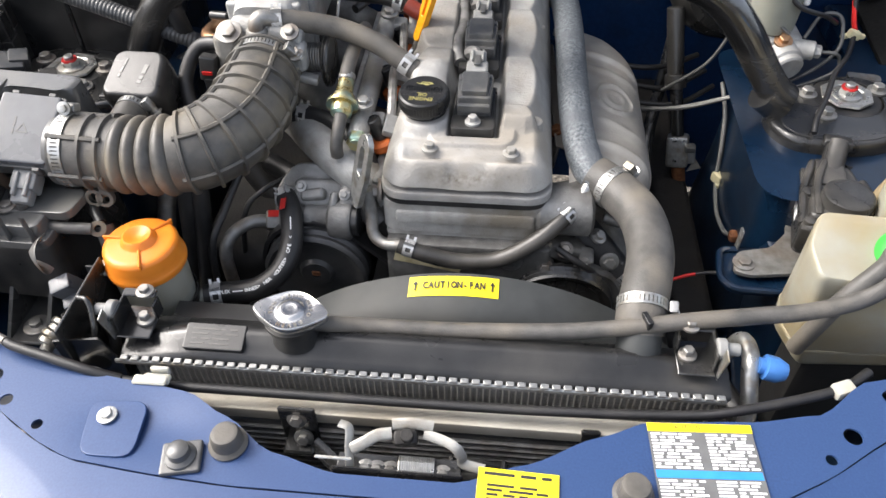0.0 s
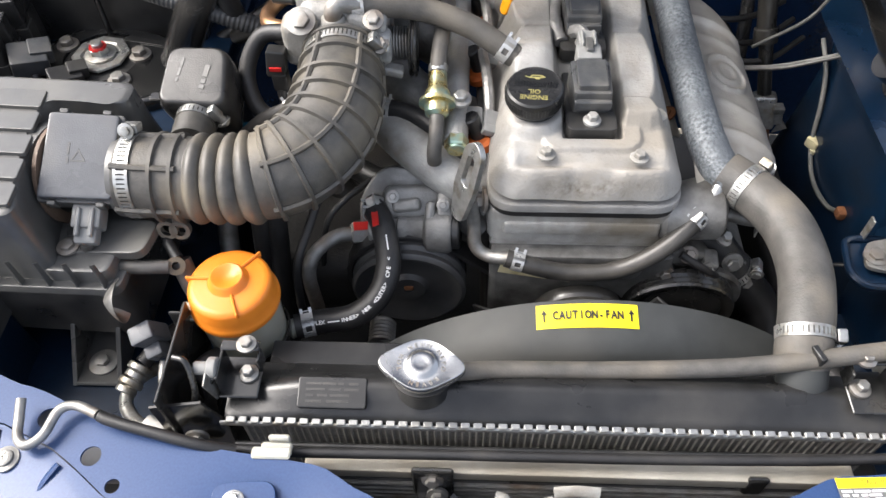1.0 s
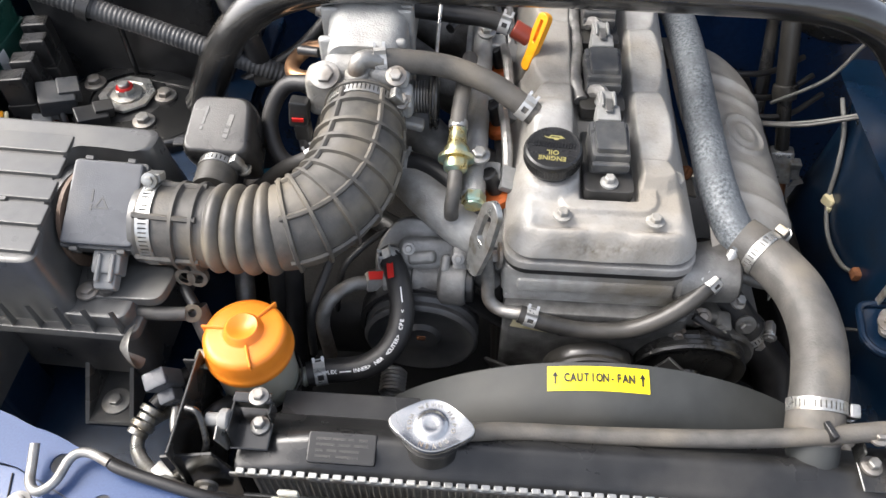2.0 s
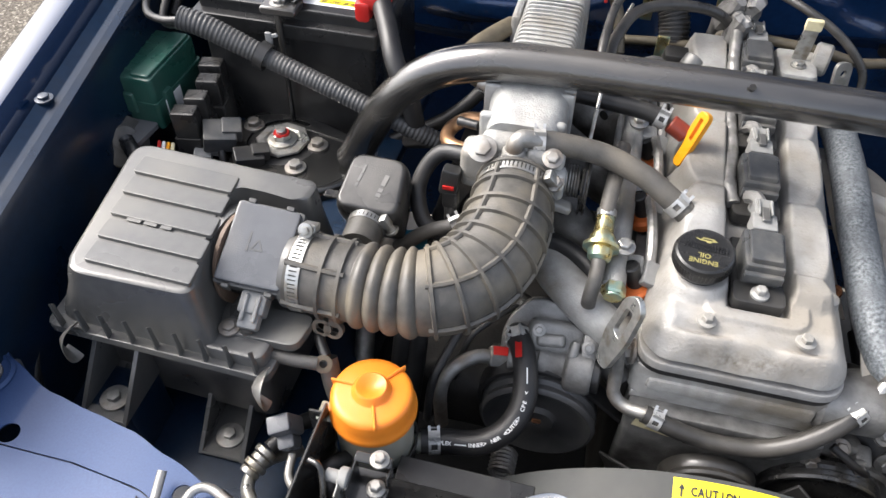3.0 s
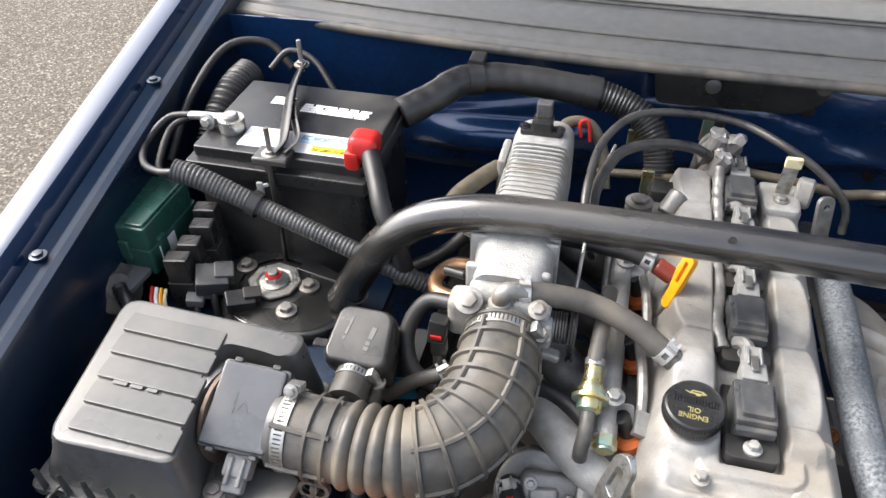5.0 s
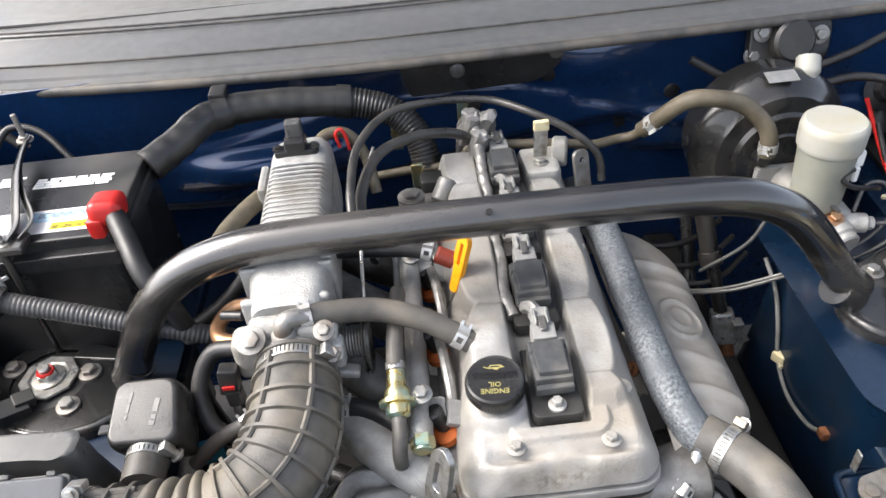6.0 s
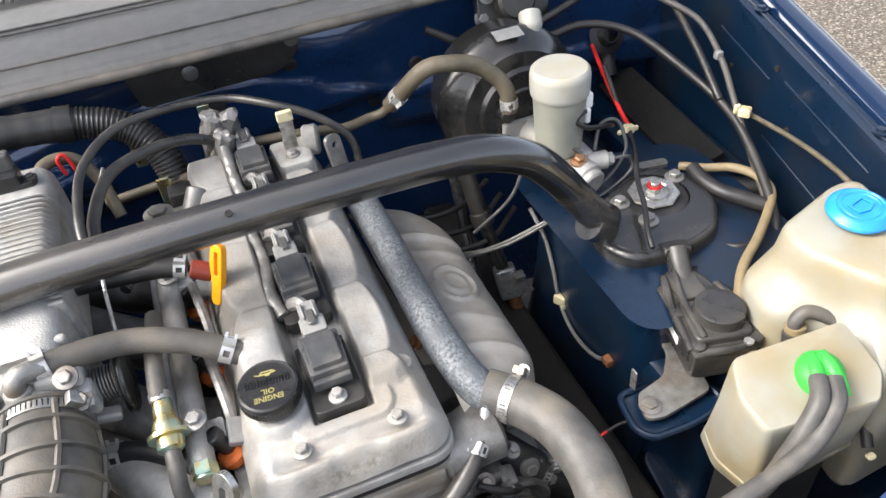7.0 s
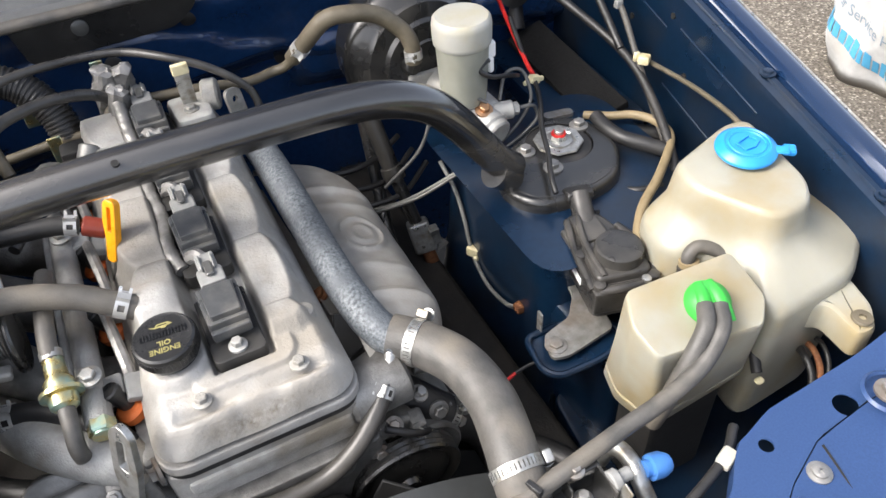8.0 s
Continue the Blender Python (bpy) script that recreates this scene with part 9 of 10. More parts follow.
rbox(bm, (0.688, 1.005, 0.99), (0.012, 0.010, 0.012), 0.003, 2)
part("clip", bm, CONNECTOR, ov)
# foam pad on the rear of the wing
pad = thing("foam_pad", (0.665, 1.09, 0.84), "black foam pad over the wing loom", "pad")
bm = B()
prism(bm, [(-0.033, -0.135), (0.033, -0.135), (0.033, 0.130), (-0.033, 0.130)], 0, 0.012, 0.003, 0.004, Matrix.Translation((0.667, 1.095, 0.842)) @ pose(0, 0, 0, 4, -18, -3))
part("pad", bm, FOAM, pad)
bm = B()
prism(bm, [(0.585, 0.94), (0.72, 0.94), (0.74, 1.26), (0.60, 1.26)], 0.80, 0.832, 0.006, 0.02)
part("rear_shelf", bm, PAINT_SHADED, car, "dark blue rear wing shelf")
wire("conduit", [(0.650, 1.215, 0.87), (0.655, 1.235, 0.905), (0.655, 1.25, 0.95)], 0.014, RUBBER, pad, "", 8, 12)
wire("outlet", [(0.640, 0.965, 0.842), (0.645, 0.93, 0.842), (0.660, 0.895, 0.845), (0.690, 0.875, 0.845)], 0.013, RUBBER, pad, "", 8, 12)
bm = B()
lathe(bm, [(0.012, 0), (0.030, 0), (0.032, 0.006), (0.020, 0.010), (0.014, 0.02), (0.012, 0.02)], at((0.65, 1.235, 0.935), (0, -0.8, 0.4)), 28)
part("grommet", bm, RUBBER, pad)
rw = thing("red_lead", (0.58, 1.1, 0.9), "red lead with a pale clip", "wire")
wire("lead", [(0.592, 1.18, 0.955), (0.580, 1.13, 0.940), (0.568, 1.08, 0.928), (0.558, 1.035, 0.918), (0.554, 1.012, 0.914)], 0.0034, RED, rw)
# throttle or cruise cable with clips
cr = thing("cruise_cable", (0.52, 0.9, 0.9), "black sheathed cable with cream clips over the strut tower", "cable")
wire("sheath", [(0.578, 1.12, 0.950), (0.562, 1.05, 0.920), (0.552, 1.005, 0.908), (0.530, 0.955, 0.904), (0.500, 0.905, 0.908), (0.478, 0.855, 0.905), (0.458, 0.815, 0.898), (0.452, 0.795, 0.890)], 0.0036, RUBBER, cr, "", 10, 10)
for p in ((0.553, 1.008, 0.910),):
    bm = B()
    rbox(bm, p, (0.018, 0.012, 0.012), 0.003, 2, pose(0, 0, 0, 0, 20, 10))
    rbox(bm, (p[0] + 0.010, p[1] + 0.002, p[2] - 0.004), (0.014, 0.006, 0.008), 0.002, 1)
    rbox(bm, (p[0] - 0.011, p[1] + 0.002, p[2] - 0.004), (0.012, 0.006, 0.008), 0.002, 1)
    part("clip", bm, LABEL_CREAM, cr, "cream plastic clip")
bm = B()
prism(bm, fillet([(0.548, 0.965), (0.592, 0.957), (0.594, 0.973), (0.550, 0.981)], 0.007), 0.862, 0.868, 0.001, 0.0)
part("stay", bm, STEEL_DIM, cr)

# ---- cruise control actuator ----
act = thing("cruise_actuator", (0.44, 0.71, 0.77), "dark grey cruise control actuator on a steel bracket", "actuator")
bm = B()
am = Matrix.Translation((0.460, 0.700, 0)) @ pose(0, 0, 0, 0, 0, -14)
prism(bm, [(-0.036, -0.060), (0.040, -0.060), (0.044, 0.010), (0.018, 0.072), (-0.020, 0.076), (-0.036, 0.020)], 0.825, 0.866, 0.006, 0.012, am)
prism(bm, [(-0.030, -0.050), (0.036, -0.050), (0.038, 0.010), (-0.028, 0.012)], 0.862, 0.876, 0.004, 0.010, am)
body_ = part("body", bm, ACTUATOR, act, "", 45)
bm = B()
lathe(bm, [(0.029, 0.860), (0.029, 0.880), (0.0275, 0.888), (0.024, 0.890), (0, 0.890)], am @ Matrix.Translation((0.008, -0.016, 0)), 40)
part("motor_dome", bm, ACTUATOR, body_, "round domed motor cover")
bm = B()
lathe(bm, [(0.029, 0.866), (0.032, 0.868), (0.032, 0.872), (0.029, 0.874)], am @ Matrix.Translation((0.008, -0.016, 0)), 40)
part("dome_rim", bm, ACTUATOR, body_)
bm = B()
tube(bm, [am @ V(-0.004, 0.050, 0.862), am @ V(-0.002, 0.072, 0.870), am @ V(0.0, 0.092, 0.880)], 0.014, 16, 5)
part("cable_neck", bm, ACTUATOR, body_)
for c_, s_, rz_ in (((-0.030, 0.020, 0.862), (0.014, 0.060, 0.012), -10), ((0.040, -0.030, 0.846), (0.010, 0.050, 0.030), -14), ((-0.012, -0.056, 0.848), (0.050, 0.014, 0.034), -14), ((-0.006, 0.040, 0.868), (0.034, 0.050, 0.014), -8)):
    bm = B()
    rbox(bm, am @ V(*c_), s_, 0.004, 2, pose(0, 0, 0, 0, 0, rz_))
    part("moulding", bm, ACTUATOR, body_)
for x, y in ((-0.028, -0.052), (0.036, -0.052), (-0.030, 0.0), (0.038, 0.0)):
    bm = B()
    q = am @ V(x, y, 0.866)
    lathe(bm, [(0, 0), (0.007, 0), (0.007, 0.005), (0.004, 0.006), (0, 0.006)], Matrix.Translation(q), 16)
    part("screw_boss", bm, ACTUATOR, body_)
for pts_, r_ in (([(-0.026, 0.060, 0.868), (-0.034, 0.010, 0.866), (-0.034, -0.050, 0.860)], 0.0050), ([(-0.012, 0.064, 0.872), (-0.022, 0.012, 0.876), (-0.020, -0.046, 0.874)], 0.0045),
                 ([(-0.030, -0.056, 0.862), (0.004, -0.060, 0.866), (0.040, -0.052, 0.860)], 0.0055), ([(0.040, -0.046, 0.866), (0.046, -0.010, 0.868), (0.030, 0.040, 0.866)], 0.0050)):
    bm = B()
    tube(bm, [am @ V(*p_) for p_ in pts_], r_, 10, 6)
    part("moulded_rib", bm, ACTUATOR, body_)
bm = B()
rbox(bm, am @ V(0.058, -0.020, 0.850), (0.030, 0.036, 0.018), 0.003, 2, pose(0, 0, 0, 0, 0, -30))
rbox(bm, am @ V(0.070, -0.026, 0.853), (0.020, 0.014, 0.010), 0.002, 1, pose(0, 0, 0, 0, 0, -30))
part("plug", bm, PLASTIC, act)
bm = B()
lathe(bm, [(0, 0), (0.0055, 0), (0.0055, 0.003), (0.003, 0.004), (0, 0.0035)], Matrix.Translation(am @ V(0.026, -0.056, 0.868)), 16)
part("screw", bm, STEEL, act, "bright small screw")
bm = B()
rbox(bm, am @ V(0.0, 0.094, 0.880), (0.034, 0.022, 0.012), 0.002, 1, pose(0, 0, 0, -14, 0, -14))
part("cable_stop", bm, PLASTIC, act)
bm = B()
rbox(bm, am @ V(-0.037, -0.008, 0.845), (0.001, 0.026, 0.010), 0.0003, 1, pose(0, 0, 0, 0, 0, -14))
part("label", bm, LABEL_WHITE, act, "small white label")
bm = B()
flatplate(bm, fillet([(0.453, 0.841), (0.481, 0.846), (0.472, 0.816), (0.456, 0.780), (0.450, 0.700), (0.440, 0.646), (0.372, 0.636), (0.352, 0.642), (0.362, 0.674), (0.404, 0.684), (0.429, 0.713), (0.441, 0.791)], 0.008), [disc(0.366, 0.655, 0.004)], 0.004, Matrix.Translation((0, 0, 0.793)), 0.0008)
part("bracket", bm, STEEL_DIM, act, "dull galvanised bracket")
bolt((0.366, 0.655, 0.798), (0, 0, 1), 0.0075, 0.006, STEEL_DIM, act)
bolt((0.463, 0.832, 0.798), (0, 0, 1), 0.0078, 0.007, STEEL_DIM, act)
bm = B()
tray_ = fillet([(0.345, 0.688), (0.338, 0.640), (0.350, 0.622), (0.400, 0.620), (0.450, 0.628), (0.448, 0.66), (0.39, 0.688)], 0.012)
flatplate(bm, tray_, [], 0.004, Matrix.Translation((0, 0, 0.780)), 0.001)
tube(bm, [(x, y, 0.787) for x, y in tray_ + tray_[:1]], 0.0042, 8, 1, smooth=False)
part("tray", bm, PAINT_SHADED, act, "dark navy tray of the bracket")
bm = B()
rbox(bm, (0.366, 0.690, 0.804), (0.003, 0.010, 0.032), 0.001, 1)
part("tongue", bm, STEEL, act)
wire("lead", [(0.49, 0.765, 0.86), (0.525, 0.775, 0.85), (0.552, 0.79, 0.855), (0.57, 0.775, 0.86), (0.60, 0.77, 0.86)], 0.0055, RUBBER, act)

# ---- washer tank ----
wash = thing("washer_tank", (0.60, 0.62, 0.70), "yellowed translucent washer fluid tank", "tank")
def block(outline, levels, centre, r=0.02):
    """A moulded tank: an outline scaled about its centre at rising levels."""
    t = B()
    q = fillet(outline, r, 4)
    loft(t, [[(centre[0] + (x - centre[0]) * k, centre[1] + (y - centre[1]) * k, z) for x, y in q] for z, k in levels])
    bmesh.ops.recalc_face_normals(t, faces=t.faces)
    return t


tank_top = [(0.530, 0.694), (0.634, 0.727), (0.664, 0.722), (0.637, 0.600), (0.612, 0.570), (0.563, 0.568), (0.541, 0.612), (0.523, 0.652)]
tank_low = [(0.500, 0.700), (0.628, 0.748), (0.700, 0.738), (0.706, 0.560), (0.638, 0.514), (0.520, 0.506), (0.535, 0.596), (0.486, 0.640)]
bm = B()
rings = []
for z, mix_, k in ((0.72, 0.0, 0.93), (0.73, 0.0, 0.97), (0.86, 0.0, 1.0), (0.894, 0.0, 1.0), (0.903, 0.03, 0.995), (0.909, 0.12, 0.985), (0.917, 0.45, 0.99), (0.928, 0.82, 1.01), (0.942, 0.96, 1.02), (0.956, 1.0, 1.01), (0.965, 1.0, 0.985), (0.970, 1.0, 0.94), (0.9725, 1.0, 0.86), (0.9735, 1.0, 0.5)):
    q = [(a_[0] + (b_[0] - a_[0]) * mix_, a_[1] + (b_[1] - a_[1]) * mix_) for a_, b_ in zip(tank_low, tank_top)]
    rings.append([(0.595 + (x - 0.595) * k, 0.635 + (y - 0.635) * k, z) for x, y in fillet(q, 0.020, 5)])
loft(bm, rings)
bmesh.ops.recalc_face_normals(bm, faces=bm.faces)
part("tank", bm, CREAM, wash, "", 70)
bm = B()
tube(bm, [wm_ for wm_ in ((0.500, 0.610, 0.84), (0.500, 0.612, 0.80), (0.50, 0.612, 0.75))], 0.012, 14, 4)
part("fluid_channel", bm, CREAM, wash)
bm = B()
wm = at((0.606, 0.665, 0.972), (-0.05, -0.08, 1), (1, 0.2, 0))
lathe(bm, [(0.023, -0.012), (0.024, 0.006), (0.0320, 0.0085), (0.0335, 0.0105), (0.0330, 0.0130), (0.0300, 0.0155), (0.0270, 0.0180), (0.0245, 0.0190), (0.0230, 0.0178), (0.010, 0.0178), (0, 0.0174)], wm, 48)
lidcap = part("filler_cap", bm, BLUE_CAP, wash, "bright blue snap cap with a raised mark")
bm = B()
lathe(bm, [(0.0185, 0.0178), (0.0195, 0.0192), (0.0205, 0.0178)], wm, 36)
flatplate(bm, [(-0.011, 0.008), (-0.012, -0.006), (0.0, -0.010), (0.012, -0.006), (0.011, 0.008)], [[(-0.009, 0.006), (-0.0095, -0.004), (0.0, -0.0078), (0.0095, -0.004), (0.009, 0.006)]], 0.0014, wm @ Matrix.Translation((0, 0, 0.0185)), 0.0002)
rbox(bm, wm @ V(0.022, -0.027, 0.013), (0.020, 0.012, 0.005), 0.002, 1, (wm @ pose(0, 0, 0, 0, 0, -50)).to_3x3().to_4x4())
rbox(bm, wm @ V(0.032, -0.032, 0.010), (0.014, 0.014, 0.008), 0.002, 1, (wm @ pose(0, 0, 0, 0, 0, -50)).to_3x3().to_4x4())
part("raised_mark", bm, BLUE_CAP, lidcap)
# mounting arm of the tank
bm = B()
prism(bm, fillet([(0.575, 0.512), (0.592, 0.504), (0.590, 0.480), (0.588, 0.460), (0.612, 0.458), (0.634, 0.482), (0.645, 0.520), (0.650, 0.560), (0.590, 0.560)], 0.010), 0.855, 0.890, 0.008, 0.0)
arm_ = part("mounting_arm", bm, CREAM, wash)
bm = B()
lathe(bm, [(0.004, 0.0), (0.010, 0.0), (0.011, 0.002), (0.010, 0.004), (0.004, 0.004), (0.004, 0.0)], at((0.607, 0.474, 0.889), (0, 0, 1)), 24)
part("eye", bm, OLIVE_HOSE, arm_, "brown moulded eye")
pmp = thing("washer_pump", (0.505, 0.60, 0.86), "black washer pump with a short curled hose", "pump")
bm = B()
cyl(bm, (0.502, 0.604, 0.845), (0.508, 0.618, 0.890), 0.0125, seg=22)
part("body", bm, PLASTIC, pmp)
bm = B()
bars(bm, at((0.498, 0.598, 0.862), (-0.35, -0.85, 0.35), (0.2, 0.3, 1)), 0.02, 0.010, 3, RNG, 0.0003)
part("print", bm, LABEL_WHITE, pmp)
wire("outlet_hose", [(0.508, 0.614, 0.888), (0.504, 0.618, 0.905), (0.515, 0.618, 0.915), (0.530, 0.608, 0.912), (0.548, 0.590, 0.900), (0.57, 0.57, 0.88)], 0.0075, RUBBER_OLD, pmp, "", 8, 12)
bm = B()
lathe(bm, [(0.007, 0), (0.011, 0.001), (0.011, 0.008), (0.007, 0.009)], at((0.506, 0.616, 0.892), (0, 0.2, 1)), 24)
part("seal", bm, TAN_HOSE, pmp)

# ---- coolant overflow tank ----
ovf = thing("coolant_overflow_tank", (0.45, 0.55, 0.72), "yellowed coolant overflow tank with a bright green cap", "tank")
bm = B()
rings = []
lowp = [(0.396, 0.606), (0.384, 0.566), (0.396, 0.518), (0.528, 0.526), (0.540, 0.556), (0.520, 0.606)]
topp = [(0.384, 0.580), (0.369, 0.546), (0.374, 0.511), (0.490, 0.497), (0.512, 0.520), (0.511, 0.574)]
for w, z, sh_ in ((0.0, 0.782, 0.92), (0.0, 0.790, 1.0), (0.35, 0.83, 1.0), (0.7, 0.88, 1.0), (0.96, 0.926, 1.0), (1.0, 0.9335, 0.995), (1.0, 0.9372, 0.980), (1.0, 0.9388, 0.955), (1.0, 0.9394, 0.6)):
    q = [(a_[0] + (b_[0] - a_[0]) * w, a_[1] + (b_[1] - a_[1]) * w) for a_, b_ in zip(lowp, topp)]
    cx_, cy_ = sum(p[0] for p in q) / 6, sum(p[1] for p in q) / 6
    rings.append([(cx_ + (x - cx_) * sh_, cy_ + (y - cy_) * sh_, z + (0.012 * (y - 0.54) / 0.04 if w > 0.9 else 0)) for x, y in fillet(q, 0.008, 4)])
loft(bm, rings)
bmesh.ops.recalc_face_normals(bm, faces=bm.faces)
seam_ = [(a_[0] + (b_[0] - a_[0]) * 0.22, a_[1] + (b_[1] - a_[1]) * 0.22) for a_, b_ in zip(lowp, topp)]
prism(bm, [(0.455 + (x - 0.455) * 1.02, 0.555 + (y - 0.555) * 1.03) for x, y in seam_], 0.8085, 0.8125, 0.001, 0.012)
part("tank", bm, CREAM, ovf, "", 50)
bm = B()
gm = at((0.449, 0.536, 0.940), (-0.10, -0.25, 1), (1, -0.3, 0))
lathe(bm, [(0.0205, -0.008), (0.0225, 0.0), (0.0220, 0.006), (0.0185, 0.0125), (0.012, 0.0160), (0, 0.0170)], gm, 36)
for k in (-0.0082, 0.0082):
    tube(bm, [gm @ V(k * 0.6, 0.016, 0.008), gm @ V(k * 0.85, 0.002, 0.0125), gm @ V(k, -0.012, 0.0105), gm @ V(k, -0.025, 0.0060)], 0.0090, 16, 5, lambda u, s: 0.72 + 0.28 * u)
part("cap", bm, GREEN_CAP, ovf, "bright green moulded cap with hose sockets")
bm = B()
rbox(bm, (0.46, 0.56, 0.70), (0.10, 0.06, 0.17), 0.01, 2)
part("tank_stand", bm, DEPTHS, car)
oh = thing("overflow_hose", (0.40, 0.5, 0.9), "pair of grey rubber hoses from the green cap to the radiator", "hose")
wire("tube", [(0.438, 0.528, 0.950), (0.424, 0.510, 0.946), (0.404, 0.500, 0.926), (0.392, 0.498, 0.90), (0.385, 0.499, 0.87), (0.380, 0.505, 0.83)], 0.0088, RUBBER_OLD, oh, "", 8, 14)
wire("tube", [(0.450, 0.522, 0.950), (0.436, 0.502, 0.944), (0.405, 0.488, 0.925), (0.360, 0.482, 0.911), (0.318, 0.479, 0.905), (0.254, 0.472, 0.899), (0.205, 0.468, 0.891), (0.140, 0.466, 0.880), (0.035, 0.465, 0.872), (-0.045, 0.463, 0.873), (-0.080, 0.457, 0.880), (-0.100, 0.451, 0.888)], 0.0082, RUBBER_OLD, oh, "", 8, 14)
bm = B()
rbox(bm, (0.216, 0.469, 0.893), (0.006, 0.016, 0.024), 0.001, 1, pose(0, 0, 0, 0, 0, 20))
part("clip", bm, PLASTIC, oh)

# small leads of the right wing
hose("wing_hose", "black taped hose end on the inner wing ledge", [(0.596, 0.915, 0.885), (0.595, 0.885, 0.882), (0.602, 0.858, 0.880), (0.620, 0.834, 0.878), (0.640, 0.812, 0.874)], 0.0100, RUBBER)
rp = thing("rust_patch", (0.406, 0.770, 0.72), "small patch of flaking rust on the tower side", "rust")
bm = B()
for k_ in range(14):
    yy_, zz_ = 0.770 + RNG.uniform(-0.022, 0.022), 0.720 + RNG.uniform(-0.012, 0.014)
    rbox(bm, (0.4062, yy_, zz_), (0.0012, RNG.uniform(0.003, 0.009), RNG.uniform(0.002, 0.006)), 0.0004, 1, pose(0, 0, 0, RNG.uniform(0, 90), 0, 0))
part("flakes", bm, RUST, rp)
brl = thing("level_lead", (0.41, 0.85, 0.73), "thin grey lead clipped to the strut tower side", "wire")
wire("lead", [(0.391, 1.00, 0.83), (0.396, 0.965, 0.80), (0.397, 0.94, 0.76), (0.397, 0.922, 0.716), (0.396, 0.895, 0.695), (0.394, 0.86, 0.69), (0.394, 0.815, 0.70), (0.396, 0.788, 0.718)], 0.0032, PALE_LEAD, brl)
bm = B()
rbox(bm, (0.402, 0.920, 0.714), (0.020, 0.020, 0.016), 0.003, 2, pose(0, 0, 0, 0, 0, 30))
rbox(bm, (0.400, 0.910, 0.706), (0.010, 0.008, 0.010), 0.002, 1)
part("clip", bm, LABEL_CREAM, brl, "pale yellow clip")
bm = B()
rbox(bm, (0.398, 0.786, 0.718), (0.014, 0.016, 0.014), 0.004, 2)
part("rusty_end", bm, RUST, brl, "rusty terminal")
sp = thing("loose_lead", (0.36, 0.7, 0.75), "thin red and grey lead beside the engine", "wire")
wire("red_end", [(0.285, 0.655, 0.76), (0.305, 0.662, 0.762), (0.318, 0.665, 0.764)], 0.0022, RED, sp)
wire("lead", [(0.318, 0.665, 0.764), (0.34, 0.665, 0.768), (0.365, 0.655, 0.775)], 0.0022, RUBBER, sp)
tl = thing("tail_lead", (0.53, 0.52, 0.8), "cut lead hanging behind the overflow tank", "wire")
wire("lead", [(0.535, 0.575, 0.84), (0.530, 0.53, 0.835), (0.520, 0.505, 0.82)], 0.006, RUBBER, tl)
bm = B()
rbox(bm, (0.518, 0.498, 0.816), (0.010, 0.008, 0.006), 0.002, 1)
part("terminal", bm, LABEL_CREAM, tl)
for k in range(3):
    ll = thing("headlamp_lead", (0.58, 0.5, 0.8), "loose headlamp leads below the washer tank", "wire", "headlamp leads")
    wire("lead", [(0.60 + 0.012 * k, 0.53, 0.80), (0.585 + 0.014 * k, 0.50, 0.815), (0.575 + 0.012 * k, 0.475, 0.80), (0.545 + 0.01 * k, 0.455, 0.76)], 0.0045 - 0.0008 * k, RUBBER if k != 1 else RUST, ll)
# steering shaft and its rod in the dark of the right side
st = thing("steering_shaft", (0.34, 0.95, 0.70), "steering shaft with a clamped universal joint", "shaft")
bm = B()
cyl(bm, (0.318, 1.085, 0.905), (0.334, 1.045, 0.800), 0.013, seg=18)
cyl(bm, (0.333, 1.048, 0.810), (0.350, 1.006, 0.715), 0.010, seg=18)
lathe(bm, [(0.010, -0.012), (0.0165, -0.010), (0.0175, 0), (0.0165, 0.010), (0.010, 0.012)], at((0.334, 1.045, 0.802), (0.15, -0.4, -1)), 20)
part("upper_shaft", bm, BLACK_STEEL, st)
bm = B()
rbox(bm, (0.352, 1.002, 0.700), (0.034, 0.030, 0.052), 0.005, 2, pose(0, 0, 0, -18, -10, -12))
rbox(bm, (0.372, 0.994, 0.700), (0.014, 0.016, 0.03), 0.003, 2, pose(0, 0, 0, -18, -10, -12))
rbox(bm, (0.366, 0.988, 0.716), (0.016, 0.016, 0.010), 0.002, 2)
part("joint", bm, STEEL, st, "dull clamped joint")
bm = B()
cyl(bm, (0.356, 0.995, 0.680), (0.368, 0.985, 0.622), 0.011, seg=16)
part("collar", bm, RUST, st, "rusty collar")
bm = B()
cyl(bm, (0.368, 0.985, 0.624), (0.390, 0.97, 0.50), 0.006, seg=12)
part("lower_shaft", bm, BLACK_STEEL, st)
bm = B()
flatplate(bm, [(0, 0), (0.022, 0.006), (0.012, 0.020)], [], 0.002, at((0.370, 0.985, 0.672), (0.1, -0.8, 0.6)), 0.0003)
part("tab", bm, STEEL_DIM, st)
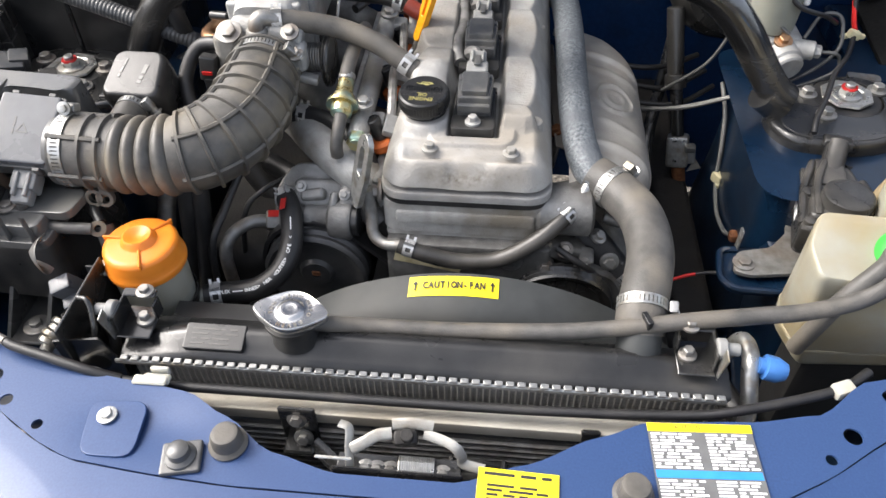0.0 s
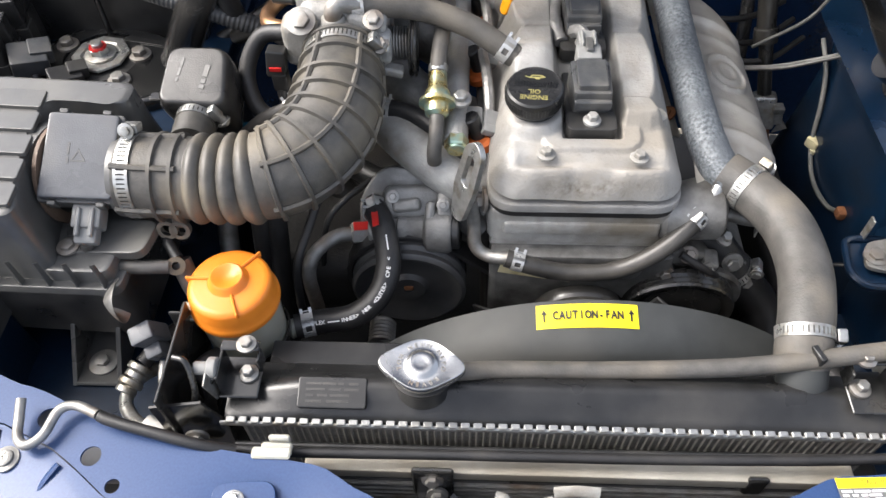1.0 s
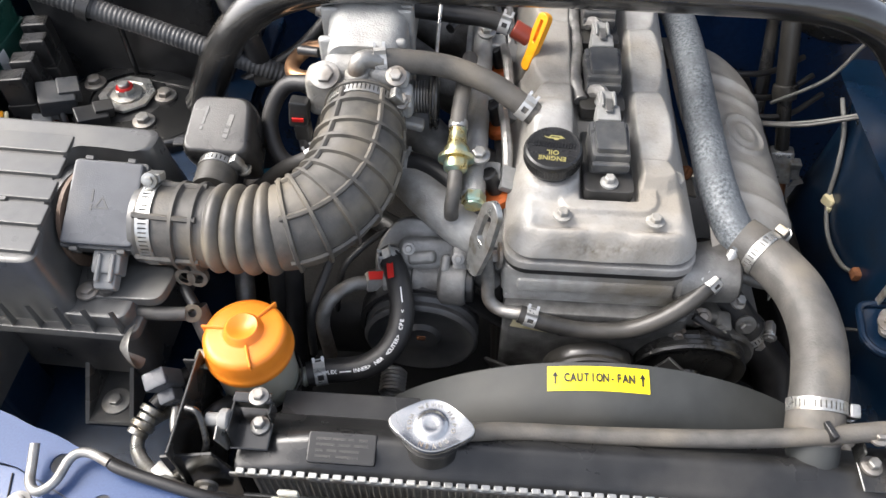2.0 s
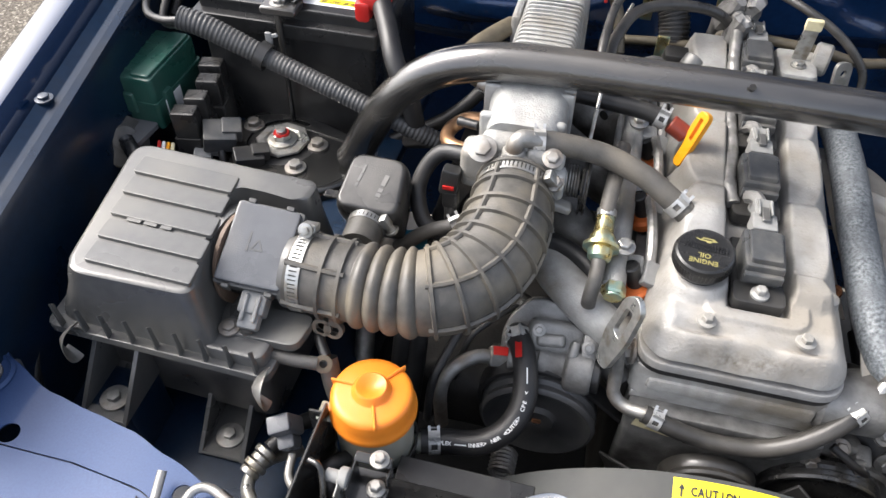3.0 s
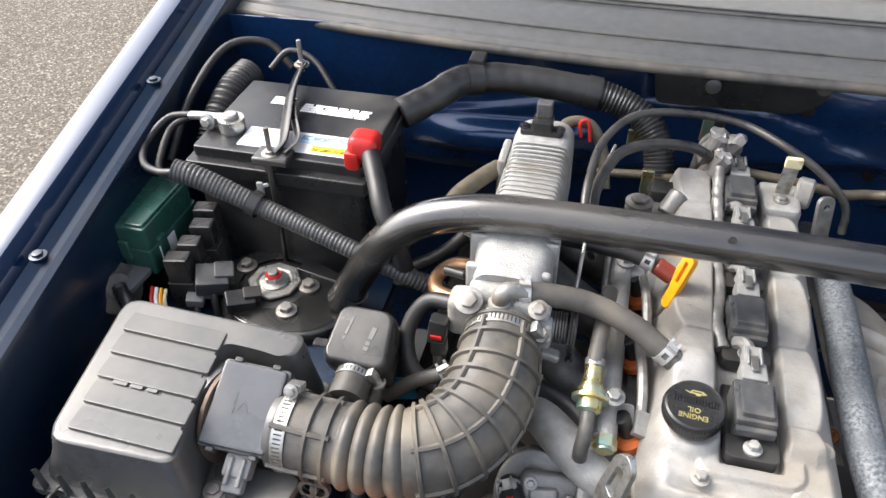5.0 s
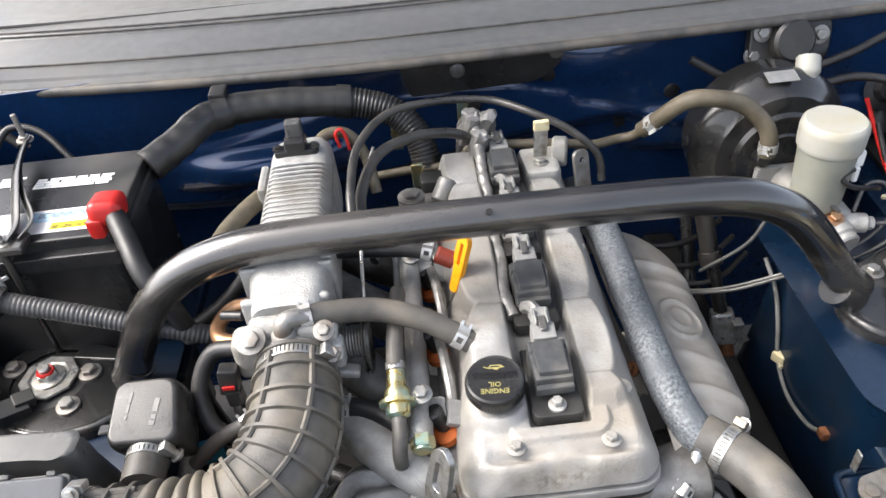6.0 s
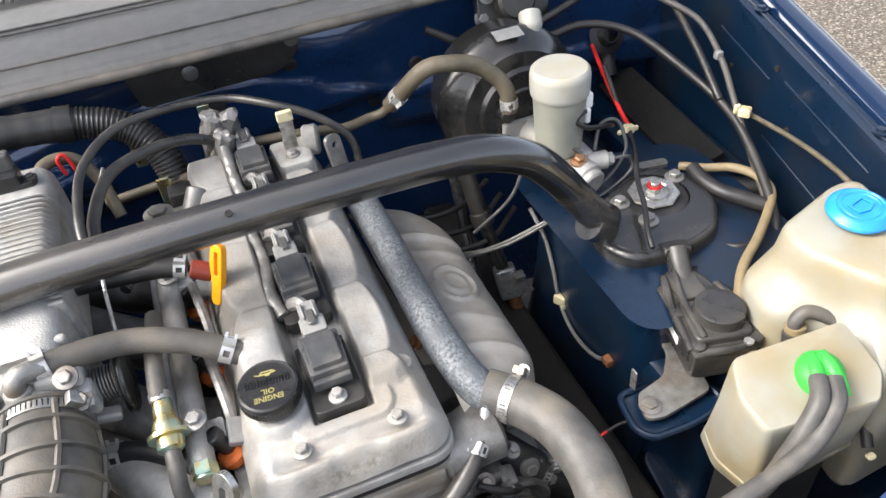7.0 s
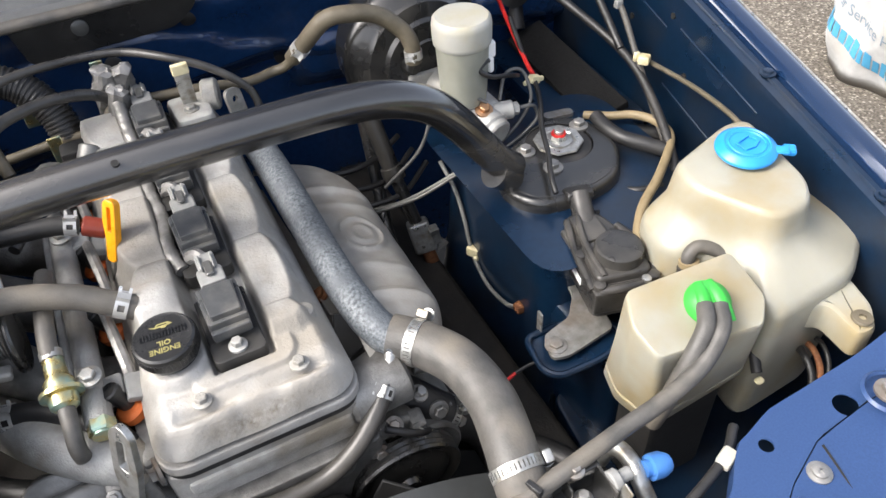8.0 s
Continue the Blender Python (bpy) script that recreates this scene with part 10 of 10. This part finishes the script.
for k, (pts, r) in enumerate((([(0.29, 0.60, 0.62), (0.275, 0.68, 0.66), (0.26, 0.76, 0.68), (0.25, 0.9, 0.70)], 0.012), ([(0.38, 0.52, 0.66), (0.34, 0.60, 0.66), (0.30, 0.66, 0.64), (0.25, 0.72, 0.60)], 0.016),
                              ([(0.22, 1.06, 0.80), (0.27, 1.05, 0.79), (0.33, 1.06, 0.78), (0.39, 1.1, 0.79)], 0.0042), ([(0.21, 1.03, 0.79), (0.27, 1.025, 0.775), (0.34, 1.03, 0.77), (0.40, 1.07, 0.78)], 0.0042),
                              ([(0.20, 1.09, 0.82), (0.26, 1.08, 0.805), (0.32, 1.09, 0.80), (0.38, 1.13, 0.80)], 0.0045), ([(0.36, 1.24, 0.80), (0.33, 1.12, 0.77), (0.30, 1.0, 0.72), (0.29, 0.9, 0.66)], 0.010))):
    hs = thing("lower_line", pts[0], "dark line running down beside the exhaust shield", "pipe", "lower lines")
    wire("tube", pts, r, RUBBER if k != 5 else BLACK_STEEL, hs, "", 8, 12)

# ---- rear of the engine: cables and hoses before the bulkhead ----
for pts, r, material, nm, lab_ in (
        ([(-0.150, 0.905, 1.035), (-0.150, 0.95, 1.055), (-0.140, 1.02, 1.068), (-0.105, 1.10, 1.062), (-0.045, 1.145, 1.048), (0.03, 1.14, 1.045), (0.085, 1.10, 1.040), (0.13, 1.08, 1.020), (0.165, 1.07, 0.985), (0.17, 1.06, 0.95)], 0.0052, ACTUATOR, "throttle_cable", "grey throttle cable arching over the engine"),
        ([(-0.140, 0.91, 1.025), (-0.140, 0.96, 1.040), (-0.120, 1.03, 1.045), (-0.08, 1.08, 1.035), (-0.03, 1.10, 1.025), (0.0, 1.11, 1.005), (0.01, 1.12, 0.97)], 0.0068, ACTUATOR, "vacuum_line", "grey vacuum hose looping behind the engine"),
        ([(-0.205, 1.05, 1.03), (-0.19, 1.09, 1.045), (-0.16, 1.10, 1.04), (-0.14, 1.09, 1.01), (-0.13, 1.06, 0.97)], 0.0075, OLIVE_HOSE, "plenum_rear_hose", "olive hose behind the plenum"),
        ([(-0.145, 0.93, 0.985), (-0.12, 0.96, 0.99), (-0.09, 0.97, 0.985), (-0.075, 0.95, 0.96)], 0.005, ACTUATOR, "small_vacuum_line", "small grey vacuum hose by the fuel rail"),
        ([(-0.15, 1.12, 0.955), (-0.08, 1.118, 0.962), (-0.02, 1.118, 0.965), (0.0, 1.125, 0.985)], 0.0062, OLIVE_HOSE, "rear_pipe", "tan pipe across the rear of the engine"),
        ([(-0.135, 0.92, 0.97), (-0.11, 0.965, 0.972), (-0.085, 0.99, 0.965), (-0.06, 1.0, 0.94)], 0.006, RUBBER, "small_vacuum_line", "black vacuum hose by the fuel rail")):
    h = thing(nm, pts[0], lab_, "hose" if "cable" not in nm else "cable")
    wire("tube", pts, r, material, h, "", 8, 12)
cv = thing("rear_outlet", (-0.06, 1.03, 0.93), "grey cast outlet at the rear of the fuel rail", "fitting")
bm = B()
cyl(bm, (-0.085, 1.02, 0.92), (-0.085, 1.02, 0.985), 0.017, seg=20)
rbox(bm, (-0.068, 1.035, 0.945), (0.05, 0.05, 0.04), 0.010, 3)
cyl(bm, (-0.05, 1.03, 0.965), (-0.035, 1.05, 0.985), 0.013, seg=18)
hexbolt(bm, (-0.085, 1.02, 0.985), (0, 0, 1), 0.010, 0.008)
part("casting", bm, CAST_DARK, cv)
bm = B()
rbox(bm, (-0.055, 1.075, 0.955), (0.035, 0.03, 0.045), 0.006, 2)
rbox(bm, (-0.045, 1.055, 0.93), (0.03, 0.03, 0.03), 0.006, 2)
part("plug", bm, PLASTIC, cv)
rt = thing("red_tie", (-0.165, 1.08, 1.02), "red plastic loop beside the plenum", "tie")
bm = B()
tube(bm, [(-0.170, 1.085, 1.03), (-0.173, 1.088, 1.048), (-0.166, 1.09, 1.053), (-0.161, 1.088, 1.045), (-0.158, 1.085, 1.025)], 0.0024, 8, 6)
part("loop", bm, RED, rt)
for x, y, z in ((-0.10, 1.20, 0.965), (0.0, 1.21, 0.99), (-0.075, 1.105, 0.96)):
    tg = thing("bulkhead_stud", (x, y, z), "small plated bracket at the bulkhead", "bracket", "bulkhead brackets")
    bm = B()
    rbox(bm, (x, y, z), (0.016, 0.004, 0.036), 0.001, 1)
    part("plate", bm, BRASS, tg)
bl = thing("lifting_tab", (0.155, 1.04, 0.93), "dull steel lifting tab at the rear of the head", "bracket")
bm = B()
flatplate(bm, fillet([(-0.012, -0.03), (0.012, -0.03), (0.014, 0.04), (-0.010, 0.044)], 0.010), [disc(0.002, 0.028, 0.005)], 0.004, at((0.142, 1.06, 0.955), (0.5, -0.8, 0.2), (1, 0.6, 0)), 0.0006)
part("plate", bm, STEEL_DIM, bl)

# ---- beyond the car ----
sack = thing("printed_sack", (2.64, 1.64, 0.0), "white woven sack with blue printed bars on the ground", "sack")


def sack_pt(a, z, lift=0.0):
    k = 0.95 + 0.10 * ss(0, 0.15, z) - 0.30 * ss(0.35, 0.62, z)
    f = 1 + 0.04 * math.sin(a * 5 + z * 9) + 0.025 * math.sin(a * 11 - z * 14)
    return Vector((2.64 + (0.34 * k * f + lift) * math.cos(a), 1.64 + (0.30 * k * f + lift) * math.sin(a), z))


bm = B()
loft(bm, [[sack_pt(2 * math.pi * i / 64, z) for i in range(64)] for z in steps(0.0, 0.62, 14)])
part("sack", bm, SACK, sack, "", 70)
# plain bars in place of the bold slanting line, and the round emblem above it
a = 2.50
for k in range(12):
    da, h_ = RNG.uniform(0.055, 0.095), RNG.uniform(0.042, 0.058)
    bm = B()
    grid(bm, steps(a, a + da, 3), steps(0, h_, 2), lambda u, v: sack_pt(u, 0.195 - 0.105 * (u - 2.5) + v - 0.028, 0.003))
    part("printed_bar", bm, LABEL_TEAL, sack)
    a += da + 0.018
bm = B()
words(bm, "Your Service H", 0.055, Matrix.Identity(4), 0.0, "LEFT")
for v in bm.verts:
    v.co = sack_pt(2.42 + v.co.x * 2.9, 0.285 - 0.085 * v.co.x * 2.9 + v.co.y, 0.003)
part("printed_words", bm, LABEL_SLATE, sack, "thin grey-blue print")
bm = B()
grid(bm, steps(2.95, 3.55, 10), steps(0, 0.12, 4), lambda u, v: sack_pt(u, 0.36 - 0.08 * (u - 2.95) + v, 0.003))
part("printed_emblem", bm, LABEL_BLUE, sack, "blue printed emblem")
